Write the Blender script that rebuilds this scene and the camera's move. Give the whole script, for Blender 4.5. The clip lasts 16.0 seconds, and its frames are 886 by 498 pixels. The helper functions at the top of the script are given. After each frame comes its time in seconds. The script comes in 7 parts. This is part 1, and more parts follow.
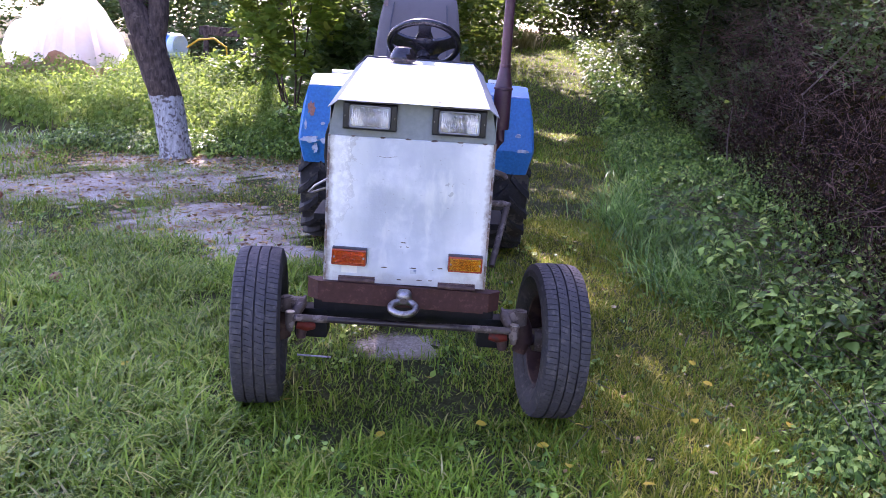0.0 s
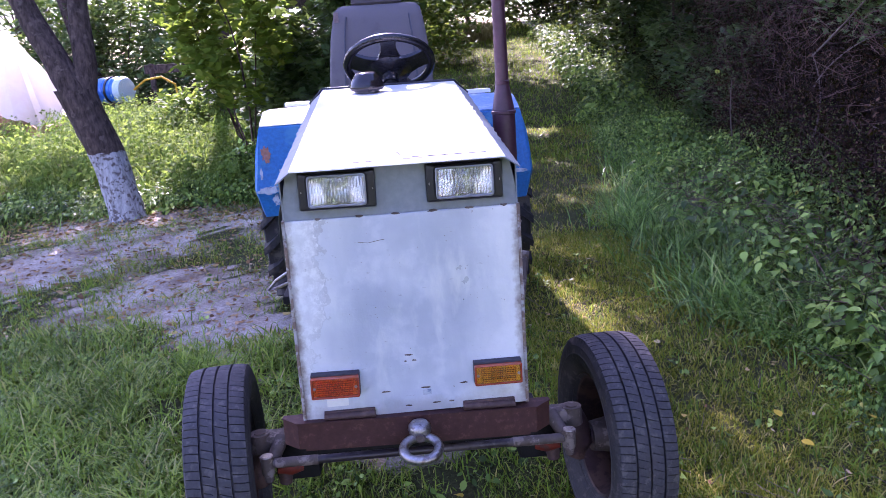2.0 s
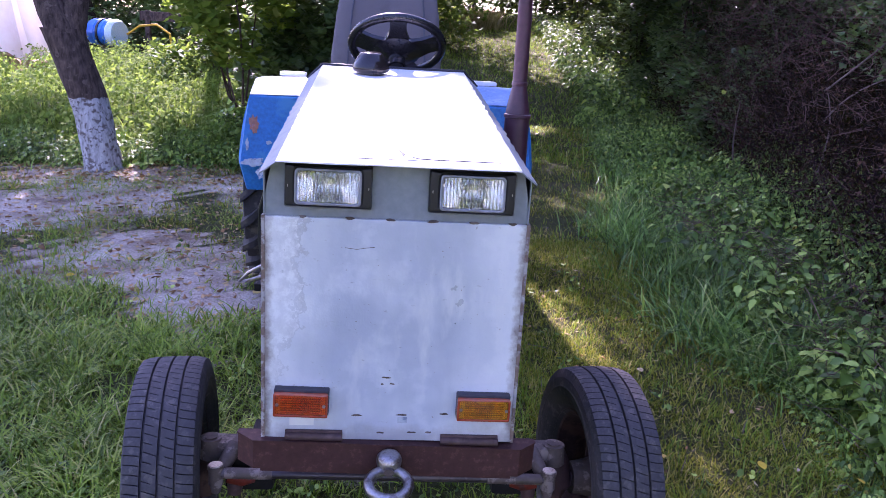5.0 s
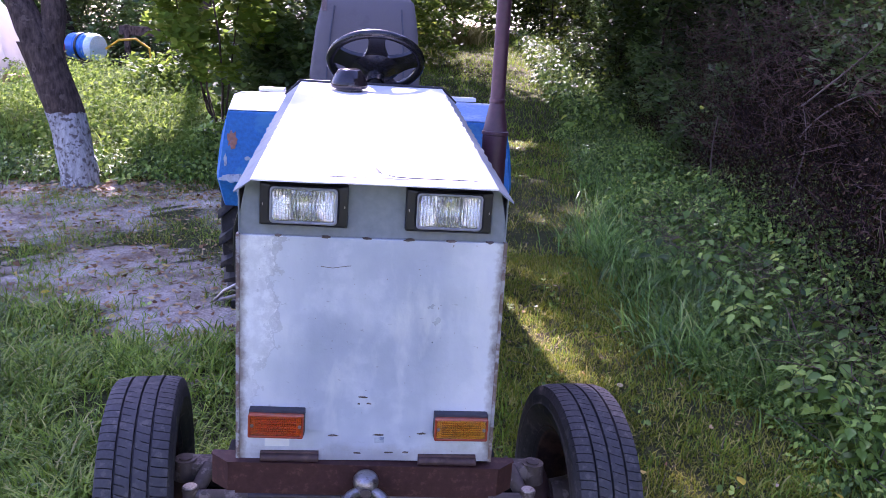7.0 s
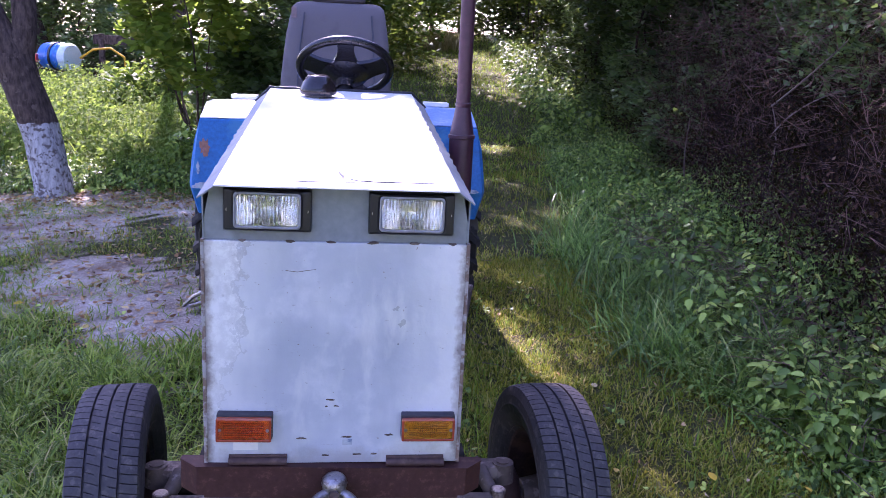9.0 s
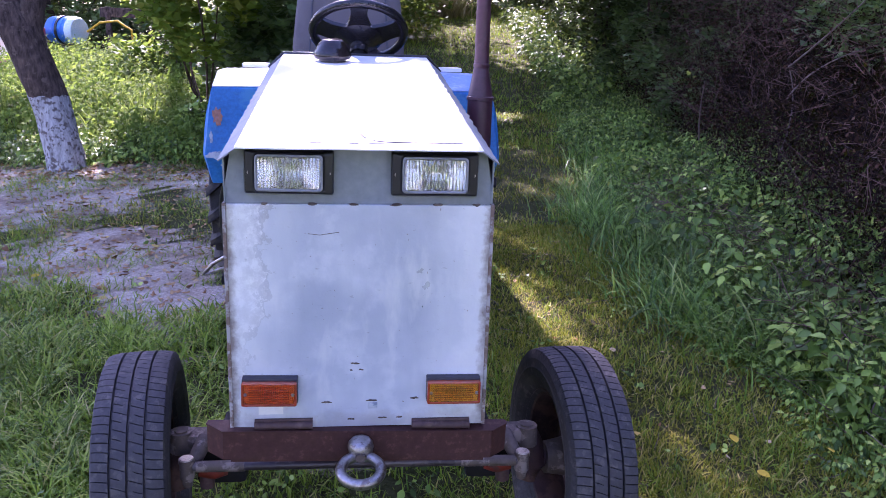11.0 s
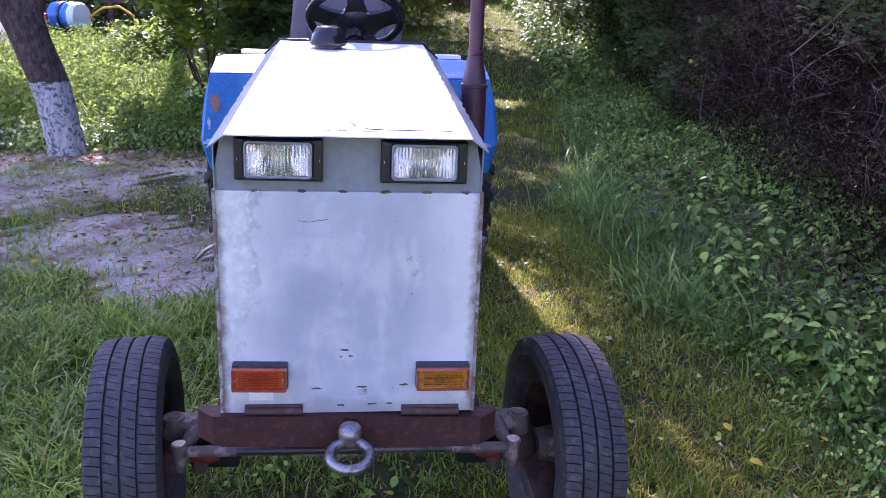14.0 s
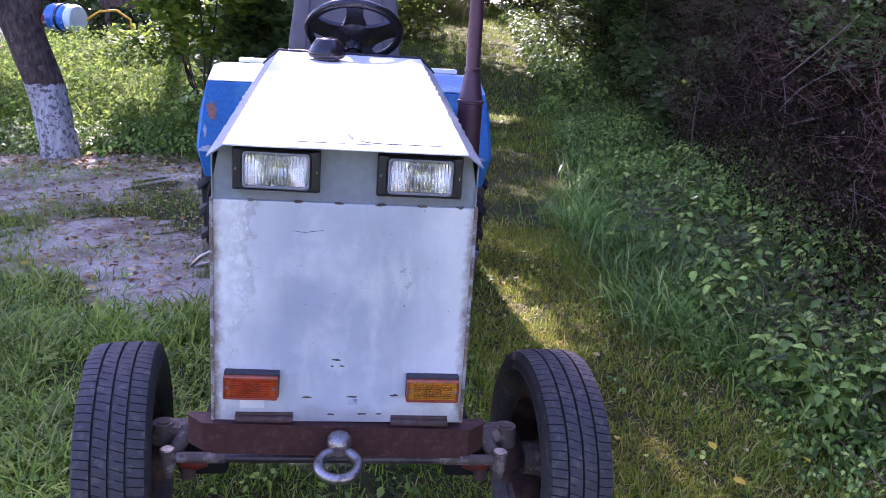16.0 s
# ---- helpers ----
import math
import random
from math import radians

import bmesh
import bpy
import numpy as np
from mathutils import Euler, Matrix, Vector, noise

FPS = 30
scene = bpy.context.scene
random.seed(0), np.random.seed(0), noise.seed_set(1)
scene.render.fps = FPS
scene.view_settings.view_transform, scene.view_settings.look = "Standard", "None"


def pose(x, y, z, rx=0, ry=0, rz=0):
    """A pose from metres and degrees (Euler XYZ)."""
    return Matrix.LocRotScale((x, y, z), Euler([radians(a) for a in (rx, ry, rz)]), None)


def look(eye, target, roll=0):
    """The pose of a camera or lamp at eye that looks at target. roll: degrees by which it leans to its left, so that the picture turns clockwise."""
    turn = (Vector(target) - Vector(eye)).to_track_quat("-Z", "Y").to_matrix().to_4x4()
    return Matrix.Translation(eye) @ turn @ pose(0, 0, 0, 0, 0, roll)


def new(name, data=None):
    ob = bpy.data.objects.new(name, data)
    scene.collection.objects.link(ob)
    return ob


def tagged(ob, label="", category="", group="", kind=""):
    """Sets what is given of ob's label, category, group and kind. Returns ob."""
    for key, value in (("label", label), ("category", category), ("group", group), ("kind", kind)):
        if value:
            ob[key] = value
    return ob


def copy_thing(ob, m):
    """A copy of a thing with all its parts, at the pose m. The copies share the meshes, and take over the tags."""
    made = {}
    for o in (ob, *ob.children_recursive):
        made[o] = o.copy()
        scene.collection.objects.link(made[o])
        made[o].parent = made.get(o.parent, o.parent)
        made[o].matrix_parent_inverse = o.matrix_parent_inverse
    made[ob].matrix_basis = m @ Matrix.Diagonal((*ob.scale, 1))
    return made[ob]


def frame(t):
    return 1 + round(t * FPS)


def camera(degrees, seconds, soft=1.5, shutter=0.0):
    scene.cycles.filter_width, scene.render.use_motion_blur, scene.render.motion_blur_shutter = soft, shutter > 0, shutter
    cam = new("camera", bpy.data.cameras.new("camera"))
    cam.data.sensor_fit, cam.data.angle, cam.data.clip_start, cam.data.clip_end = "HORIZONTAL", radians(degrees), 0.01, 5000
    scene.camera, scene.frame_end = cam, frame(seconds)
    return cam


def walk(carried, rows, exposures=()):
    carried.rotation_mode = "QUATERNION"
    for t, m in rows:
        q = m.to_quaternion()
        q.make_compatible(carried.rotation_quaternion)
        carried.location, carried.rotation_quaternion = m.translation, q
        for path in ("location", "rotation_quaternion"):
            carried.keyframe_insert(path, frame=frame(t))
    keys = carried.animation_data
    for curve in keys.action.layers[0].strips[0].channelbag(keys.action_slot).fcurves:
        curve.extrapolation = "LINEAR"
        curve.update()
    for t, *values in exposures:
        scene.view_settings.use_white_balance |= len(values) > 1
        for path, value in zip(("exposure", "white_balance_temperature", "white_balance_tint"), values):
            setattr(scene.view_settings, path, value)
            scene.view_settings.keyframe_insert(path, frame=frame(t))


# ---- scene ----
cam = camera(56.0, 16.0, 0.65)


PATH = [
    (0, (0.028, -2.595, 1.316), (0.095, -0.651, 0.854), 3.9),
    (0.5, (0.025, -2.398, 1.301), (0.075, -0.470, 0.770), 0.4),
    (1, (-0.034, -2.184, 1.338), (0.099, -0.252, 0.837), -1.7),
    (1.5, (-0.035, -1.948, 1.373), (0.098, -0.011, 0.896), -3.2),
    (2, (-0.012, -1.797, 1.381), (0.094, 0.146, 0.917), -4.0),
    (2.5, (-0.065, -1.695, 1.408), (0.068, 0.248, 0.955), -3.8),
    (3, (-0.054, -1.628, 1.405), (0.097, 0.314, 0.951), 0.2),
    (3.5, (-0.015, -1.596, 1.389), (0.095, 0.340, 0.900), 3.5),
    (3.7, (-0.008, -1.611, 1.392), (0.119, 0.320, 0.887), 3.6),
    (5.8, (-0.055, -1.566, 1.401), (0.107, 0.365, 0.906), 3.2),
    (6, (-0.050, -1.565, 1.402), (0.102, 0.370, 0.920), 3.4),
    (6.5, (-0.033, -1.564, 1.402), (0.147, 0.369, 0.924), 3.8),
    (7, (-0.030, -1.574, 1.405), (0.173, 0.360, 0.938), 3.4),
    (7.5, (-0.018, -1.593, 1.409), (0.196, 0.343, 0.956), 3.0),
    (8, (-0.010, -1.606, 1.409), (0.219, 0.331, 0.963), 2.9),
    (8.2, (0.004, -1.606, 1.407), (0.241, 0.330, 0.963), 3.0),
    (10.3, (-0.007, -1.585, 1.404), (0.246, 0.343, 0.932), 2.4),
    (10.5, (-0.015, -1.589, 1.399), (0.229, 0.338, 0.924), 2.3),
    (11, (-0.021, -1.581, 1.382), (0.202, 0.337, 0.860), 1.8),
    (11.5, (-0.015, -1.584, 1.380), (0.200, 0.331, 0.843), 1.3),
    (12, (-0.001, -1.570, 1.368), (0.212, 0.338, 0.808), 0.8),
    (12.5, (0.003, -1.580, 1.373), (0.230, 0.323, 0.803), 1.0),
    (13, (0.002, -1.577, 1.373), (0.219, 0.329, 0.806), 1.8),
    (13.5, (-0.002, -1.579, 1.375), (0.213, 0.329, 0.813), 2.0),
    (14, (0.006, -1.588, 1.384), (0.221, 0.323, 0.833), 2.0),
    (14.5, (-0.009, -1.593, 1.385), (0.214, 0.320, 0.848), 2.1),
    (15, (-0.012, -1.607, 1.391), (0.209, 0.308, 0.856), 2.2),
    (15.5, (-0.011, -1.616, 1.395), (0.221, 0.300, 0.872), 2.8),
    (16, (-0.003, -1.608, 1.393), (0.235, 0.308, 0.871), 3.7),
]
walk(cam, [(t, look(eye, target, roll)) for t, eye, target, roll in PATH], [(0, 2.72, 5950, 53), (0.5, 2.70, 5750, 57), (1.5, 2.58, 5650, 56), (3, 2.41, 5680, 56), (7.5, 2.38, 5700, 56), (11, 2.42, 5700, 56), (16, 2.43, 5700, 56)])

# ---------------------------------------------------------------- world and light
SUN = Vector((-0.11, 0.74, 0.66)).normalized()
world = bpy.data.worlds.new("sky")
scene.world = world
world.use_nodes = True
wn = world.node_tree
wn.nodes.clear()
sky = wn.nodes.new("ShaderNodeTexSky")
sky.sky_type = "NISHITA"
sky.sun_disc = False
sky.sun_elevation = math.asin(SUN.z)
sky.sun_rotation = math.atan2(SUN.x, SUN.y)
bg = wn.nodes.new("ShaderNodeBackground")
bg.inputs[1].default_value = 0.15
wo = wn.nodes.new("ShaderNodeOutputWorld")
wn.links.new(sky.outputs[0], bg.inputs[0])
wn.links.new(bg.outputs[0], wo.inputs[0])
sun_data = bpy.data.lights.new("sun", "SUN")
sun_data.energy = 5.0
sun_data.angle = radians(0.6)
sun_data.color = (1.0, 0.93, 0.82)
sun = new("sun", sun_data)
sun.matrix_world = look(SUN * 30, (0, 0, 0))


# ---------------------------------------------------------------- materials
def shade(name):
    m = bpy.data.materials.new(name)
    m.use_nodes = True
    return m, m.node_tree.nodes, m.node_tree.links, m.node_tree.nodes["Principled BSDF"]


def ramp(nodes, links, src, stops):
    r = nodes.new("ShaderNodeValToRGB")
    els = r.color_ramp.elements
    while len(els) < len(stops):
        els.new(0.5)
    for e, (p, c) in zip(els, stops):
        e.position, e.color = p, (*c, 1)
    links.new(src, r.inputs[0])
    return r.outputs[0]


def noise_tex(nodes, links, scale, detail=4.0, rough=0.55, space="Object", stretch=None):
    tc = nodes.new("ShaderNodeTexCoord")
    n = nodes.new("ShaderNodeTexNoise")
    n.inputs["Scale"].default_value, n.inputs["Detail"].default_value, n.inputs["Roughness"].default_value = scale, detail, rough
    if stretch:
        mp = nodes.new("ShaderNodeMapping")
        mp.inputs["Scale"].default_value = stretch
        links.new(tc.outputs[space], mp.inputs[0])
        links.new(mp.outputs[0], n.inputs["Vector"])
    else:
        links.new(tc.outputs[space], n.inputs["Vector"])
    return n.outputs["Fac"]


def mix(nodes, links, fac, a, b):
    m = nodes.new("ShaderNodeMix")
    m.data_type = "RGBA"
    for sock, v in ((m.inputs[0], fac), (m.inputs[6], a), (m.inputs[7], b)):
        if isinstance(v, (int, float)):
            sock.default_value = v
        elif isinstance(v, tuple):
            sock.default_value = (*v, 1)
        else:
            links.new(v, sock)
    return m.outputs[2]


def bump(nodes, links, bsdf, height, strength, distance):
    b = nodes.new("ShaderNodeBump")
    b.inputs["Strength"].default_value, b.inputs["Distance"].default_value = strength, distance
    links.new(height, b.inputs["Height"])
    links.new(b.outputs[0], bsdf.inputs["Normal"])


def worn(name, base, wear, amount=0.35, rough=0.5, metal=0.0, big=6.0, fine=60.0, bump_d=0.0006, dark=0.7, stretch=None):
    """Base colour with fine grain, larger stains and patches of wear."""
    m, n, l, b = shade(name)
    big_n = noise_tex(n, l, big, 6, 0.65)
    fine_n = noise_tex(n, l, fine, 4, 0.6, stretch=stretch)
    grain = ramp(n, l, fine_n, [(0.3, tuple(c * dark for c in base)), (0.65, base)])
    lo = 0.72 - amount * 0.5
    patch = ramp(n, l, big_n, [(lo, (0, 0, 0)), (lo + 0.07, (1, 1, 1))])
    l.new(mix(n, l, patch, grain, wear), b.inputs["Base Color"])
    b.inputs["Roughness"].default_value, b.inputs["Metallic"].default_value = rough, metal
    b.inputs["Specular IOR Level"].default_value = 0.5 if rough < 0.5 else 0.22
    bump(n, l, b, fine_n, 0.5, bump_d)
    return m


def panel_paint():
    """Thin blue-grey paint over sheet steel, with milky worn areas, painted-in side reflections, scratches and rust
    freckles.
    """
    m, n, l, b = shade("front_panel_paint")
    cloud = noise_tex(n, l, 5.5, 6, 0.62)
    drip = noise_tex(n, l, 9.0, 5, 0.6, stretch=(1.0, 1.0, 0.35))
    col = ramp(n, l, cloud, [(0.33, (0.41, 0.45, 0.54)), (0.52, (0.46, 0.50, 0.585)), (0.68, (0.66, 0.68, 0.73))])
    sweep = ramp(n, l, drip, [(0.56, (0, 0, 0)), (0.66, (1, 1, 1))])
    col = mix(n, l, sweep, col, (0.60, 0.62, 0.66))
    tc = n.new("ShaderNodeTexCoord")
    sep = n.new("ShaderNodeSeparateXYZ")
    l.new(tc.outputs["Object"], sep.inputs[0])
    def calc(op, a, c, d=None):
        m_ = n.new("ShaderNodeMath")
        m_.operation = op
        for sock, v in zip(m_.inputs, (a, c, d)):
            if isinstance(v, (int, float)):
                sock.default_value = v
            elif v is not None:
                l.new(v, sock)
        return m_.outputs[0]
    x, z = sep.outputs[0], sep.outputs[2]
    # peeled strip down one edge, running out along the top, with a darker rim
    rag = noise_tex(n, l, 13.0, 5, 0.65)
    side = calc("MULTIPLY_ADD", x, -1.0, -0.286)
    side = calc("MULTIPLY_ADD", rag, 0.15, side)
    low = calc("MULTIPLY_ADD", calc("SUBTRACT", 0.80, z), -0.22, 0.0)
    side = calc("ADD", side, calc("MINIMUM", low, 0.01))
    top = calc("MULTIPLY_ADD", rag, 0.13, calc("SUBTRACT", z, 1.052))
    top = calc("SUBTRACT", top, calc("MAXIMUM", calc("MULTIPLY", calc("ADD", x, 0.17), 0.6), 0.0))
    f = calc("MAXIMUM", side, top)
    # mottling of the bared metal, with its glints painted into the contrast
    peel = ramp(n, l, noise_tex(n, l, 45.0, 5, 0.7), [(0.34, (0.30, 0.30, 0.34)), (0.48, (0.50, 0.50, 0.54)), (0.60, (0.82, 0.83, 0.85))])
    col = mix(n, l, calc("GREATER_THAN", f, 0.0), col, peel)
    rim = calc("COMPARE", f, 0.0, 0.0036)
    col = mix(n, l, calc("MULTIPLY", rim, 0.65), col, (0.20, 0.21, 0.26))
    # pale bands towards both sides, painted in for reflected sky, streaked downwards
    side_x = calc("MULTIPLY_ADD", noise_tex(n, l, 6.0, 4, 0.6, stretch=(1.0, 1.0, 0.25)), 0.22, calc("ABSOLUTE", x, 0.0))
    col = mix(n, l, ramp(n, l, side_x, [(0.24, (0, 0, 0)), (0.36, (0.75, 0.75, 0.75))]), col, (0.74, 0.76, 0.79))
    # rust creeping in from both side edges and the foot
    out = calc("MULTIPLY_ADD", noise_tex(n, l, 30.0, 5, 0.7), 0.045, calc("ABSOLUTE", x, 0.0))
    creep = ramp(n, l, out, [(0.284, (0, 0, 0)), (0.302, (0.85, 0.85, 0.85))])
    col = mix(n, l, creep, col, (0.17, 0.12, 0.105))
    foot = calc("MULTIPLY_ADD", noise_tex(n, l, 18.0, 5, 0.7), -0.10, z)
    col = mix(n, l, ramp(n, l, foot, [(0.44, (0.5, 0.5, 0.5)), (0.47, (0, 0, 0))]), col, (0.30, 0.27, 0.26))
    # brushed pale patch and small scuffs
    brush = noise_tex(n, l, 40.0, 4, 0.6, stretch=(1.0, 1.0, 0.12))
    where = noise_tex(n, l, 4.2, 3, 0.5)
    col = mix(n, l, calc("MULTIPLY", ramp(n, l, where, [(0.52, (0, 0, 0)), (0.64, (0.7, 0.7, 0.7))]), brush), col, (0.70, 0.72, 0.76))
    scuff = ramp(n, l, noise_tex(n, l, 75.0, 3, 0.6, stretch=(0.6, 1, 1.6)), [(0.66, (0, 0, 0)), (0.73, (0.45, 0.45, 0.45))])
    col = mix(n, l, calc("MULTIPLY", scuff, ramp(n, l, noise_tex(n, l, 7.0, 3, 0.6), [(0.45, (0, 0, 0)), (0.6, (1, 1, 1))])), col, (0.22, 0.22, 0.24))
    spots = ramp(n, l, noise_tex(n, l, 120.0, 2, 0.5), [(0.735, (0, 0, 0)), (0.78, (0.8, 0.8, 0.8))])
    col = mix(n, l, spots, col, (0.20, 0.15, 0.12))
    scr = ramp(n, l, noise_tex(n, l, 22.0, 2, 0.4, stretch=(0.25, 1, 5.0)), [(0.80, (0, 0, 0)), (0.83, (0.8, 0.8, 0.8))])
    col = mix(n, l, scr, col, (0.30, 0.29, 0.29))
    l.new(col, b.inputs["Base Color"])
    rr = ramp(n, l, cloud, [(0.3, (0.26, 0.26, 0.26)), (0.7, (0.44, 0.44, 0.44))])
    l.new(rr, b.inputs["Roughness"])
    b.inputs["Metallic"].default_value = 0.25
    wave = noise_tex(n, l, 2.2, 2, 0.4)
    both = n.new("ShaderNodeMath")
    both.operation = "MULTIPLY_ADD"
    l.new(wave, both.inputs[0])
    both.inputs[1].default_value = 6.0
    l.new(cloud, both.inputs[2])
    bump(n, l, b, both.outputs[0], 0.5, 0.006)
    return m


def leaf_mat(name, stops, rough=0.5, trans=0.35, gloss=0.25):
    """Foliage: colour varied leaf by leaf, letting some light through."""
    m, n, l, b = shade(name)
    g = n.new("ShaderNodeNewGeometry")
    col = ramp(n, l, g.outputs["Random Per Island"], stops)
    patch = noise_tex(n, l, 1.3, 3)
    dim = ramp(n, l, patch, [(0.35, (0.72, 0.72, 0.72)), (0.65, (1.1, 1.1, 1.05))])
    mul = n.new("ShaderNodeMix")
    mul.data_type, mul.blend_type = "RGBA", "MULTIPLY"
    mul.inputs[0].default_value = 1.0
    l.new(col, mul.inputs[6])
    l.new(dim, mul.inputs[7])
    l.new(mul.outputs[2], b.inputs["Base Color"])
    b.inputs["Roughness"].default_value = rough
    b.inputs["Specular IOR Level"].default_value = gloss * 0.45
    t = n.new("ShaderNodeBsdfTranslucent")
    tint = mix(n, l, 0.35, mul.outputs[2], (0.28, 0.36, 0.03))
    l.new(tint, t.inputs[0])
    s = n.new("ShaderNodeMixShader")
    s.inputs[0].default_value = trans
    l.new(b.outputs[0], s.inputs[1])
    l.new(t.outputs[0], s.inputs[2])
    l.new(s.outputs[0], n["Material Output"].inputs[0])
    return m


M_PANEL = panel_paint()
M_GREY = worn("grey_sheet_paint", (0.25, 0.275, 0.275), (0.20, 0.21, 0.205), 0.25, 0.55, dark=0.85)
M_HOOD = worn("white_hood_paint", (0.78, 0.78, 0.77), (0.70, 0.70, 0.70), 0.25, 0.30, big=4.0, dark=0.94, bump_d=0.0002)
M_BLUE = worn("blue_fender_paint", (0.018, 0.20, 0.56), (0.04, 0.24, 0.52), 0.3, 0.42, big=5.0)
# fender blue made paler for the bright light on its top
M_BLUELIT = worn("skylit_fender_top_paint", (0.20, 0.36, 0.66), (0.36, 0.48, 0.68), 0.3, 0.42)
M_PRIMER = worn("red_primer", (0.42, 0.20, 0.15), (0.30, 0.24, 0.34), 0.3, 0.7)
M_CHIP = worn("chipped_pale_paint", (0.50, 0.55, 0.62), (0.20, 0.25, 0.35), 0.4, 0.6, big=30)
M_BROWN = worn("brown_oxide_paint", (0.064, 0.025, 0.022), (0.088, 0.039, 0.031), 0.30, 0.62, big=60)
M_EDGE = worn("rusted_edge", (0.20, 0.14, 0.11), (0.34, 0.32, 0.31), 0.5, 0.7, big=25)
M_EXH = worn("dark_red_exhaust_paint", (0.060, 0.019, 0.032), (0.085, 0.036, 0.044), 0.3, 0.45)
M_IRON = worn("greasy_iron", (0.105, 0.080, 0.070), (0.20, 0.16, 0.145), 0.42, 0.62, 0.15, big=20)
M_HINGE = worn("brown_hinge_paint", (0.085, 0.05, 0.048), (0.14, 0.09, 0.075), 0.35, 0.55)
M_STEEL = worn("bare_steel", (0.36, 0.33, 0.32), (0.20, 0.16, 0.145), 0.36, 0.34, 0.9, big=60, fine=150, bump_d=0.002)
M_ROD = worn("worn_purple_rod_paint", (0.034, 0.025, 0.031), (0.07, 0.055, 0.058), 0.4, 0.4, 0.2, big=12)
# near black, so that shade under hood and bumper is in the colour
M_DARK = worn("dark_machine_parts", (0.010, 0.009, 0.010), (0.022, 0.02, 0.02), 0.3, 0.7)
M_ORANGE = worn("orange_primer_metal", (0.15, 0.022, 0.012), (0.07, 0.025, 0.02), 0.4, 0.6, big=18)
M_RUBBER = worn("tyre_rubber", (0.058, 0.054, 0.058), (0.090, 0.081, 0.078), 0.34, 0.72, big=34, fine=120)
M_RUBBER2 = worn("dusty_rear_tyre_rubber", (0.032, 0.030, 0.032), (0.08, 0.07, 0.062), 0.4, 0.85, big=6)
M_RIM = worn("brown_rim_paint", (0.050, 0.027, 0.027), (0.085, 0.048, 0.04), 0.4, 0.6, big=10)
M_PLASTIC = worn("black_plastic", (0.008, 0.008, 0.010), (0.016, 0.015, 0.018), 0.25, 0.42)
M_WHEEL = worn("black_steering_plastic", (0.014, 0.014, 0.018), (0.022, 0.022, 0.027), 0.25, 0.26)
M_SEAT = worn("grey_seat_fabric", (0.150, 0.130, 0.134), (0.128, 0.110, 0.114), 0.3, 0.9, fine=300, dark=0.88, bump_d=0.0002)
M_HEADREST = worn("dark_headrest_fabric", (0.090, 0.074, 0.080), (0.07, 0.058, 0.062), 0.3, 0.9, fine=300, dark=0.88, bump_d=0.0002)
M_TAG = worn("faded_cloth_tag", (0.28, 0.20, 0.20), (0.20, 0.14, 0.14), 0.4, 0.9)
M_SEATSIDE = worn("dark_seat_side", (0.10, 0.10, 0.12), (0.08, 0.08, 0.09), 0.3, 0.85, fine=300)


def lens_mat(name, col, rough=0.12, clear=0.9, grid=0.0):
    m, n, l, b = shade(name)
    if grid:
        # moulded square grid in the plastic
        tc = n.new("ShaderNodeTexCoord")
        lines = []
        for way in ("X", "Z"):
            w = n.new("ShaderNodeTexWave")
            w.bands_direction = way
            w.inputs["Scale"].default_value = grid
            l.new(tc.outputs["Object"], w.inputs["Vector"])
            lines.append(w.outputs["Fac"])
        mul = n.new("ShaderNodeMath")
        mul.operation = "MULTIPLY"
        l.new(lines[0], mul.inputs[0])
        l.new(lines[1], mul.inputs[1])
        bump(n, l, b, mul.outputs[0], 1.0, 0.0012)
    b.inputs["Base Color"].default_value = (*col, 1)
    b.inputs["Transmission Weight"].default_value = clear
    b.inputs["Roughness"].default_value = rough
    b.inputs["IOR"].default_value = 1.45
    return m


M_GLASS = lens_mat("lamp_glass", (0.97, 0.97, 0.95), 0.03)
M_AMBER = lens_mat("amber_lens", (1.0, 0.50, 0.015), 0.10, 0.88, 78.0)
M_AMBERDEEP = lens_mat("orange_lens", (1.0, 0.20, 0.010), 0.10, 0.86, 78.0)
M_MIRROR, _n, _l, _b = shade("lamp_reflector")
_b.inputs["Base Color"].default_value = (0.86, 0.84, 0.82, 1)
_b.inputs["Metallic"].default_value, _b.inputs["Roughness"].default_value = 1.0, 0.10


# ---------------------------------------------------------------- mesh helpers
def part(name, bm, material, parent, label="", smooth=False):
    """Links a bmesh as one mesh object, under a thing or a part."""
    bmesh.ops.recalc_face_normals(bm, faces=bm.faces)
    me = bpy.data.meshes.new(name)
    bm.to_mesh(me)
    bm.free()
    if smooth:
        for p in me.polygons:
            p.use_smooth = True
        me.set_sharp_from_angle(angle=radians(38))
    me.materials.append(material)
    ob = new(name, me)
    if parent:
        ob.parent = parent
    return tagged(ob, label)


def add_box(bm, x0, x1, y0, y1, z0, z1, bev=0.0):
    r = bmesh.ops.create_cube(bm, size=1.0)
    vs = r["verts"]
    for v in vs:
        v.co = Vector(((x0 + x1) / 2 + v.co.x * (x1 - x0), (y0 + y1) / 2 + v.co.y * (y1 - y0), (z0 + z1) / 2 + v.co.z * (z1 - z0)))
    if bev:
        es = {e for v in vs for e in v.link_edges}
        bmesh.ops.bevel(bm, geom=list(es), offset=bev, segments=2, affect="EDGES", profile=0.6)


def box(x0, x1, y0, y1, z0, z1, bev=0.0):
    bm = bmesh.new()
    add_box(bm, x0, x1, y0, y1, z0, z1, bev)
    return bm


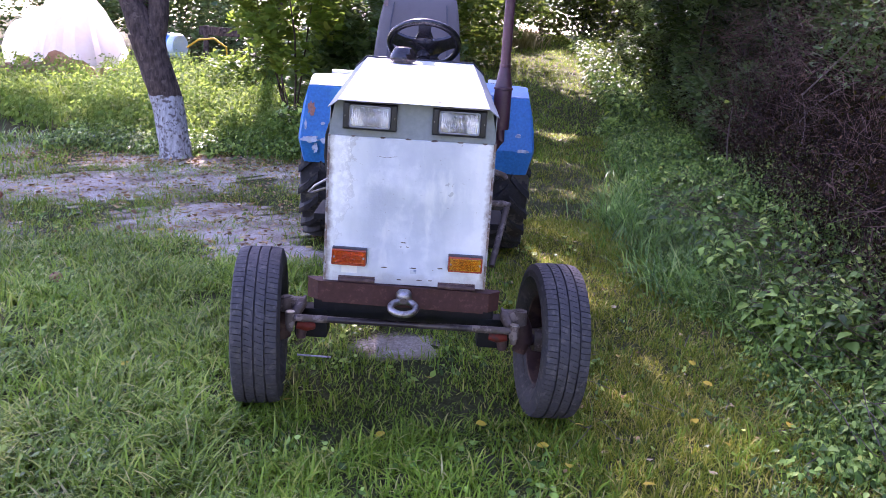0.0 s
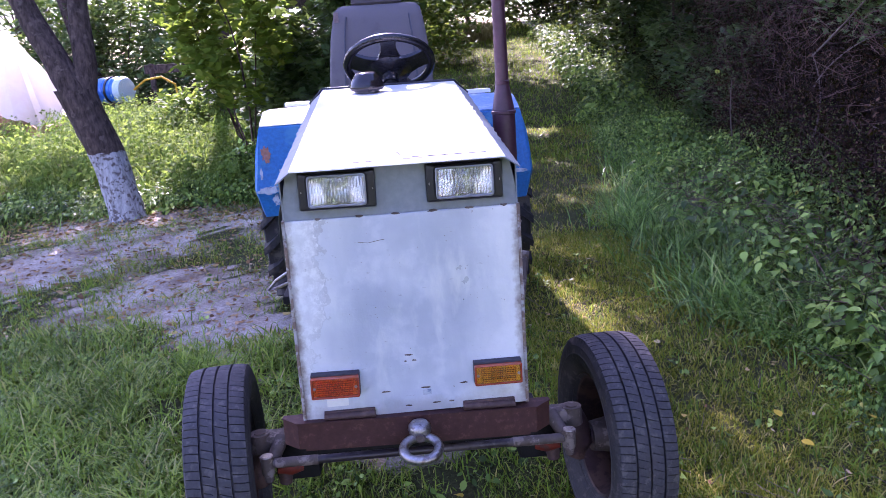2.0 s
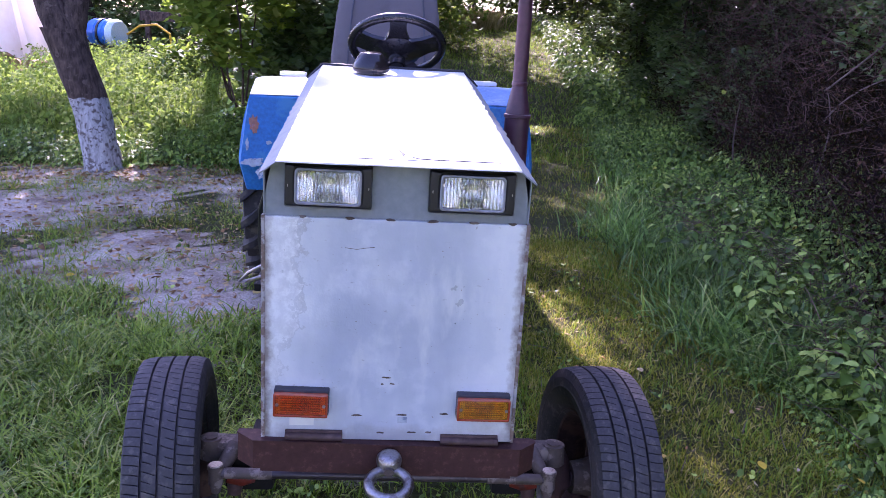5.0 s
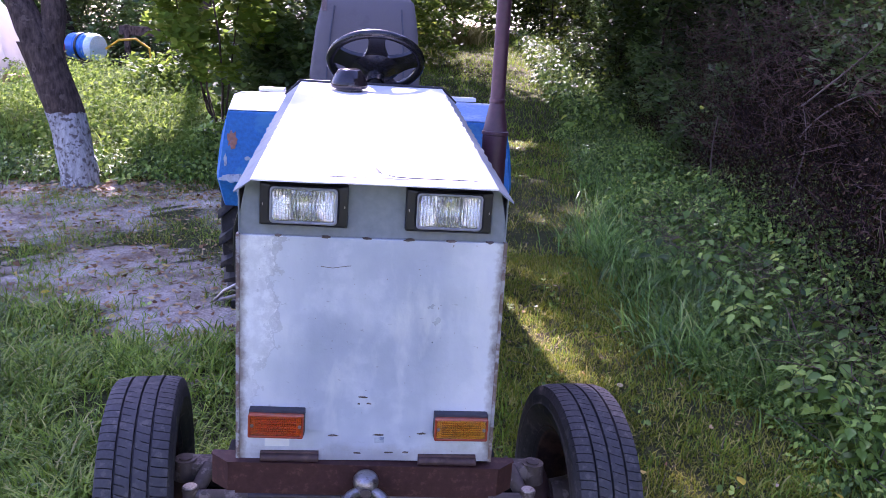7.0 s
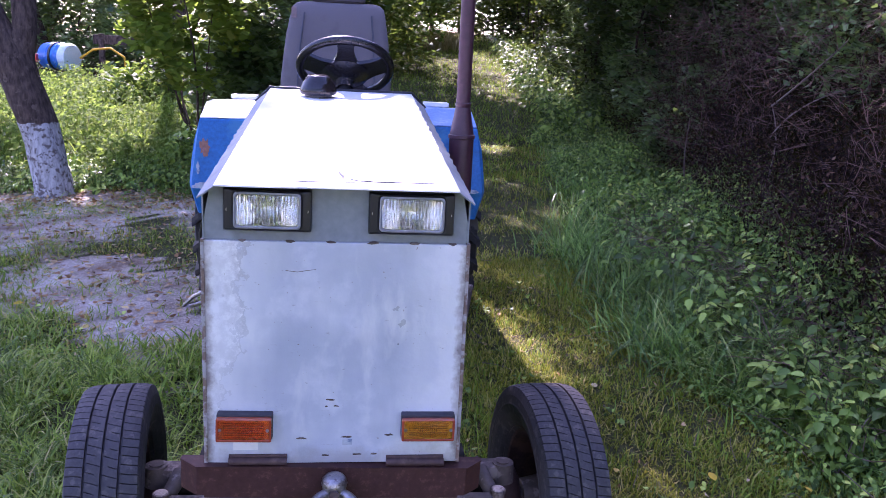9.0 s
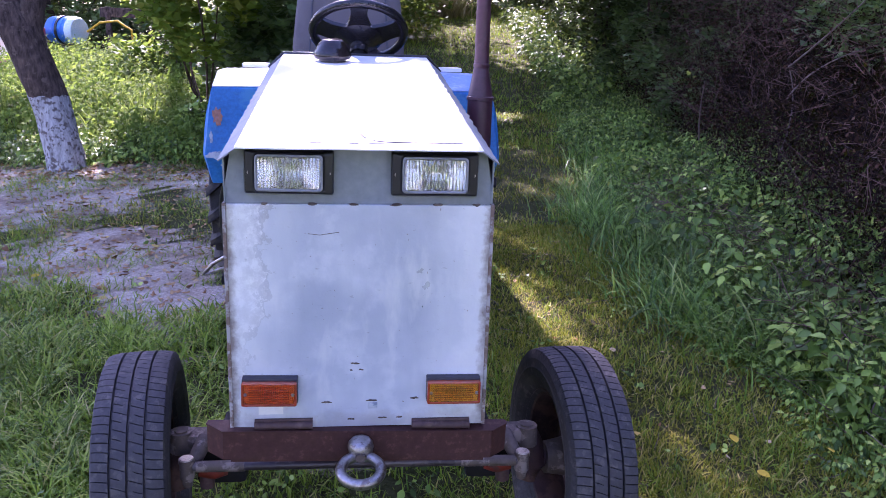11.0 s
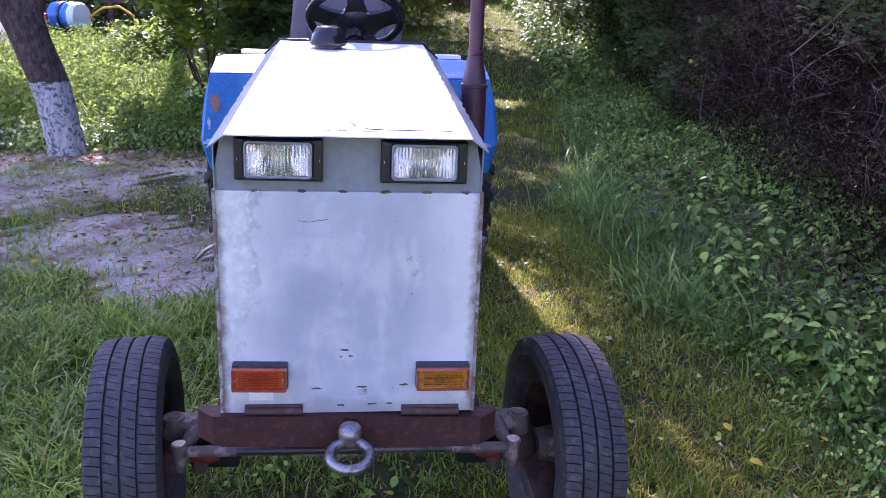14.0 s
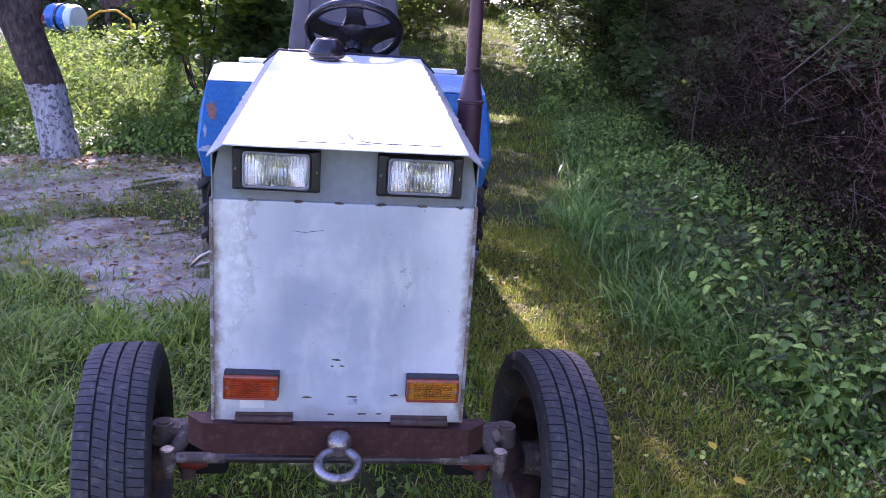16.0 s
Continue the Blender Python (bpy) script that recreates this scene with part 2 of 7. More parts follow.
def add_tube(bm, a, b, ra, rb=None, seg=16, caps=True):
    a, b = Vector(a), Vector(b)
    rb = ra if rb is None else rb
    q = (b - a).to_track_quat("Z", "Y").to_matrix()
    rings = []
    for c, r in ((a, ra), (b, rb)):
        rings.append([bm.verts.new(c + q @ Vector((r * math.cos(2 * math.pi * i / seg), r * math.sin(2 * math.pi * i / seg), 0))) for i in range(seg)])
    for i in range(seg):
        j = (i + 1) % seg
        bm.faces.new((rings[0][i], rings[0][j], rings[1][j], rings[1][i]))
    if caps:
        bm.faces.new(rings[0][::-1])
        bm.faces.new(rings[1])


def tube(*args, **kw):
    bm = bmesh.new()
    add_tube(bm, *args, **kw)
    return bm


def lathe(profile, seg=48, axis="Z", close=False):
    """Revolves (radius, height) pairs round an axis."""
    bm = bmesh.new()
    rings = []
    for r, h in profile:
        ring = []
        for i in range(seg):
            a = 2 * math.pi * i / seg
            p = (r * math.cos(a), r * math.sin(a), h)
            if axis == "X":
                p = (h, r * math.cos(a), r * math.sin(a))
            ring.append(bm.verts.new(p))
        rings.append(ring)
    n = len(rings)
    for k in range(n if close else n - 1):
        p, q = rings[k], rings[(k + 1) % n]
        for i in range(seg):
            j = (i + 1) % seg
            bm.faces.new((p[i], p[j], q[j], q[i]))
    return bm


def sweep(points, radius, seg=8):
    """A round bar along a line of points."""
    bm = bmesh.new()
    pts = [Vector(p) for p in points]
    prev = None
    for k, p in enumerate(pts):
        d = (pts[min(k + 1, len(pts) - 1)] - pts[max(k - 1, 0)]).normalized()
        side = d.cross(Vector((0.3, 0.2, 1))).normalized()
        up = side.cross(d)
        r = radius[k] if isinstance(radius, (list, tuple)) else radius
        ring = [bm.verts.new(p + r * (side * math.cos(2 * math.pi * i / seg) + up * math.sin(2 * math.pi * i / seg))) for i in range(seg)]
        if prev:
            for i in range(seg):
                j = (i + 1) % seg
                bm.faces.new((prev[i], prev[j], ring[j], ring[i]))
        else:
            bm.faces.new(ring[::-1])
        prev = ring
    bm.faces.new(prev)
    return bm


def prism(outline, z0, z1):
    """An outline in x and y raised from z0 to z1."""
    bm = bmesh.new()
    lo = [bm.verts.new((x, y, z0)) for x, y in outline]
    hi = [bm.verts.new((x, y, z1)) for x, y in outline]
    bm.faces.new(lo[::-1])
    bm.faces.new(hi)
    for i in range(len(lo)):
        j = (i + 1) % len(lo)
        bm.faces.new((lo[i], lo[j], hi[j], hi[i]))
    return bm


def sheet(rows, thick=0.003):
    """A plate through rows of points, with thickness."""
    bm = bmesh.new()
    grid = [[bm.verts.new(p) for p in row] for row in rows]
    for a, b in zip(grid, grid[1:]):
        for i in range(len(a) - 1):
            bm.faces.new((a[i], a[i + 1], b[i + 1], b[i]))
    bmesh.ops.recalc_face_normals(bm, faces=bm.faces)
    bmesh.ops.solidify(bm, geom=bm.faces[:], thickness=thick)
    return bm


def deep(y):
    """Depth in the world of a place given on the garden's plan."""
    return 1.085 * y + 0.16


SUN_PLAN = Vector((SUN.x, SUN.y / 1.085, SUN.z))


def mesh_from(name, verts, faces, material, parent=None):
    """A joined mesh out of numpy arrays of triangles, given on the garden's plan."""
    verts = np.array(verts, dtype=np.float32)
    verts[:, 1] = deep(verts[:, 1])
    me = bpy.data.meshes.new(name)
    me.vertices.add(len(verts))
    me.vertices.foreach_set("co", np.ascontiguousarray(verts, dtype=np.float32).ravel())
    k = faces.shape[1]
    me.loops.add(faces.size)
    me.loops.foreach_set("vertex_index", np.ascontiguousarray(faces, dtype=np.int32).ravel())
    me.polygons.add(len(faces))
    me.polygons.foreach_set("loop_start", np.arange(0, faces.size, k, dtype=np.int32))
    me.update(calc_edges=True)
    me.materials.append(material)
    ob = new(name, me)
    if parent:
        ob.parent = parent
    return ob


rng = np.random.default_rng(7)


def turns(n, yaw=None, tilt=(0.2, 1.2), roll=0.5):
    """Rotations for n leaves: yaw round z, tilt down from upright, and a roll round the leaf."""
    yaw = rng.uniform(0, 2 * np.pi, n) if yaw is None else yaw
    t = rng.uniform(*tilt, n)
    r = rng.normal(0, roll, n)
    cy, sy, ct, st, cr, sr = np.cos(yaw), np.sin(yaw), np.cos(t), np.sin(t), np.cos(r), np.sin(r)
    # the leaf's own y is its length; z its upper face
    fwd = np.stack([sy * st, -cy * st, ct], -1)
    side = np.stack([cy, sy, 0 * cy], -1)
    nor = np.cross(side, fwd)
    side2 = side * cr[:, None] + nor * sr[:, None]
    nor2 = np.cross(side2, fwd)
    return np.stack([side2, fwd, nor2], -1)


LEAF_V = np.array([(0, 0, 0), (0.30, 0.42, 0.07), (0, 0.5, 0), (-0.30, 0.42, 0.07), (0, 1, -0.10)])
LEAF_F = np.array([(0, 1, 2), (0, 2, 3), (3, 2, 4), (2, 1, 4)])
OVATE_V = np.array([(0, 0, 0), (0.20, 0.17, 0.04), (0.31, 0.40, 0.05), (0.20, 0.70, 0.0), (0, 1.0, -0.20), (-0.20, 0.70, 0.0), (-0.31, 0.40, 0.05), (-0.20, 0.17, 0.04), (0, 0.35, -0.01), (0, 0.70, -0.06)])
OVATE_F = np.array([(0, 1, 8), (1, 2, 8), (2, 9, 8), (2, 3, 9), (3, 4, 9), (4, 5, 9), (5, 6, 9), (6, 8, 9), (6, 7, 8), (7, 0, 8)])
LOBED_V = np.array([(0, 0, 0), (0.30, 0.12, 0.03), (0.38, 0.34, 0.05), (0.52, 0.60, 0.02), (0.29, 0.70, 0.05), (0, 1.0, -0.06), (-0.29, 0.70, 0.05), (-0.52, 0.60, 0.02), (-0.38, 0.34, 0.05), (-0.30, 0.12, 0.03), (0, 0.45, 0)])
LOBED_F = np.array([(10, i, (i + 1) % 10) for i in range(10)])
# toothed leaf folded along its midrib, drooping towards the tip
_half = [(0.15, 0.10), (0.27, 0.22), (0.23, 0.30), (0.31, 0.42), (0.24, 0.52), (0.24, 0.64), (0.14, 0.74)]
_rim = [(0.0, 0.0)] + _half + [(0.0, 1.0)] + [(-a, c) for a, c in reversed(_half)]
TOOTHED_V = np.array([(0, 0.45, 0.04)] + [(a, c, 0.40 * max(c - 0.25, 0) ** 2 - 0.22 * abs(a)) for a, c in _rim])
TOOTHED_F = np.array([(0, 1 + i, 1 + (i + 1) % len(_rim)) for i in range(len(_rim))])
# the same at a distance: a folded, drooping leaf of six faces
FOLD_V = np.array([(0, 0, 0), (0.27, 0.28, -0.06), (0.21, 0.62, 0.01), (0, 1.0, 0.22), (-0.21, 0.62, 0.01), (-0.27, 0.28, -0.06), (0, 0.48, 0.03)])
# a dry leaf with an uneven outline, curled up along its sides
_curl = [(0.0, 0.0), (0.24, 0.10), (0.36, 0.34), (0.28, 0.62), (0.34, 0.74), (0.10, 0.88), (-0.04, 1.0), (-0.20, 0.80), (-0.38, 0.56), (-0.30, 0.30), (-0.16, 0.14)]
CURL_V = np.array([(0.02, 0.5, 0.0)] + [(a, c, 1.1 * a * a + 0.10 * (c - 0.4) ** 2) for a, c in _curl])
CURL_F = np.array([(0, 1 + i, 1 + (i + 1) % len(_curl)) for i in range(len(_curl))])
FOLD_F = np.array([(6, i, (i + 1) % 6) for i in range(6)])
BLADE_V = np.array([(-0.5, 0, 0), (0.5, 0, 0), (-0.38, 0.45, 0.03), (0.38, 0.45, 0.03), (-0.2, 0.8, 0.15), (0.2, 0.8, 0.15), (0, 1, 0.32)])
BLADE_F = np.array([(0, 1, 3), (0, 3, 2), (2, 3, 5), (2, 5, 4), (4, 5, 6)])
# long blade that arches over under its own weight
_arch = [(0.0, 0.0, 0.45), (0.30, 0.03, 0.50), (0.58, 0.16, 0.42), (0.80, 0.38, 0.28)]
ARCH_V = np.array([p for c, z, w in _arch for p in ((-w, c, z), (w, c, z))] + [(0, 0.93, 0.64)])
ARCH_F = np.array([q for k in range(3) for q in ((2 * k, 2 * k + 1, 2 * k + 3), (2 * k, 2 * k + 3, 2 * k + 2))] + [(6, 7, 8)])


def scatter(tv, tf, loc, rot, size, width=None):
    """Vertices and triangles of a template set down at every place."""
    s = np.stack([size if width is None else width, size, size], -1)
    v = np.einsum("nij,nkj->nki", rot, tv[None] * s[:, None]) + loc[:, None]
    f = tf[None] + (np.arange(len(loc)) * len(tv))[:, None, None]
    return v.reshape(-1, 3), f.reshape(-1, 3)


def joined(*pairs):
    vs, fs, n = [], [], 0
    for v, f in pairs:
        vs.append(v)
        fs.append(f + n)
        n += len(v)
    return np.concatenate(vs), np.concatenate(fs)


def twigs(starts, ends, r0, r1, sag=0.1, seg=4):
    """Bent three-sided sticks."""
    n = len(starts)
    mid_off = rng.normal(0, sag, (n, 3)) * np.linalg.norm(ends - starts, axis=1)[:, None]
    t = np.linspace(0, 1, seg + 1)
    pts = starts[:, None] * (1 - t)[None, :, None] + ends[:, None] * t[None, :, None] + mid_off[:, None] * (4 * t * (1 - t))[None, :, None]
    d = ends - starts
    d /= np.linalg.norm(d, axis=1)[:, None] + 1e-9
    a = np.cross(d, rng.normal(size=(n, 3)))
    a /= np.linalg.norm(a, axis=1)[:, None] + 1e-9
    b = np.cross(d, a)
    ang = np.array([0, 2.094, 4.189])
    rad = (np.asarray(r0)[..., None] * (1 - t) + np.asarray(r1)[..., None] * t) if np.ndim(r0) else (r0 * (1 - t) + r1 * t)[None].repeat(n, 0)
    ringv = a[:, None, None] * np.cos(ang)[None, None, :, None] + b[:, None, None] * np.sin(ang)[None, None, :, None]
    v = pts[:, :, None] + ringv * rad[:, :, None, None]
    f = []
    for k in range(seg):
        for i in range(3):
            j = (i + 1) % 3
            f += [(3 * k + i, 3 * k + j, 3 * k + 3 + j), (3 * k + i, 3 * k + 3 + j, 3 * k + 3 + i)]
    f = np.array(f)[None] + (np.arange(n) * 3 * (seg + 1))[:, None, None]
    return v.reshape(-1, 3), f.reshape(-1, 3)


# ---------------------------------------------------------------- ground
def soft(x):
    return np.where(x > 0, x * x / (x + 1.5), 0.0)


def gz(x, y):
    """Height of the ground: level under the front wheels, rising away, with the path climbing at its end and a low bank beyond the bare patch and under the hedge."""
    x, y = np.clip(np.asarray(x, float), -60, 60), np.clip(np.asarray(y, float), -60, 90)
    z = 0.040 * np.minimum(soft(y - 0.8), 40.0)
    z = z + 0.10 / (1 + np.exp(-(y - 5.3 + 0.25 * (x + 2.5)) * 3.0)) / (1 + np.exp((x + 0.4) * 3.0))
    z = z + 0.10 * np.clip((x - (1.5 + 0.2 * np.maximum(y, -1))) / 1.2, 0, 1.5)
    z = z + 0.077 * np.minimum(soft(y - 9.0), 14.0) / (1 + np.exp(-(x + 0.2) * 2.5))
    z = z + 0.012 * np.sin(x * 2.3 + 1.1) * np.sin(y * 1.9 + 0.4) * np.clip(np.abs(x) + np.abs(y), 0, 1)
    return z


def lump(x, y, s=1.0, o=0.0):
    """Smooth uneven field from 0 to 1 for patchiness."""
    x, y = x * s + o, y * s - o
    v = np.sin(1.9 * x + 0.7 * y) + np.sin(-1.1 * x + 2.3 * y + 1.7) + np.sin(3.7 * x + 2.9 * y + 0.5) * 0.6 + np.sin(-4.3 * x + 5.1 * y) * 0.4
    return 0.5 + v / 6.0


def dirt(x, y):
    """1 on the bare earth beside the rear wheel, 0 on grass."""
    x, y = np.asarray(x, float), np.asarray(y, float)
    w = 0.10 * np.sin(6.1 * x + 2.3 * y) + 0.08 * np.sin(9.3 * y - 4.2 * x + 1) + 0.07 * np.sin(21 * x + 17 * y) + 0.09 * np.sin(33 * y - 19 * x) + 0.07 * np.sin(47 * x + 29 * y + 2)
    best = np.zeros_like(x)
    for ax, ay, bx, by, r in ((-1.50, 2.80, -1.08, 2.60, 0.46), (-0.72, 2.0, -1.15, 2.5, 0.24), (-1.95, 4.25, -2.5, 3.75, 0.40), (-2.4, 3.6, -4.6, 2.95, 0.42), (-2.7, 4.75, -1.2, 4.55, 0.24)):
        t = np.clip(((x - ax) * (bx - ax) + (y - ay) * (by - ay)) / ((bx - ax) ** 2 + (by - ay) ** 2), 0, 1)
        d = np.hypot(x - ax - t * (bx - ax), y - ay - t * (by - ay)) + w
        best = np.maximum(best, np.clip((r - d) * 3.0 + 0.5, 0, 1))
    # thin, half-bare turf all round the bare patches
    near = np.clip((y - 1.95) * 2.2, 0, 1) * np.clip((5.5 - y) * 2.0, 0, 1) * np.clip((-0.45 - x) * 3.0, 0, 1)
    thin = 0.06 + 0.34 * np.clip(0.5 + 3.0 * (lump(x, y, 2.3, 9.0) - 0.5), 0, 1)
    # a small spot of bare soil under the front axle, pale for sunlight
    spot = np.clip((0.11 - np.hypot((x + 0.02) / 1.4, y - 0.74) + 0.15 * w) * 7 + 0.5, 0, 1)
    return np.maximum(np.maximum(best, near * thin), spot)


def build_ground():
    near = np.arange(-7.0, 8.01, 0.08)
    far_x = np.array([-400, -200, -100, -60, -40, -28, -20, -15, -12, -10, -8.5, -7.6])
    xs = np.concatenate([far_x, near, -far_x[::-1] + 0.6])
    ys = np.concatenate([np.array([-400, -200, -100, -50, -25, -14, -9, -6, -4.5]), np.arange(-3.6, 12.01, 0.08), np.array([12.4, 13, 14, 15.5, 17.5, 20, 24, 30, 40, 60, 100, 200, 400])])
    gx, gy = np.meshgrid(xs, ys)
    z = gz(gx, gy) + 0.003 * (rng.random(gx.shape) - 0.5) * (np.abs(gx) < 8) * (gy < 12)
    v = np.stack([gx, gy, z], -1).reshape(-1, 3)
    nx, ny = len(xs), len(ys)
    i = (np.arange(ny - 1)[:, None] * nx + np.arange(nx - 1)[None]).ravel()
    f = np.stack([i, i + 1, i + nx + 1, i + nx], -1)
    m, n, l, b = shade("earth_and_turf")
    at = n.new("ShaderNodeAttribute")
    at.attribute_name = "bare"
    fine = noise_tex(n, l, 60.0, 6, 0.7)
    mid = noise_tex(n, l, 2.6, 7, 0.7)
    turf = ramp(n, l, fine, [(0.3, (0.036, 0.036, 0.016)), (0.55, (0.070, 0.074, 0.030)), (0.75, (0.13, 0.115, 0.055))])
    soil = ramp(n, l, mid, [(0.32, (0.28, 0.20, 0.140)), (0.44, (0.46, 0.365, 0.285)), (0.54, (0.61, 0.515, 0.425)), (0.68, (0.74, 0.66, 0.575))])
    crumbs = ramp(n, l, noise_tex(n, l, 95.0, 4, 0.6), [(0.35, (0.55, 0.55, 0.55)), (0.62, (1, 1, 1))])
    mul = n.new("ShaderNodeMix")
    mul.data_type, mul.blend_type = "RGBA", "MULTIPLY"
    mul.inputs[0].default_value = 1.0
    l.new(soil, mul.inputs[6])
    l.new(crumbs, mul.inputs[7])
    edge = n.new("ShaderNodeMath")
    edge.operation = "MULTIPLY_ADD"
    l.new(fine, edge.inputs[0])
    edge.inputs[1].default_value = 0.9
    l.new(at.outputs["Fac"], edge.inputs[2])
    k = ramp(n, l, edge.outputs[0], [(0.62, (0, 0, 0)), (0.95, (1, 1, 1))])
    worn_spots = ramp(n, l, noise_tex(n, l, 2.3, 5, 0.6), [(0.56, (0, 0, 0)), (0.68, (0.75, 0.75, 0.75))])
    base = mix(n, l, worn_spots, turf, (0.13, 0.10, 0.068))
    l.new(mix(n, l, k, base, mul.outputs[2]), b.inputs["Base Color"])
    b.inputs["Roughness"].default_value = 0.95
    b.inputs["Specular IOR Level"].default_value = 0.06
    bump(n, l, b, noise_tex(n, l, 26.0, 8, 0.72), 1.0, 0.03)
    ob = mesh_from("ground", v, f, m)
    a = ob.data.attributes.new("bare", "FLOAT", "POINT")
    a.data.foreach_set("value", dirt(v[:, 0], v[:, 1]).astype(np.float32))
    return tagged(ob, "patchy lawn and bare earth under the tractor", "ground", kind="structure")


build_ground()


# ---------------------------------------------------------------- the tractor
tractor = tagged(new("tractor"), "home-built small tractor, white hood, blue fenders, on worn grass", "tractor")
TRACTOR_SCALE, TRACTOR_LIFT = 0.91, 0.152
tractor.matrix_basis = pose(0, 0, TRACTOR_SCALE * TRACTOR_LIFT) @ Matrix.Scale(TRACTOR_SCALE, 4)
HW = 0.283          # half width of the front
P_TOP, P_BOT = 0.992, 0.478


def car_tyre(radius, width, lean=1.0, pitches=86):
    """A road tyre with three grooves round it and thin slanted cuts across its ribs, built about the x axis."""
    h = width / 2
    side = [(0.58, -0.60), (0.66, -0.82), (0.74, -0.96), (0.80, -1.0), (0.815, -1.015), (0.83, -1.0), (0.90, -0.985), (0.945, -0.94)]
    ribs = [(-0.90, -0.47), (-0.40, -0.035), (0.035, 0.40), (0.47, 0.90)]
    where = (0.0, 0.06, 0.13, 0.30, 0.48, 0.66, 0.84)        # samples within one pitch: a thin cut, then the block
    prof = [(r, x, -0.90, False, 0) for r, x in side]
    for k, (x0, x1) in enumerate(ribs):
        if k:
            prof.append((0.962, x0 - 0.006, x0, False, k))
        for t in (0, 0.04, 0.28, 0.5, 0.72, 0.96, 1):
            x = x0 + (x1 - x0) * t
            prof.append((1.0 - 0.038 * abs(x) ** 5, x, x, 0 < t < 1 or (k == 0 and t == 0) or (k == 3 and t == 1), k))
        if k < 3:
            prof.append((0.962, x1 + 0.006, x1, False, k))
    prof += [(r, -x, 0.90, False, 3) for r, x in reversed(side)]
    bm = bmesh.new()
    rings = []
    for i in range(pitches):
        for q, w in enumerate(where):
            ring = []
            for r, x, sx, cut, k in prof:
                a = 2 * math.pi * (i + w + lean * (0.85 * sx + 0.25 * math.sin(3.0 * sx)) + (0.0, 0.45, 0.2, 0.6)[k]) / pitches
                rr = r * radius
                if cut and q == 1 and ((i + k) % 2 or abs(x) > 0.2 or k in (0, 3)):
                    rr -= 0.0065 if k in (0, 3) else 0.0045
                if cut:
                    rr += 0.0008 * noise.noise(Vector((x * 3, math.cos(a) * 5, math.sin(a) * 5)))
                ring.append(bm.verts.new((x * h, rr * math.cos(a), rr * math.sin(a))))
            rings.append(ring)
    for p, q in zip(rings, rings[1:] + rings[:1]):
        for k in range(len(prof) - 1):
            bm.faces.new((p[k], p[k + 1], q[k + 1], q[k]))
    return bm


def rim_mesh(radius, width, dish):
    """A pressed steel rim with a dished centre and lips on both sides."""
    h = width / 2
    prof = [(radius * 1.02, -h), (radius * 1.06, -h * 0.94), (radius * 0.94, -h * 0.8), (radius * 0.86, -h * 0.3), (radius * 0.86, h * 0.3),
            (radius * 0.94, h * 0.8), (radius * 1.06, h * 0.94), (radius * 1.02, h)]
    bm = lathe(prof, 48, "X")
    disc = lathe([(radius * 0.87, dish), (radius * 0.70, dish + 0.012), (radius * 0.45, dish - 0.010), (radius * 0.30, dish - 0.012), (0.012, dish - 0.012)], 48, "X")
    tmp = bpy.data.meshes.new("tmp")
    disc.to_mesh(tmp)
    disc.free()
    bm.from_mesh(tmp)
    bpy.data.meshes.remove(tmp)
    return bm


def front_wheel(x, steer, camber, side):
    wheel = part("front_wheel", rim_mesh(0.190, 0.135, 0.038 * side), M_RIM, tractor, "small road wheel on a rusty brown pressed steel rim", smooth=True)
    wheel.matrix_basis = pose(x, 0.39, 0.166, 0, camber, steer)
    part("tyre", car_tyre(0.316, 0.184), M_RUBBER, wheel, "worn black road tyre with grooved tread")
    hub = part("hub", lathe([(0.0, -side * 0.07), (0.045, -side * 0.07), (0.052, -side * 0.03), (0.06, side * 0.012), (0.0, side * 0.014)], 24, "X"), M_IRON, wheel, "greasy iron wheel hub", smooth=True)
    for k in range(4):
        a = radians(45 + 90 * k)
        part("wheel_bolt", tube((-side * 0.012, 0.05 * math.cos(a), 0.05 * math.sin(a)), (side * 0.022, 0.05 * math.cos(a), 0.05 * math.sin(a)), 0.009, seg=6), M_IRON, wheel)
    return wheel


front_wheel(-0.576, 5.5, -1.0, -1)
front_wheel(0.604, 5.0, 1.0, 1)


def rear_tyre(radius, width):
    """A farm tyre: smooth carcass with slanted lugs in two rows."""
    h = width / 2
    prof = [(0.52, -0.62), (0.62, -0.92), (0.78, -1.0), (0.88, -0.9), (0.925, -0.55), (0.935, 0), (0.925, 0.55), (0.88, 0.9), (0.78, 1.0), (0.62, 0.92), (0.52, 0.62)]
    bm = lathe([(r * radius, x * h) for r, x in prof], 64, "X")
    return bm


def tyre_lug(radius, width, s):
    """One slanted lug of the farm tyre's tread, at the top of the wheel."""
    h, wid = width / 2, 0.062
    bm = bmesh.new()
    lo, hi = [], []
    for u, da in ((0.04, 0.0), (0.5, 0.13), (1.0, 0.25)):
        base, topr = 0.90 - 0.07 * u ** 3, 1.0 - 0.045 * u ** 2
        for e in (-wid, wid):
            a = da + e
            lo.append(bm.verts.new((s * u * h, base * radius * math.cos(a), base * radius * math.sin(a))))
            a = da + e * 0.72
            hi.append(bm.verts.new((s * u * h, topr * radius * math.cos(a), topr * radius * math.sin(a))))
    for j in (0, 2):
        bm.faces.new((hi[j], hi[j + 1], hi[j + 3], hi[j + 2]))
        bm.faces.new((lo[j], hi[j], hi[j + 2], lo[j + 2]))
        bm.faces.new((lo[j + 1], hi[j + 1], hi[j + 3], lo[j + 3]))
    bm.faces.new((lo[0], lo[1], hi[1], hi[0]))
    bm.faces.new((lo[4], lo[5], hi[5], hi[4]))
    return bm


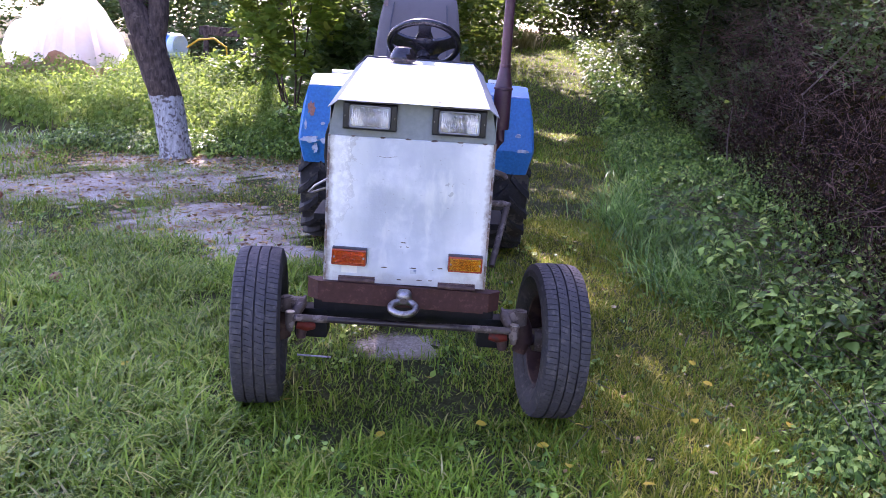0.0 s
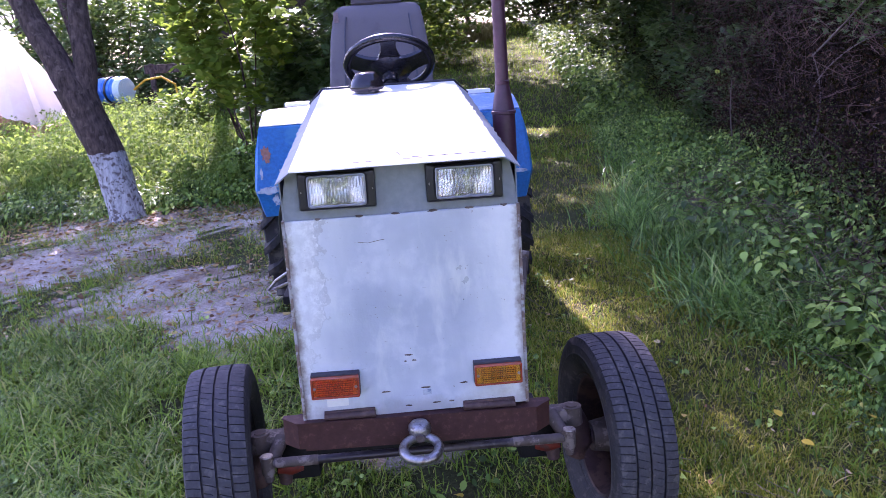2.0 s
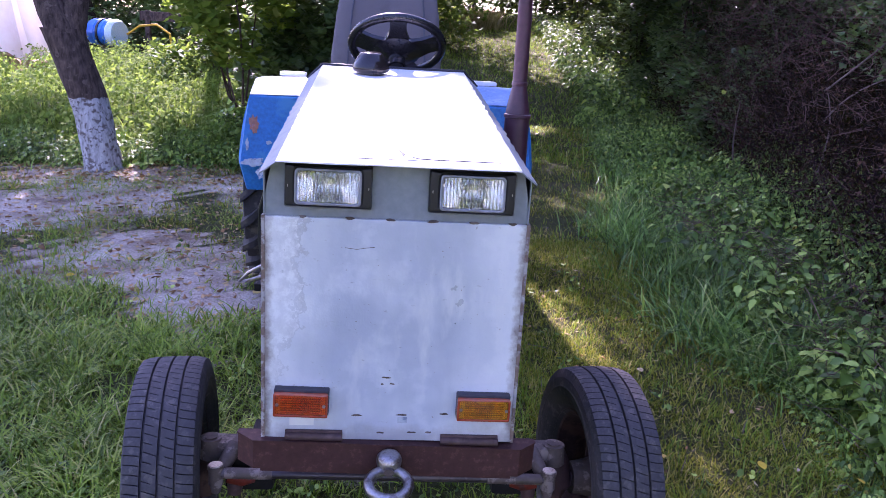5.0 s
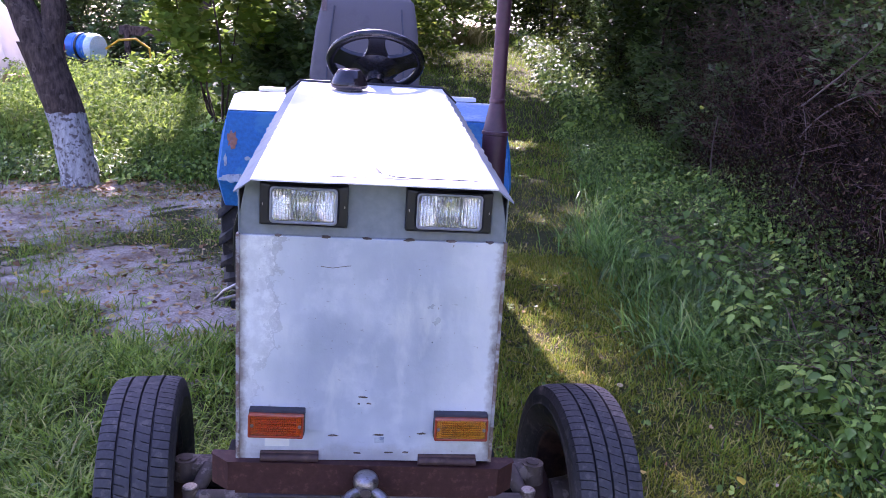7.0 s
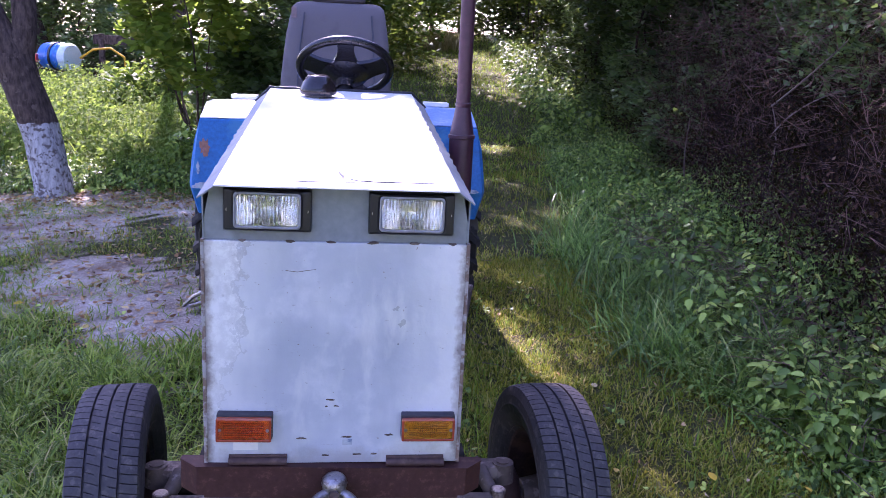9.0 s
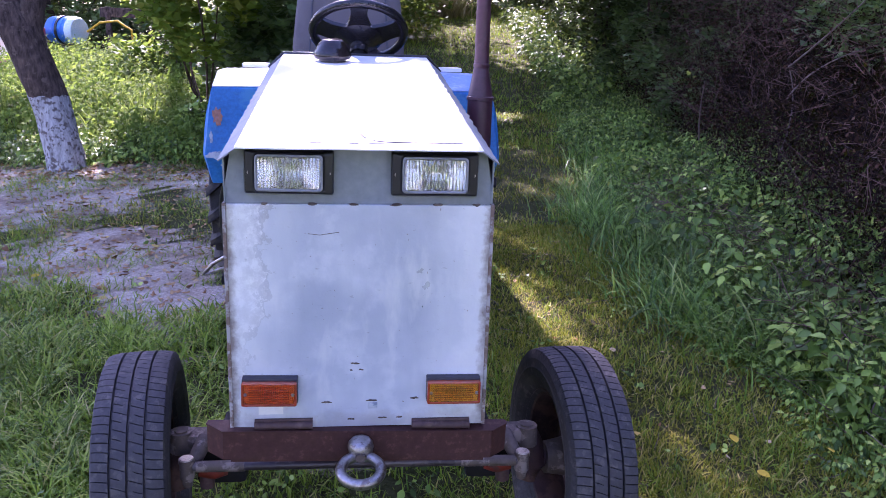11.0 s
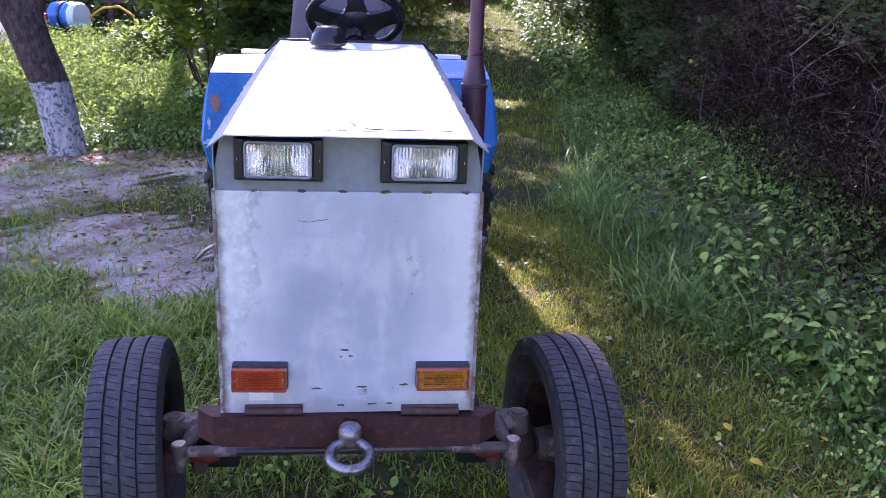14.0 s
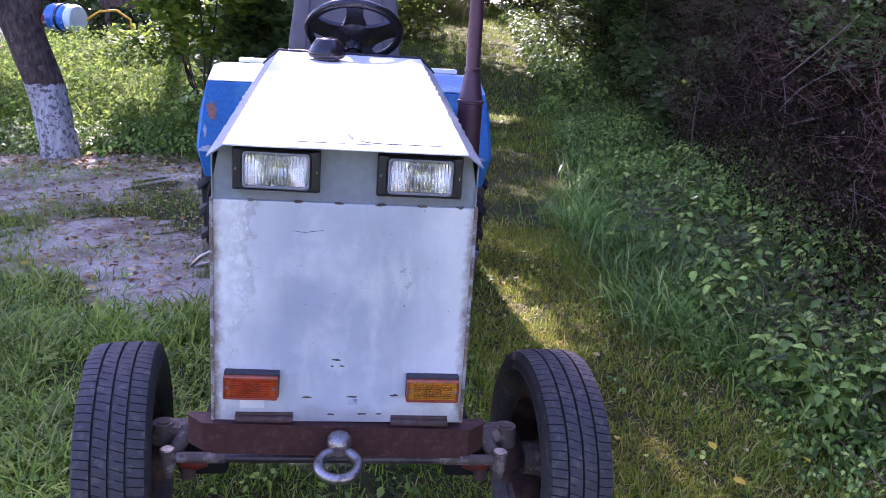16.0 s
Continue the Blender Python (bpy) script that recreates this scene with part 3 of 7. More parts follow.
for s in (-1, 1):
    rw = part("rear_wheel", rim_mesh(0.285, 0.2, 0.03 * s), M_RIM, tractor, "large rear farm wheel on a brown steel rim", smooth=True)
    rw.matrix_basis = pose(s * 0.645, 3.25, 0.53 - TRACTOR_LIFT + float(gz(s * 0.6, 2.6)) / TRACTOR_SCALE)
    part("tyre", rear_tyre(0.53, 0.28), M_RUBBER2, rw, "dusty black farm tyre", smooth=True)
    for e in (-1, 1):
        lug = None
        for k in range(20):
            if lug is None:
                lug = part("lug", tyre_lug(0.53, 0.28, e), M_RUBBER2, rw)
                ob = lug
            else:
                ob = new("lug", lug.data)
                ob.parent = rw
            ob.matrix_basis = pose(0, 0, 0, 18 * k + (9 if e > 0 else 0), 0, 0)


def fender(s):
    """A folded sheet fender: flat top, upright front plate, lower plate turned in under it."""
    xi = 0.30
    def at(x, y, z):
        return s * x * 1.172, 2.655 + 0.83 * (y - 1.735), 1.026 - 1.12 * (1.12 - z) if z < 1.12 else 1.026 + 1.25 * (z - 1.12)
    rows = [
        [at(xi, 2.75, 1.16), at(0.655, 2.75, 1.15), at(0.665, 2.76, 0.98)],
        [at(xi, 2.30, 1.17), at(0.645, 2.30, 1.155), at(0.665, 2.30, 0.94)],
        [at(xi, 1.735, 1.120), at(0.612, 1.735, 1.116), at(0.64, 1.76, 1.02)],
        [at(xi, 1.728, 1.114), at(0.614, 1.728, 1.110), at(0.642, 1.755, 1.01)],
        [at(xi, 1.742, 0.96), at(0.636, 1.742, 0.958), at(0.655, 1.77, 0.93)],
        [at(xi, 1.752, 0.808), at(0.656, 1.752, 0.806), at(0.668, 1.79, 0.82)],
        [at(xi, 1.757, 0.800), at(0.656, 1.757, 0.798), at(0.668, 1.79, 0.80)],
        [at(xi, 1.83, 0.660), at(0.635, 1.83, 0.662), at(0.645, 1.86, 0.672)],
    ]
    f = part("fender", sheet(rows, 0.006), M_BLUE, tractor, "blue painted sheet-steel rear fender, scuffed and chipped")
    # folded top plate on the fender, its sky glare given by paler paint
    ov = [[at(0.31, 1.731, 1.126), at(0.611, 1.731, 1.122)], [at(0.31, 2.30, 1.176), at(0.644, 2.30, 1.161)], [at(0.31, 2.74, 1.166), at(0.654, 2.74, 1.156)]]
    part("top_plate", sheet(ov, 0.004), M_HOOD if s < 0 else M_BLUELIT, f, "fender top, coloured paler for the bright light on it")
    part("rear_stop", box(min(s * 0.50, s * 0.65), max(s * 0.50, s * 0.65), 3.37, 3.48, 1.085, 1.108, 0.003), M_HOOD, f, "white painted block on the fender top")
    def blot(cx, cz, rx, rz, mat, label, y0):
        cx, y0, cz = at(cx, y0, cz)
        cx, rx, rz = cx * s, rx * 1.17, rz * 1.12
        bm = bmesh.new()
        vs = []
        for i in range(36):
            a = 2 * math.pi * i / 36
            k = 0.85 + 0.40 * noise.noise(Vector((cx * 9 + math.cos(a) * 1.7, cz * 9, math.sin(a) * 1.7))) + 0.30 * noise.noise(Vector((cx * 9 + math.cos(a) * 6, cz * 9, math.sin(a) * 6)))
            vs.append(bm.verts.new((cx + rx * k * math.cos(a), y0, cz + rz * k * math.sin(a))))
        bm.faces.new(vs)
        ext = bmesh.ops.extrude_face_region(bm, geom=bm.faces[:])
        bmesh.ops.translate(bm, verts=[v for v in ext["geom"] if isinstance(v, bmesh.types.BMVert)], vec=(0, 0.003, 0))
        part("paint_chip", bm, mat, f, label)
    if s < 0:
        blot(-0.597, 0.985, 0.026, 0.048, M_PRIMER, "bare patch of red primer", 1.735)
        blot(-0.60, 0.805, 0.06, 0.022, M_CHIP, "chipped pale paint", 1.745)
        blot(-0.50, 0.80, 0.045, 0.020, M_CHIP, "chipped pale paint", 1.745)
        blot(-0.44, 0.74, 0.04, 0.07, M_CHIP, "chipped pale paint", 1.765)
        blot(-0.57, 0.755, 0.018, 0.03, M_CHIP, "chipped pale paint", 1.760)
        blot(-0.53, 0.90, 0.014, 0.010, M_CHIP, "chipped pale paint", 1.738)
        blot(-0.625, 0.89, 0.008, 0.03, M_CHIP, "chipped pale paint", 1.738)
    else:
        blot(0.60, 0.81, 0.04, 0.012, M_CHIP, "chipped pale paint", 1.745)
        blot(0.57, 0.90, 0.018, 0.012, M_CHIP, "chipped pale paint", 1.738)
    return f


fender(-1)
fender(1)

# hood: flat top with folded shoulders over upright sides, front edge standing out like a visor
NY = 36
rows_top, rows_l, rows_r = [], [], []
for k in range(NY + 1):
    t = k / NY
    y = -0.045 + 1.682 * t
    zt = 1.116 + 0.119 * t
    wt, ws = 0.253 + 0.026 * t, 0.287 + 0.046 * t
    zs = 1.089 + 0.093 * t
    wav = 0.0035 * noise.noise(Vector((y * 22, 0, 3))) + 0.002 * math.sin(y * 70)
    wav2 = 0.0035 * noise.noise(Vector((y * 22, 5, 3)))
    sagm = -0.004 * math.sin(math.pi * t)
    top = [(-wt + wav, y, zt + wav)]
    for u in (-0.75, -0.5, -0.25, 0, 0.25, 0.5, 0.75):
        top.append((u * wt, y, zt + sagm * (1 - u * u) + 0.0015 * noise.noise(Vector((u * 4, y * 5, 1)))))
    top.append((wt + wav2, y, zt + wav2))
    rows_top.append(top)
    rows_l.append([(-wt + wav + 0.001, y, zt - 0.002 + wav), (-ws + wav2, y, zs + wav)])
    rows_r.append([(wt + wav2 - 0.001, y, zt - 0.002 + wav2), (ws + wav, y, zs + wav2)])
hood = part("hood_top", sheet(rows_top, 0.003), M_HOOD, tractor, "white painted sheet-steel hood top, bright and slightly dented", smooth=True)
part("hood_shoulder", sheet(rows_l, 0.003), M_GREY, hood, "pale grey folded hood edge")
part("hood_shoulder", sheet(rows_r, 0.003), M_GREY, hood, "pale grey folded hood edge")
part("rear_trim", sweep([(-0.336, 1.640, 1.180), (-0.281, 1.640, 1.237), (0.281, 1.640, 1.237), (0.336, 1.640, 1.180)], 0.007), M_PLASTIC, hood, "black rubber edging")
for s in (-1, 1):
    side = [[(s * 0.284, 0.0, 1.086), (s * 0.283, 0.0, 0.97), (s * 0.285, 0.0, 0.495)], [(s * 0.330, 1.63, 1.178), (s * 0.322, 1.63, 0.97), (s * 0.318, 1.63, 0.60)]]
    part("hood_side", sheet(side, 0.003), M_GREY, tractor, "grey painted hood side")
# seam lines and a lifted flap of paint on the hood
for x0, x1 in ((-0.105, -0.040), (-0.025, -0.004)):
    part("hood_seam", box(x0, x1, 0.008, 0.0105, 1.1180, 1.1208, 0.0), M_PLASTIC, hood)
flap = [[(0.012 + 0.07 * u, 0.006 + 0.05 * v * (1 - u), 1.1220 + 0.0036 * v * (1 - u) + 0.014 * v * v * (1 - u) ** 2) for v in (0, 0.35, 0.7, 1)] for u in (0, 0.25, 0.5, 0.75, 1)]
part("paint_flap", sheet(flap, 0.001), M_HOOD, hood, "curled flake of white paint")
part("flap_edge", sweep([(-0.004, 0.125, 1.1300), (0.002, 0.085, 1.1282), (0.010, 0.050, 1.1262), (0.022, 0.026, 1.1244), (0.040, 0.013, 1.1234), (0.075, 0.009, 1.1228), (0.215, 0.009, 1.1226)], [0.0006, 0.0016, 0.0022, 0.0022, 0.0018, 0.0014, 0.0008], 6), M_PLASTIC, hood)

# lamp plate and front panel
plate = bmesh.new()
cols, levels = (-0.284, -0.216, -0.077, 0.090, 0.231, 0.284), (0.977, 1.021, 1.101, 1.113)
reach = {0.977: 0.284, 1.021: 0.284, 1.101: 0.268, 1.113: 0.252}
grid = [[plate.verts.new((max(-reach[z], min(reach[z], x)), 0.012, z)) for x in cols] for z in levels]
for k in range(3):
    for i in range(5):
        if not (k == 1 and i in (1, 3)):
            plate.faces.new((grid[k][i], grid[k][i + 1], grid[k + 1][i + 1], grid[k + 1][i]))
bmesh.ops.recalc_face_normals(plate, faces=plate.faces)
bmesh.ops.solidify(plate, geom=plate.faces[:], thickness=0.006)
lo = min(v.co.y for v in plate.verts)
bmesh.ops.translate(plate, verts=plate.verts, vec=(0, 0.006 - lo, 0))
part("lamp_plate", plate, M_GREY, tractor, "grey painted plate behind the headlights")
fp = part("front_panel", box(-HW, HW, -0.006, 0.004, P_BOT, P_TOP, 0.002), M_PANEL, tractor, "pale blue-grey sheet-steel front panel, scratched and peeling")
for s in (-1, 1):
    part("panel_edge", box(s * HW - 0.004, s * HW + 0.004, -0.009, 0.01, P_BOT, P_TOP + 0.002, 0.001), M_EDGE, fp, "rusty folded panel edge")
def mark(name, x, z, w, h, y0=-0.0078):
    """A small ragged lens-shaped scar standing just proud of the sheet."""
    bm = bmesh.new()
    rim = []
    for i in range(14):
        a = 2 * math.pi * i / 14
        k = 0.75 + 0.45 * noise.noise(Vector((x * 60 + math.cos(a) * 1.5, z * 60, math.sin(a) * 1.5)))
        rim.append(bm.verts.new((x + w / 2 * k * math.cos(a), y0, z + h / 2 * k * math.sin(a) + 0.0012 * noise.noise(Vector((math.cos(a) * 2 + x * 40, 0, 1))))))
    bm.faces.new(rim)
    ext = bmesh.ops.extrude_face_region(bm, geom=bm.faces[:])
    bmesh.ops.translate(bm, verts=[v for v in ext["geom"] if isinstance(v, bmesh.types.BMVert)], vec=(0, 0.003, 0))
    part(name, bm, M_IRON, fp)


for x, w in ((-0.20, 0.020), (-0.10, 0.030), (-0.015, 0.026), (0.075, 0.030), (0.165, 0.028), (0.248, 0.026)):
    mark("weld_mark", x, 0.9932, w, 0.0075)
for x, z, w in ((-0.075, 0.539, 0.034), (0.028, 0.542, 0.032), (0.125, 0.546, 0.026), (-0.02, 0.497, 0.024), (0.05, 0.499, 0.024), (-0.20, 0.4995, 0.022), (0.09, 0.4995, 0.018), (-0.01, 0.632, 0.026), (-0.019, 0.616, 0.007), (0.003, 0.617, 0.015)):
    mark("scratch", x, z, w, 0.0052)
part("scratch", sweep([(-0.110, -0.0070, 0.929), (-0.085, -0.0070, 0.926), (-0.062, -0.0070, 0.930), (-0.046, -0.0070, 0.932)], 0.0007, 6), M_IRON, fp)
part("scratch", sweep([(0.1355, -0.0068, 0.764), (0.1375, -0.0068, 0.7645)], 0.0016, 8), M_DARK, fp)
bm = bmesh.new()
add_box(bm, -0.224, -0.170, -0.0072, -0.004, 0.512, 0.544)
part("paint_patch", bm, M_HOOD, fp, "brushed patch of white paint")
bm = bmesh.new()
add_box(bm, 0.018, 0.040, -0.0078, -0.004, 0.522, 0.536)
part("scratch", bm, M_CHIP, fp)
for x0, x1, dz in ((-0.233, -0.105, -0.003), (0.118, 0.250, -0.009)):
    bm = bmesh.new()
    add_tube(bm, (x0, -0.015, 0.4925 + dz), (x1, -0.015, 0.4905 + dz), 0.009, seg=14)
    add_box(bm, x0, x1, -0.013, -0.006, 0.482, 0.505 + dz, 0.001)
    part("hinge", bm, M_HINGE, fp, "brown painted barrel hinge", smooth=True)


def round_rect(w, h, r, n=6):
    """Points round a rectangle with rounded corners."""
    pts = []
    for cx, cz, a0 in ((w - r, h - r, 0), (-w + r, h - r, 90), (-w + r, -h + r, 180), (w - r, -h + r, 270)):
        for i in range(n):
            a = radians(a0 + 90 * i / (n - 1))
            pts.append((cx + r * math.cos(a), cz + r * math.sin(a)))
    return pts


def ring_mesh(loops):
    """Skins loops of (x, z) points standing at depths y."""
    bm = bmesh.new()
    rings = [[bm.verts.new((x, y, z)) for x, z in pts] for pts, y in loops]
    for p, q in zip(rings, rings[1:]):
        for i in range(len(p)):
            j = (i + 1) % len(p)
            bm.faces.new((p[i], p[j], q[j], q[i]))
    return bm


M_LENSRIM = worn("clouded_lens_rim", (0.30, 0.30, 0.31), (0.22, 0.22, 0.23), 0.3, 0.25)


def headlight(x0, x1, z0, z1, tilt, lx):
    """A square lamp: black bezel frame with screws, silver bowl, ribbed glass."""
    h = new("headlight")
    h.parent = tractor
    tagged(h, "rectangular headlight with ribbed glass in a black plastic bezel")
    cx, cz = (x0 + x1) / 2, (z0 + z1) / 2
    h.matrix_basis = pose(cx, -0.004, cz, 0, tilt, 0)
    w, g = (x1 - x0) / 2, (z1 - z0) / 2
    lw, lh = 0.0675, 0.0365
    part("bezel", ring_mesh([(round_rect(w, g, 0.004), 0.0095), (round_rect(w, g, 0.004), -0.010), (round_rect(w * 0.975, g * 0.95, 0.005), -0.016), (round_rect(lw + 0.006, lh + 0.005, 0.010), -0.020), (round_rect(lw + 0.002, lh + 0.002, 0.009), -0.018), (round_rect(lw + 0.002, lh + 0.002, 0.009), 0.004)]), M_PLASTIC, h, "black plastic bezel", smooth=True)
    part("lens_rim", ring_mesh([(round_rect(lw + 0.0018, lh + 0.0018, 0.009), -0.012), (round_rect(lw + 0.0018, lh + 0.0018, 0.009), -0.0235), (round_rect(lw - 0.001, lh - 0.001, 0.009), -0.0255), (round_rect(lw - 0.0035, lh - 0.0035, 0.008), -0.0225), (round_rect(lw - 0.0035, lh - 0.0035, 0.008), -0.012)]), M_LENSRIM, h, "clouded rim of the lens", smooth=True)
    # a round parabolic bowl cut flat above and below
    bm = bmesh.new()
    nx, nz = 24, 14
    deep = 0.046
    grid = []
    for k in range(nz + 1):
        v = 2 * k / nz - 1
        row = []
        for i in range(nx + 1):
            u = 2 * i / nx - 1
            x, z = u * lw * 0.985, v * lh * 0.985
            row.append(bm.verts.new((lx + x, deep - 0.055 * (x * x + z * z) / (lw * lw), z)))
        grid.append(row)
    for a, b in zip(grid, grid[1:]):
        for i in range(nx):
            bm.faces.new((a[i], a[i + 1], b[i + 1], b[i]))
    for row, s in ((grid[0], -1), (grid[-1], 1)):
        lip = [bm.verts.new((v.co.x, -0.010, v.co.z)) for v in row]
        for i in range(nx):
            bm.faces.new((row[i], row[i + 1], lip[i + 1], lip[i]))
    part("reflector", bm, M_MIRROR, h, "silvered lamp bowl", smooth=True)
    part("bulb", tube((lx, deep, 0.0), (lx, 0.014, 0.0), 0.006, 0.004, seg=12), M_STEEL, h)
    bm = bmesh.new()
    n = 19 * 6
    front, back = [], []
    for k in (-1, 1):
        fr, bk = [], []
        for i in range(n + 1):
            u = 2 * i / n - 1
            rib = 0.0020 * (0.5 + 0.5 * math.cos(2 * math.pi * i / 6))
            fr.append(bm.verts.new((lx + u * lw, -0.021, k * lh)))
            bk.append(bm.verts.new((lx + u * lw, -0.018 + rib, k * lh)))
        front.append(fr)
        back.append(bk)
    for i in range(n):
        bm.faces.new((front[0][i], front[0][i + 1], front[1][i + 1], front[1][i]))
        bm.faces.new((back[0][i], back[1][i], back[1][i + 1], back[0][i + 1]))
        for k in (0, 1):
            bm.faces.new((front[k][i], back[k][i], back[k][i + 1], front[k][i + 1]))
    for i in (0, n):
        bm.faces.new((front[0][i], front[1][i], back[1][i], back[0][i]))
    gl = part("glass", bm, M_GLASS, h, "clear ribbed lamp glass")
    gl.visible_shadow = False
    for sx in (-1, 1):
        bx = sx * (w - 0.010)
        part("screw", tube((bx, -0.012, 0), (bx, -0.0175, 0), 0.0042, seg=10), M_STEEL, h)
    return h


headlight(-0.238, -0.056, 1.016, 1.106, 0.6, 0.0)
headlight(0.064, 0.247, 1.014, 1.105, 0.2, 0.0)


M_BORDER = worn("orange_lens_border", (0.36, 0.055, 0.02), (0.28, 0.04, 0.018), 0.3, 0.22)
M_CAP = worn("glossy_black_cap", (0.012, 0.009, 0.011), (0.02, 0.014, 0.016), 0.25, 0.14, dark=0.9, bump_d=0.0001)
M_HOUSING = worn("grey_black_rubber", (0.055, 0.05, 0.056), (0.09, 0.08, 0.085), 0.3, 0.6)


def indicator(x0, x1, z0, z1, mat, tilt):
    d = new("indicator")
    d.parent = tractor
    tagged(d, "rectangular amber turn signal with two screws")
    d.matrix_basis = pose((x0 + x1) / 2, -0.004, (z0 + z1) / 2, 0, tilt, 0)
    w, g = (x1 - x0) / 2, (z1 - z0) / 2
    part("housing", box(-w - 0.001, w + 0.002, -0.024, 0.0, -g - 0.001, g + 0.0045, 0.003), M_HOUSING, d, "black rubber housing")
    back = part("backing", box(-w + 0.003, w - 0.003, -0.026, -0.0225, -g + 0.003, g - 0.003), M_HOOD, d)
    bm = bmesh.new()
    add_box(bm, -w, w, -0.036, -0.0265, -g, g, 0.003)
    n = 7
    for i in range(n):
        z = -g * 0.62 + 1.24 * g * i / (n - 1)
        add_box(bm, -w * 0.74, w * 0.74, -0.0385, -0.0362, z - 0.0012, z + 0.0012)
    for i in range(9):
        x = -w * 0.30 + 0.6 * w * i / 8
        add_box(bm, x - 0.0009, x + 0.0009, -0.0378, -0.0362, -g * 0.6, g * 0.6)
    ln = part("lens", bm, mat, d, "amber plastic lens with fine ribs")
    ln.visible_shadow = False
    rim = part("lens_border", ring_mesh([(round_rect(w + 0.0005, g + 0.0005, 0.004), -0.027), (round_rect(w + 0.0005, g + 0.0005, 0.004), -0.0372), (round_rect(w - 0.003, g - 0.003, 0.003), -0.0385), (round_rect(w - 0.0045, g - 0.0045, 0.003), -0.0364)]), M_BORDER, d, "orange-red lens border", smooth=True)
    for sx in (-1, 1):
        part("screw", tube((sx * (w - 0.008), -0.034, 0), (sx * (w - 0.008), -0.0385, 0), 0.0036, seg=10), M_STEEL, d)


indicator(-0.256, -0.138, 0.548, 0.602, M_AMBERDEEP, 1.0)
indicator(0.150, 0.268, 0.546, 0.598, M_AMBER, 0.3)

# bumper channel, with clipped corners and a lip, hanging slightly out of level
out = [(-0.340, 0.03), (-0.342, 0.014), (-0.302, -0.024), (0.302, -0.024), (0.342, 0.014), (0.340, 0.03)]
bumper = part("bumper", prism(out, -0.042, 0.024), M_BROWN, tractor, "brown painted steel bumper channel with clipped corners")
bumper.matrix_basis = pose(0, 0, 0.448, 0, 1.2, 0)
part("bumper_lip", prism([(x * 1.006, y * 1.05 - 0.002) for x, y in out], 0.0245, 0.0285), M_BROWN, bumper, "rust-stained top lip")
part("bumper_flange", prism([(-0.286, 0.02), (-0.286, -0.022), (0.286, -0.022), (0.286, 0.02)], -0.049, -0.0425), M_BROWN, bumper)


def torus(R, r, seg, tub):
    bm = bmesh.new()
    rings = []
    for i in range(seg):
        a = 2 * math.pi * i / seg
        rings.append([bm.verts.new(((R + r * math.cos(2 * math.pi * j / tub)) * math.cos(a), (R + r * math.cos(2 * math.pi * j / tub)) * math.sin(a), r * math.sin(2 * math.pi * j / tub))) for j in range(tub)])
    for i in range(seg):
        for j in range(tub):
            bm.faces.new((rings[i][j], rings[(i + 1) % seg][j], rings[(i + 1) % seg][(j + 1) % tub], rings[i][(j + 1) % tub]))
    return bm


# towing eye on its lug
eye = part("towing_eye", torus(0.0435, 0.0120, 44, 14), M_STEEL, tractor, "worn bare steel towing ring", smooth=True)
eye.matrix_basis = pose(0.002, -0.112, 0.427, 14, 0, 0)
lug = part("shackle_lug", lathe([(0.0, -0.032), (0.026, -0.032), (0.033, -0.022), (0.036, -0.004), (0.034, 0.010), (0.026, 0.022), (0.014, 0.027), (0.0, 0.028)], 22), M_STEEL, tractor, "domed worn steel lug holding the towing ring", smooth=True)
lug.matrix_basis = pose(0.002, -0.058, 0.458) @ Matrix.Diagonal((0.80, 0.85, 0.66, 1.0))
part("pin", tube((0, 0.02, -0.018), (0, -0.042, -0.022), 0.0155, 0.0145, seg=18), M_IRON, lug, smooth=True)

# steering and front axle, set back behind the bumper
part("tie_rod", tube((-0.42, 0.222, 0.258), (0.42, 0.222, 0.252), 0.0125, seg=14), M_ROD, tractor, "dark steel tie rod", smooth=True)
part("rod_sleeve", tube((-0.41, 0.221, 0.258), (-0.29, 0.221, 0.2572), 0.0145, seg=12), M_IRON, tractor, "grey sleeve on the tie rod", smooth=True)
part("rod_sleeve", tube((0.27, 0.221, 0.2532), (0.415, 0.221, 0.252), 0.0142, seg=12), M_IRON, tractor, "grey sleeve on the tie rod", smooth=True)
# beam made deeper and black to fill the shaded gap above the rod
part("front_axle", box(-0.36, 0.36, 0.34, 0.41, 0.205, 0.320, 0.006), M_DARK, tractor, "square front axle beam, deepened and blackened to fill a shaded gap")
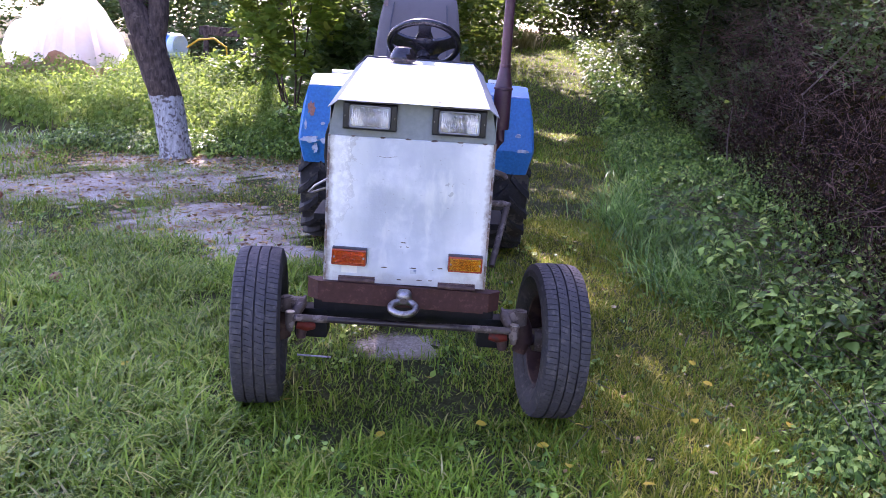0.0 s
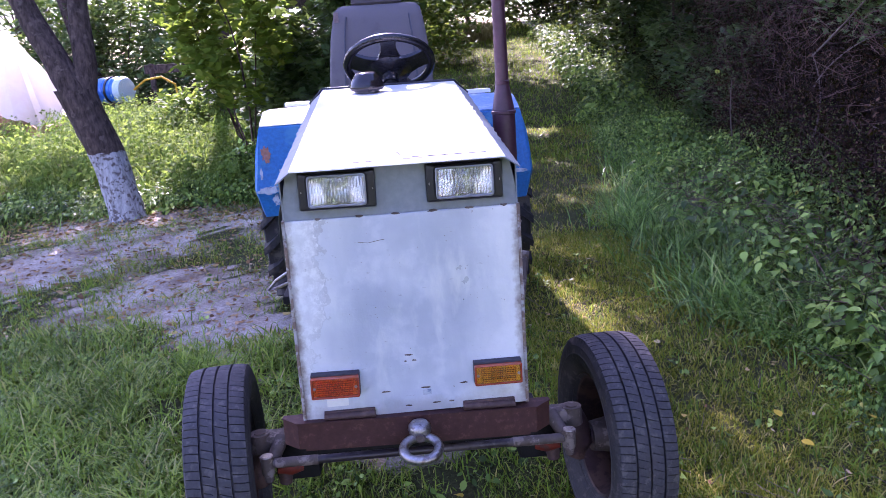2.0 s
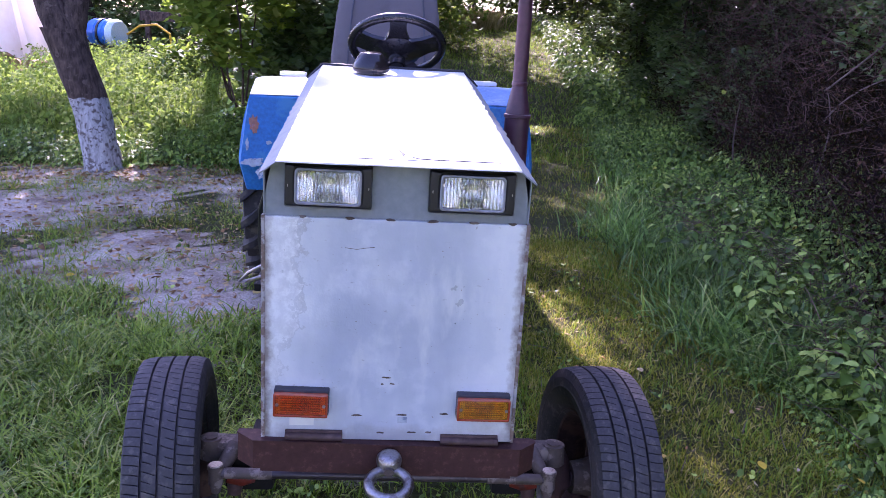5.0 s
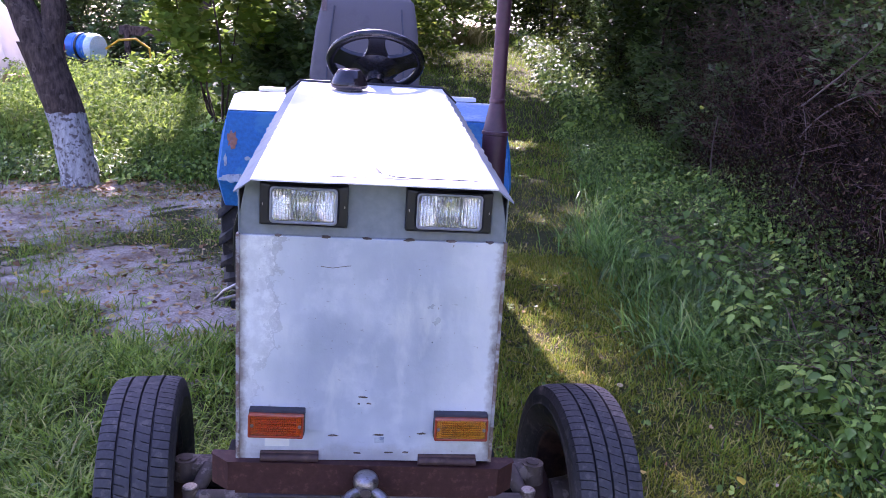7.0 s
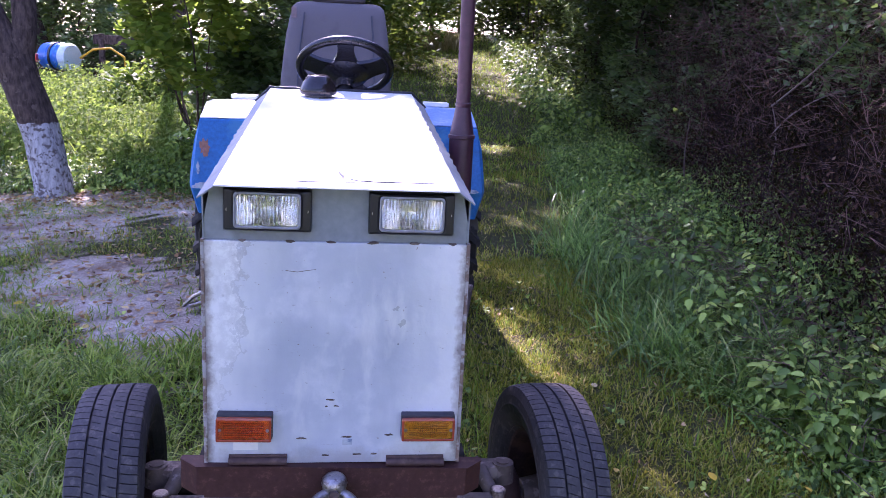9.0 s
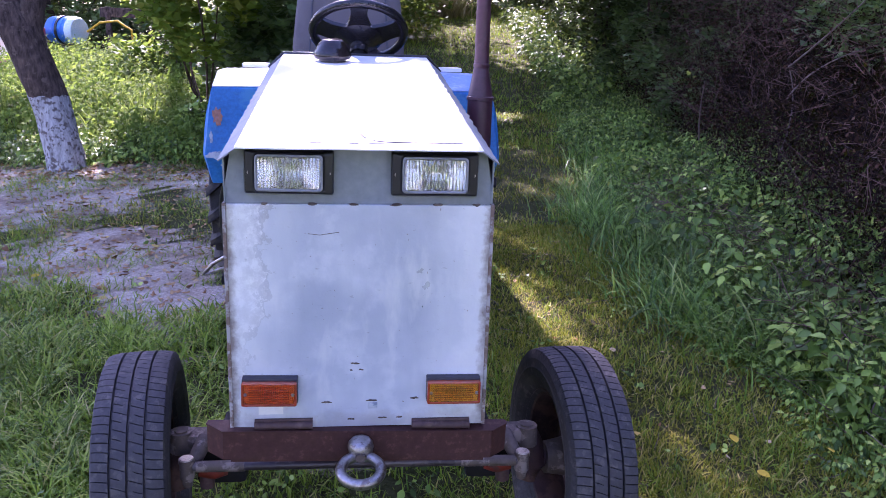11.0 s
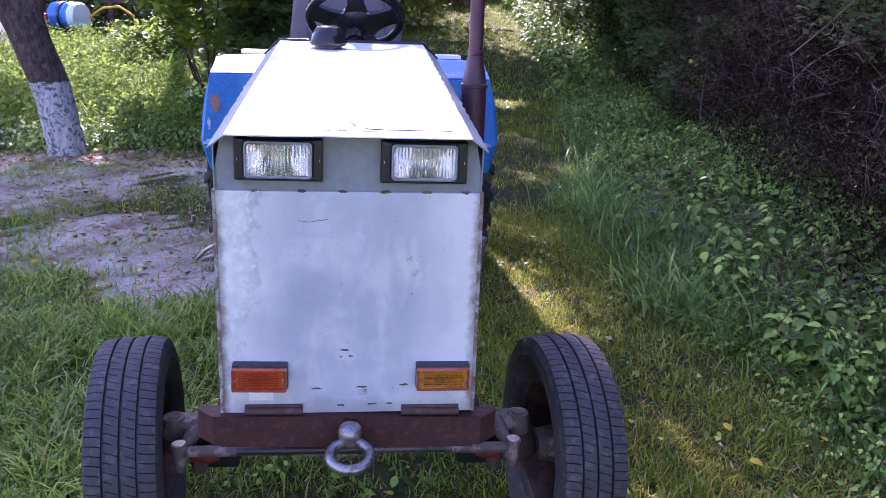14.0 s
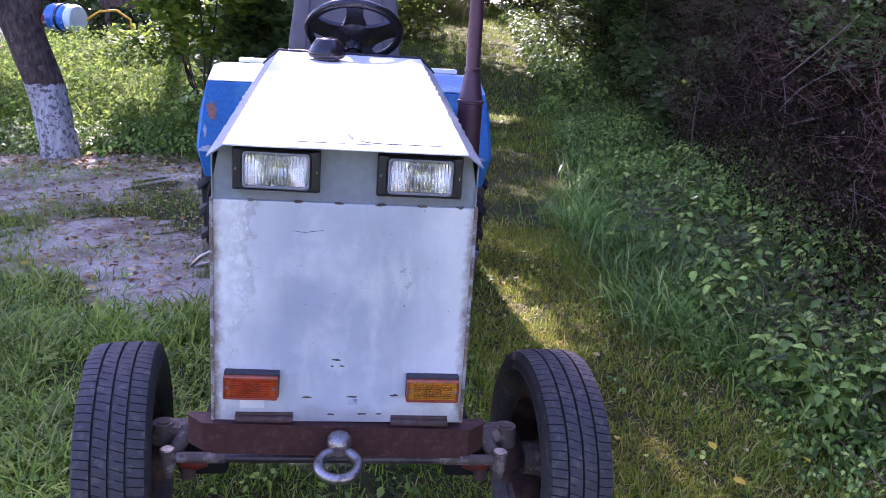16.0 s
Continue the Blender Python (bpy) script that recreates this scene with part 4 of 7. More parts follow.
for s, dz in ((-1, 0.002), (1, -0.002)):
    # knuckle and stub axle borrow the dark rim brown in place of shadow
    kn = part("steering_knuckle", sweep([(s * 0.467, 0.362, 0.276 + dz), (s * 0.482, 0.357, 0.231 + dz), (s * 0.490, 0.352, 0.171 + dz), (s * 0.477, 0.352, 0.126 + dz)], [0.034, 0.040, 0.042, 0.030], 12), M_RIM, tractor, "cast steering knuckle, coloured dark brown for the shadow on it", smooth=True)
    bm = bmesh.new()
    add_box(bm, s * 0.394 - 0.006, s * 0.394 + 0.006, 0.277, 0.347, 0.273 + dz, 0.311 + dz, 0.004)
    add_box(bm, s * 0.430 - 0.042, s * 0.430 + 0.042, 0.287, 0.347, 0.267 + dz, 0.307 + dz, 0.012)
    add_tube(bm, (s * 0.462, 0.310, 0.256 + dz), (s * 0.462, 0.310, 0.311 + dz), 0.032, 0.029, seg=20)
    add_tube(bm, (s * 0.462, 0.310, 0.311 + dz), (s * 0.462, 0.310, 0.315 + dz), 0.018, seg=16)
    part("king_pin_head", bm, M_IRON, kn, "pale greasy cast king pin head", smooth=True)
    part("steering_arm", sweep([(s * 0.398, 0.294, 0.299 + dz), (s * 0.404, 0.272, 0.286 + dz), (s * 0.420, 0.244, 0.259 + dz), (s * 0.432, 0.226, 0.239 + dz)], [0.019, 0.0205, 0.019, 0.016], 14), M_IRON, kn, "thick forged steering arm", smooth=True)
    bm = bmesh.new()
    add_tube(bm, (s * 0.434, 0.222, 0.226 + dz), (s * 0.434, 0.222, 0.267 + dz), 0.019, 0.0185, seg=20)
    add_tube(bm, (s * 0.434, 0.222, 0.268 + dz), (s * 0.434, 0.222, 0.278 + dz), 0.0205, 0.0205, seg=20)
    add_tube(bm, (s * 0.434, 0.222, 0.201 + dz), (s * 0.434, 0.222, 0.226 + dz), 0.012, 0.016, seg=14)
    part("ball_joint", bm, M_IRON, kn, "greasy ball joint", smooth=True)
    part("joint_cap", tube((s * 0.434, 0.222, 0.278 + dz), (s * 0.434, 0.222, 0.281 + dz), 0.0175, 0.0165, seg=20), M_STEEL, kn, "bright steel joint cap", smooth=True)
    # axle end in black instead of brown, for the shade below the rod
    part("axle_end", box(min(s * 0.30, s * 0.435), max(s * 0.30, s * 0.435), 0.335, 0.425, 0.135 + dz, 0.262 + dz, 0.018), M_DARK, tractor, "boxed end of the axle beam, coloured black for shade", smooth=True)
    part("axle_bracket", sweep([(s * 0.417, 0.292, 0.206 + dz), (s * 0.377, 0.294, 0.199 + dz), (s * 0.347, 0.302, 0.199 + dz)], [0.018, 0.021, 0.014], 12), M_ORANGE, tractor, "orange-red primed axle bracket", smooth=True)
    part("stub_axle", tube((s * 0.47, 0.38, 0.168), (s * 0.57, 0.38, 0.168), 0.024), M_RIM, kn, smooth=True)
    part("grease_cup", tube((s * 0.404, 0.317, 0.143 + dz), (s * 0.400, 0.317, 0.186 + dz), 0.019, 0.022), M_HINGE, kn, smooth=True)
    bm = torus(0.040, 0.006, 24, 8)
    rg = part("hub_flange", bm, M_IRON, kn, smooth=True)
    rg.matrix_basis = pose(s * 0.504, 0.37, 0.168, 0, 90, 0)
part("brake_pipe", sweep([(-0.40, 0.20, 0.115), (-0.33, 0.19, 0.117), (-0.27, 0.19, 0.116)], 0.004, 8), M_STEEL, tractor, smooth=True)

# chassis and drive line, coloured near black for the shade under the hood
part("chassis_frame", box(-0.22, 0.22, 0.03, 3.45, 0.38, 0.50, 0.01), M_DARK, tractor, "dark steel chassis frame")
part("engine_block", box(-0.20, 0.20, 0.22, 1.40, 0.48, 1.00, 0.03), M_DARK, tractor, "engine block, coloured near black for the shade under the hood")
part("gearbox", box(-0.17, 0.17, 1.4, 3.2, 0.30, 0.72, 0.03), M_DARK, tractor, "dark gearbox housing")
part("rear_axle", tube((-0.60, 3.25, 0.41), (0.60, 3.25, 0.41), 0.06), M_DARK, tractor, "dark rear axle tube", smooth=True)
part("dashboard", box(-0.275, 0.275, 1.65, 1.72, 0.68, 1.19, 0.01), M_DARK, tractor, "dark dashboard plate behind the hood")

# exhaust
ex = part("exhaust_muffler", lathe([(0.0, 0.985), (0.036, 0.988), (0.0375, 1.0), (0.0375, 1.155), (0.041, 1.157), (0.041, 1.166), (0.037, 1.168), (0.0225, 1.250), (0.024, 1.252), (0.024, 1.262), (0.0215, 1.264), (0.0205, 2.12), (0.017, 2.12), (0.017, 1.9)], 28), M_EXH, tractor, "upright dark red exhaust muffler and pipe", smooth=True)
ex.matrix_basis = pose(0.368, 0.781, -0.008)
part("exhaust_elbow", sweep([(0.0, 0.0, 1.0), (0.0, 0.0, 0.94), (-0.03, 0.0, 0.88), (-0.13, 0.0, 0.86)], 0.022, 12), M_EXH, ex, smooth=True)

# filler cap on the hood: round black cone with a flat pale top
cap = part("breather_cap", lathe([(0.0, 0.0), (0.045, 0.0), (0.045, 0.008), (0.058, 0.010), (0.061, 0.017), (0.059, 0.028), (0.050, 0.047), (0.037, 0.066), (0.032, 0.070), (0.0, 0.0705)], 30), M_CAP, tractor, "glossy black plastic breather cap on the hood", smooth=True)
cap.matrix_basis = pose(-0.0865, 1.45, 1.2195, 4.0, 0, 0) @ Matrix.Scale(1.14, 4)

# steering wheel
sw = new("steering_wheel")
sw.parent = tractor
tagged(sw, "black plastic steering wheel with four broad spokes")
N3 = Vector((0, 0.60, 0.80))
sw.matrix_basis = Matrix.LocRotScale((0.013, 1.80, 1.322), N3.to_track_quat("Z", "Y"), (1.033, 1.033, 1.033))
inv = sw.matrix_basis.to_3x3().inverted()
upv = inv @ Vector((0, -0.8, 0.6))          # towards the upper edge, in the wheel's own plane
base_a = math.atan2(upv.y, upv.x)
part("rim", torus(0.179, 0.0175, 64, 12), M_WHEEL, sw, smooth=True)


def spoke(a0, w0, w1):
    bm = bmesh.new()
    rows = []
    for k in range(5):
        t = k / 4
        d = 0.05 + (0.178 - 0.05) * t
        hw = w0 * (1 - t) + w1 * t - 0.016 * math.sin(math.pi * t)
        z = -0.030 * (1 - t)
        c, s = math.cos(a0), math.sin(a0)
        rows.append([bm.verts.new((d * c - e * hw * s, d * s + e * hw * c, z + h)) for e, h in ((-1, -0.008), (1, -0.008), (1, 0.008), (-1, 0.008))])
    for p, q in zip(rows, rows[1:]):
        for i in range(4):
            j = (i + 1) % 4
            bm.faces.new((p[i], p[j], q[j], q[i]))
    part("spoke", bm, M_WHEEL, sw, smooth=True)


spoke(base_a, 0.062, 0.036)
spoke(base_a + radians(74), 0.068, 0.052)
spoke(base_a - radians(74), 0.068, 0.052)
spoke(base_a + radians(163), 0.062, 0.056)
spoke(base_a - radians(163), 0.062, 0.056)
part("hub", lathe([(0.0, 0.002), (0.06, -0.002), (0.088, -0.014), (0.094, -0.034), (0.06, -0.055), (0.035, -0.065), (0.035, -0.10), (0.0, -0.10)], 24), M_WHEEL, sw, "broad black hub pad", smooth=True)
part("steering_column", tube((0.013, 1.77, 1.28), (0.013, 1.62, 1.08), 0.028), M_DARK, tractor, smooth=True)

# driver's seat
seat = new("seat")
seat.parent = tractor
seat.matrix_basis = pose(-0.015, 0.42, 0) @ Matrix.Diagonal((1.08, 1.05, 1.0, 1.0))
tagged(seat, "grey fabric car seat with a high backrest and headrest")
def cushion(rows, seg=20):
    """A padded shape through rounded outlines: (cx, cy, cz, half width, half depth)."""
    bm = bmesh.new()
    prev = None
    for cx, cy, cz, hw, hd in rows:
        ring = []
        for i in range(seg):
            a = 2 * math.pi * i / seg
            ca, sa = math.cos(a), math.sin(a)
            ring.append(bm.verts.new((cx + hw * abs(ca) ** 0.35 * math.copysign(1, ca), cy + hd * abs(sa) ** 0.5 * math.copysign(1, sa), cz)))
        if prev:
            for i in range(seg):
                j = (i + 1) % seg
                bm.faces.new((prev[i], prev[j], ring[j], ring[i]))
        else:
            bm.faces.new(ring[::-1])
        prev = ring
    bm.faces.new(prev)
    return bm


back_rows = [(-0.012, 1.86, 0.98, 0.22, 0.07), (-0.012, 1.87, 1.05, 0.245, 0.075), (-0.012, 1.89, 1.25, 0.245, 0.07), (-0.010, 1.93, 1.45, 0.228, 0.062), (-0.008, 1.95, 1.54, 0.214, 0.056), (-0.006, 1.965, 1.592, 0.203, 0.046), (-0.005, 1.97, 1.610, 0.185, 0.034), (-0.005, 1.975, 1.617, 0.160, 0.018)]
part("backrest", cushion(back_rows, 32), M_SEAT, seat, "grey fabric backrest with darker side bolsters", smooth=True)
for s in (-1, 1):
    part("bolster_seam", sweep([(-0.012 + s * 0.165, 1.786, 1.00), (-0.012 + s * 0.168, 1.813, 1.25), (-0.010 + s * 0.158, 1.861, 1.45), (-0.008 + s * 0.147, 1.893, 1.56)], 0.004, 6), M_SEATSIDE, seat, smooth=True)
part("headrest", cushion([(-0.008, 1.99, 1.612, 0.108, 0.04), (-0.008, 1.99, 1.625, 0.120, 0.05), (-0.008, 2.0, 1.74, 0.124, 0.05), (-0.008, 2.0, 1.79, 0.10, 0.035)], 24), M_HEADREST, seat, "grey fabric headrest", smooth=True)
part("seat_base", cushion([(-0.012, 1.68, 0.86, 0.23, 0.24), (-0.012, 1.68, 0.93, 0.245, 0.25), (-0.012, 1.68, 0.99, 0.23, 0.235)], 32), M_SEAT, seat, "grey fabric seat cushion", smooth=True)
part("tag", box(-0.212, -0.190, 1.893, 1.897, 1.535, 1.585, 0.001), M_TAG, seat, "faded cloth tag sewn to the backrest")
part("seat_frame", box(-0.2, 0.2, 1.46, 1.95, 0.78, 0.86, 0.01), M_DARK, seat)

# loose bits along the sides
part("wiring_loop", sweep([(-0.292, 0.36, 0.80), (-0.335, 0.37, 0.775), (-0.375, 0.39, 0.748), (-0.40, 0.40, 0.72), (-0.378, 0.40, 0.722), (-0.335, 0.38, 0.742), (-0.29, 0.37, 0.748)], 0.005, 8), M_STEEL, tractor, "loop of pale grey wire", smooth=True)
part("door_seal", sweep([(-0.292, 0.10, 1.02), (-0.305, 0.12, 0.98), (-0.308, 0.13, 0.90), (-0.297, 0.12, 0.84)], 0.006, 8), M_PLASTIC, tractor, smooth=True)
part("lever_knob", sweep([(0.30, 0.95, 0.765), (0.36, 0.96, 0.775), (0.42, 0.97, 0.75), (0.43, 0.97, 0.735)], [0.012, 0.012, 0.016, 0.014], 10), M_IRON, tractor, smooth=True)
part("lever", sweep([(0.28, 0.98, 0.61), (0.43, 1.0, 0.615), (0.462, 1.0, 0.605)], [0.015, 0.015, 0.017], 10), M_IRON, tractor, "grey iron lever", smooth=True)
part("link_rod", tube((0.45, 1.0, 0.60), (0.38, 0.80, 0.36), 0.015), M_IRON, tractor, "dark iron link rod", smooth=True)
part("foot_step", box(0.22, 0.47, 1.12, 1.50, 0.46, 0.49, 0.005), M_DARK, tractor)
part("foot_step", box(-0.47, -0.22, 1.12, 1.50, 0.46, 0.49, 0.005), M_DARK, tractor)


# ---------------------------------------------------------------- grass
M_GRASS = leaf_mat("lawn_grass", [(0.0, (0.085, 0.165, 0.016)), (0.45, (0.18, 0.30, 0.028)), (0.8, (0.29, 0.42, 0.045)), (0.93, (0.40, 0.39, 0.085)), (1.0, (0.50, 0.42, 0.18))], 0.45, 0.36, 0.4)
M_TALL = leaf_mat("tall_grass", [(0.0, (0.030, 0.075, 0.016)), (0.4, (0.11, 0.24, 0.040)), (0.8, (0.24, 0.43, 0.080)), (0.96, (0.38, 0.52, 0.12)), (1.0, (0.46, 0.42, 0.18))], 0.40, 0.24, 0.7)
M_NETTLE = leaf_mat("nettle_leaf", [(0.0, (0.030, 0.068, 0.015)), (0.38, (0.105, 0.195, 0.034)), (0.75, (0.25, 0.39, 0.070)), (0.93, (0.40, 0.55, 0.11)), (0.99, (0.52, 0.60, 0.12)), (1.0, (0.42, 0.34, 0.06))], 0.45, 0.22, 0.5)
M_LUSH = leaf_mat("lush_lawn_grass", [(0.0, (0.034, 0.070, 0.008)), (0.4, (0.135, 0.24, 0.025)), (0.75, (0.275, 0.40, 0.048)), (0.90, (0.40, 0.46, 0.095)), (1.0, (0.52, 0.43, 0.18))], 0.42, 0.32, 0.45)
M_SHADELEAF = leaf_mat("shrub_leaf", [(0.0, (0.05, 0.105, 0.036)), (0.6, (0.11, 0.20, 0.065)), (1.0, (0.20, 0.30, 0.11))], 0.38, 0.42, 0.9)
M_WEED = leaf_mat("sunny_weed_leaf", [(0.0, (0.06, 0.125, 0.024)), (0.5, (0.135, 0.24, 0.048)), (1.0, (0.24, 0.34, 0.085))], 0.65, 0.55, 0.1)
M_BUSH = leaf_mat("maple_leaf", [(0.0, (0.05, 0.105, 0.025)), (0.5, (0.085, 0.16, 0.035)), (0.85, (0.14, 0.22, 0.04)), (1.0, (0.24, 0.26, 0.05))], 0.5, 0.48)
# leaf green darkened to stand for the deep shade inside hedge and thicket
M_DEEPSHADELEAF = leaf_mat("shade_dark_hedge_leaf", [(0.0, (0.010, 0.024, 0.011)), (0.6, (0.022, 0.045, 0.017)), (1.0, (0.05, 0.085, 0.028))], 0.5, 0.25, 0.15)
# dead brown taken down to near black for the shade within the thicket
M_DEADLEAF = leaf_mat("shade_dark_dead_bramble_leaf", [(0.0, (0.007, 0.0035, 0.003)), (0.6, (0.028, 0.013, 0.010)), (0.9, (0.09, 0.046, 0.034)), (1.0, (0.20, 0.12, 0.08))], 0.85, 0.1, 0.06)
M_LITTER = leaf_mat("leaf_litter", [(0.0, (0.13, 0.065, 0.034)), (0.40, (0.34, 0.18, 0.085)), (0.75, (0.56, 0.36, 0.18)), (0.93, (0.60, 0.46, 0.30)), (1.0, (0.66, 0.46, 0.12))], 0.7, 0.10)
M_YELLOW = leaf_mat("yellow_fallen_leaf", [(0.0, (0.62, 0.42, 0.04)), (1.0, (0.72, 0.52, 0.07))], 0.5, 0.25)
# cane bark, likewise darkened for the thicket's shade
M_CANE = worn("shade_dark_dead_cane_bark", (0.021, 0.0105, 0.0075), (0.052, 0.027, 0.020), 0.4, 0.9, big=3.0, fine=40, dark=0.5)
M_MIDCANE = worn("brown_dry_twig", (0.20, 0.12, 0.092), (0.09, 0.05, 0.038), 0.4, 0.85, big=5.0, fine=40)
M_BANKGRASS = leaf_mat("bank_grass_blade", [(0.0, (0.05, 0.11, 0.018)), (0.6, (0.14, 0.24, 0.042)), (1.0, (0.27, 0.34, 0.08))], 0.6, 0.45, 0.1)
M_PALECANE = worn("pale_dry_stem", (0.21, 0.16, 0.135), (0.12, 0.09, 0.075), 0.4, 0.8, big=5.0, fine=40)
M_BARK = worn("rough_bark", (0.115, 0.080, 0.066), (0.135, 0.10, 0.082), 0.3, 0.95, big=14, fine=34, bump_d=0.03, dark=0.25, stretch=(1.0, 1.0, 0.35))
# maple_leaf again in lighter colours, which stand in for sun on the leaves
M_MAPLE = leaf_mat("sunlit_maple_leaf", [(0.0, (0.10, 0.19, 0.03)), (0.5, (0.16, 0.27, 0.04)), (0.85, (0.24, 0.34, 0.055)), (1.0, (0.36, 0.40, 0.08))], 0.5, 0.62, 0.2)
M_LIME = worn("whitewashed_bark", (0.50, 0.49, 0.485), (0.13, 0.11, 0.10), 0.42, 0.9, big=26, fine=34, bump_d=0.03, dark=0.42, stretch=(1.0, 1.0, 0.35))


def path_r(y):
    return 0.80 + 0.205 * np.clip(y, -2, 9) + 0.12 * np.clip(y - 9, 0, 60)


def hedge_x(y):
    return 2.05 + 0.21 * np.clip(y, -3, 8) + 0.10 * np.clip(y - 8, 0, 60)


def weed_edge(y):
    """Where the trodden grass gives way to the weeds."""
    return 1.47 + 0.145 * y + 0.10 * np.sin(2.6 * y) + 0.06 * np.sin(6.1 * y + 1)


def on_ground(x, y, up=0.0):
    return np.stack([x, y, gz(x, y) + up], -1)


def lawn(name, n, x0, x1, y0, y1, h0, h1, w, mat, label, keep, tpl=(BLADE_V, BLADE_F)):
    x, y = rng.uniform(x0, x1, n), rng.uniform(y0, y1, n)
    k = keep(x, y) > rng.random(n)
    x, y = x[k], y[k]
    m = len(x)
    h = rng.uniform(h0, h1, m) * (0.65 + 0.7 * lump(x, y, 2.2, 3.0))
    wd = w * rng.uniform(0.7, 1.4, m)
    v, f = scatter(tpl[0], tpl[1], on_ground(x, y, -0.006), turns(m, tilt=(0.05, 1.15), roll=0.4), h, wd)
    return tagged(mesh_from(name, v, f, mat), label, "grass", kind="stuff")


def keep_lawn(x, y):
    d = 1 - dirt(x, y)
    worn_ = np.clip(1.75 - 1.7 * lump(x, y, 1.6), 0.22, 1)
    right = np.where(x > 0.55, np.clip(1.35 - 1.5 * lump(x, y, 2.1, 1.0), 0.10, 1), 1.0)
    clump = np.clip((lump(x, y, 8.0, 1.0) - 0.30) * 3.2, 0.28, 1) * np.clip((lump(x, y, 19.0, 2.0) - 0.25) * 3.0, 0.25, 1)
    under = clump * np.where((np.abs(x) < 0.56) & (y > 0.05) & (y < 2.6), 0.45, 1.0)
    return np.clip(d * 1.45 - 0.40, 0, 1) * worn_ * right * under * (x < path_r(y) + 0.5)


def keep_trod(x, y):
    """Short trodden grass with small worn gaps, as far as the weeds."""
    gaps_ = np.clip(1.45 - 1.25 * lump(x, y, 2.1, 1.0), 0.30, 1) * np.clip((lump(x, y, 17.0, 2.0) - 0.12) * 3.0, 0.30, 1)
    return gaps_ * np.where((x < 0.56) & (y > 0.05) & (y < 2.6), 0.4, 1.0) * (x < weed_edge(y) + 0.35)


def keep_lush(x, y):
    """Thick tussocks on the lawn side, thinning out towards the bare earth and under the tractor."""
    d = np.clip(1 - 2.4 * dirt(x, y), 0, 1)
    tuss = np.clip((lump(x, y, 3.0, 6.0) - 0.28) * 3.5, 0.10, 1) * np.clip((lump(x, y, 9.0, 1.0) - 0.22) * 3.0, 0.2, 1)
    return d * tuss * np.clip((-0.30 - x) * 2.5, 0, 1) * np.clip((2.5 - y) * 1.5, 0.1, 1)


M_TROD = leaf_mat("trodden_grass", [(0.0, (0.075, 0.105, 0.010)), (0.3, (0.17, 0.21, 0.016)), (0.65, (0.32, 0.33, 0.030)), (0.85, (0.47, 0.40, 0.085)), (1.0, (0.60, 0.46, 0.19))], 0.5, 0.34, 0.3)
lawn("lawn_grass", 120000, -3.2, 0.7, -0.9, 3.2, 0.03, 0.085, 0.0058, M_GRASS, "short uneven green lawn grass with worn gaps", lambda x, y: keep_lawn(x, y) * np.clip((0.75 - x) * 3, 0, 1))
lawn("lush_grass", 105000, -3.0, -0.35, -0.9, 2.5, 0.05, 0.125, 0.0056, M_LUSH, "lush soft green grass lying over in the lawn", lambda x, y: keep_lush(x, y), (ARCH_V, ARCH_F))
lawn("thin_grass", 34000, -0.66, 0.7, -0.75, 1.6, 0.018, 0.055, 0.0042, M_GRASS, "fine short grass under the front axle", lambda x, y: np.clip((lump(x, y, 6.0, 1.0) - 0.25) * 3, 0.15, 1) * np.clip(1.6 - y, 0, 1) * (1 - dirt(x, y)))
lawn("lush_grass", 26000, -0.5, 0.75, -0.9, 0.9, 0.05, 0.100, 0.0058, M_GRASS, "thin grass in front of the tractor", lambda x, y: keep_lawn(x, y) * np.clip((lump(x, y, 3.4, 5.0) - 0.35) * 4, 0, 1) * (y < 0.1), (ARCH_V, ARCH_F))
lawn("trodden_grass", 190000, 0.1, 2.3, -0.9, 3.4, 0.018, 0.058, 0.0044, M_TROD, "thin yellowish trodden grass with bare gaps", lambda x, y: keep_trod(x, y) * np.clip((x - 0.2) * 2.0, 0, 1))
lawn("trodden_grass", 26000, 0.55, 2.3, -0.6, 3.6, 0.04, 0.095, 0.0052, M_GRASS, "longer green blades where the trodden grass meets the weeds", lambda x, y: np.clip((lump(x, y, 4.0, 2.0) - 0.42) * 5, 0, 1) * np.clip((x - weed_edge(y) + 0.42) * 3.0, 0, 1), (ARCH_V, ARCH_F))
lawn("lawn_grass", 34000, 0.45, 2.2, -0.9, 3.4, 0.025, 0.075, 0.0050, M_GRASS, "green blades among the trodden grass", lambda x, y: keep_trod(x, y) * np.clip((lump(x, y, 5.5, 7.0) - 0.42) * 5, 0, 1))
lawn("thin_grass", 30000, -3.4, -0.5, 1.7, 5.4, 0.025, 0.07, 0.0055, M_TROD, "thin yellowing grass at the edge of the bare earth", lambda x, y: np.clip(1 - 1.25 * dirt(x, y), 0, 1) * np.clip((lump(x, y, 6.0, 2.0) - 0.35) * 3, 0.1, 1))
lawn("lawn_grass", 70000, -5.0, 3.0, 3.2, 8.0, 0.03, 0.08, 0.006, M_GRASS, "short uneven green lawn grass with worn gaps", lambda x, y: keep_lawn(x, y) * np.where(x > 0.5, 0.75, 1.0) * (y < 4.75 - 0.15 * (x + 2.5) + 4.0 * (x > -0.6)))
lawn("trodden_grass", 30000, 0.5, 3.0, 3.2, 8.5, 0.02, 0.06, 0.006, M_TROD, "thin yellowish trodden grass along the path", lambda x, y: np.clip((lump(x, y, 3.0, 2.0) - 0.2) * 2.5, 0.1, 1) * (x < path_r(y) + 0.25))
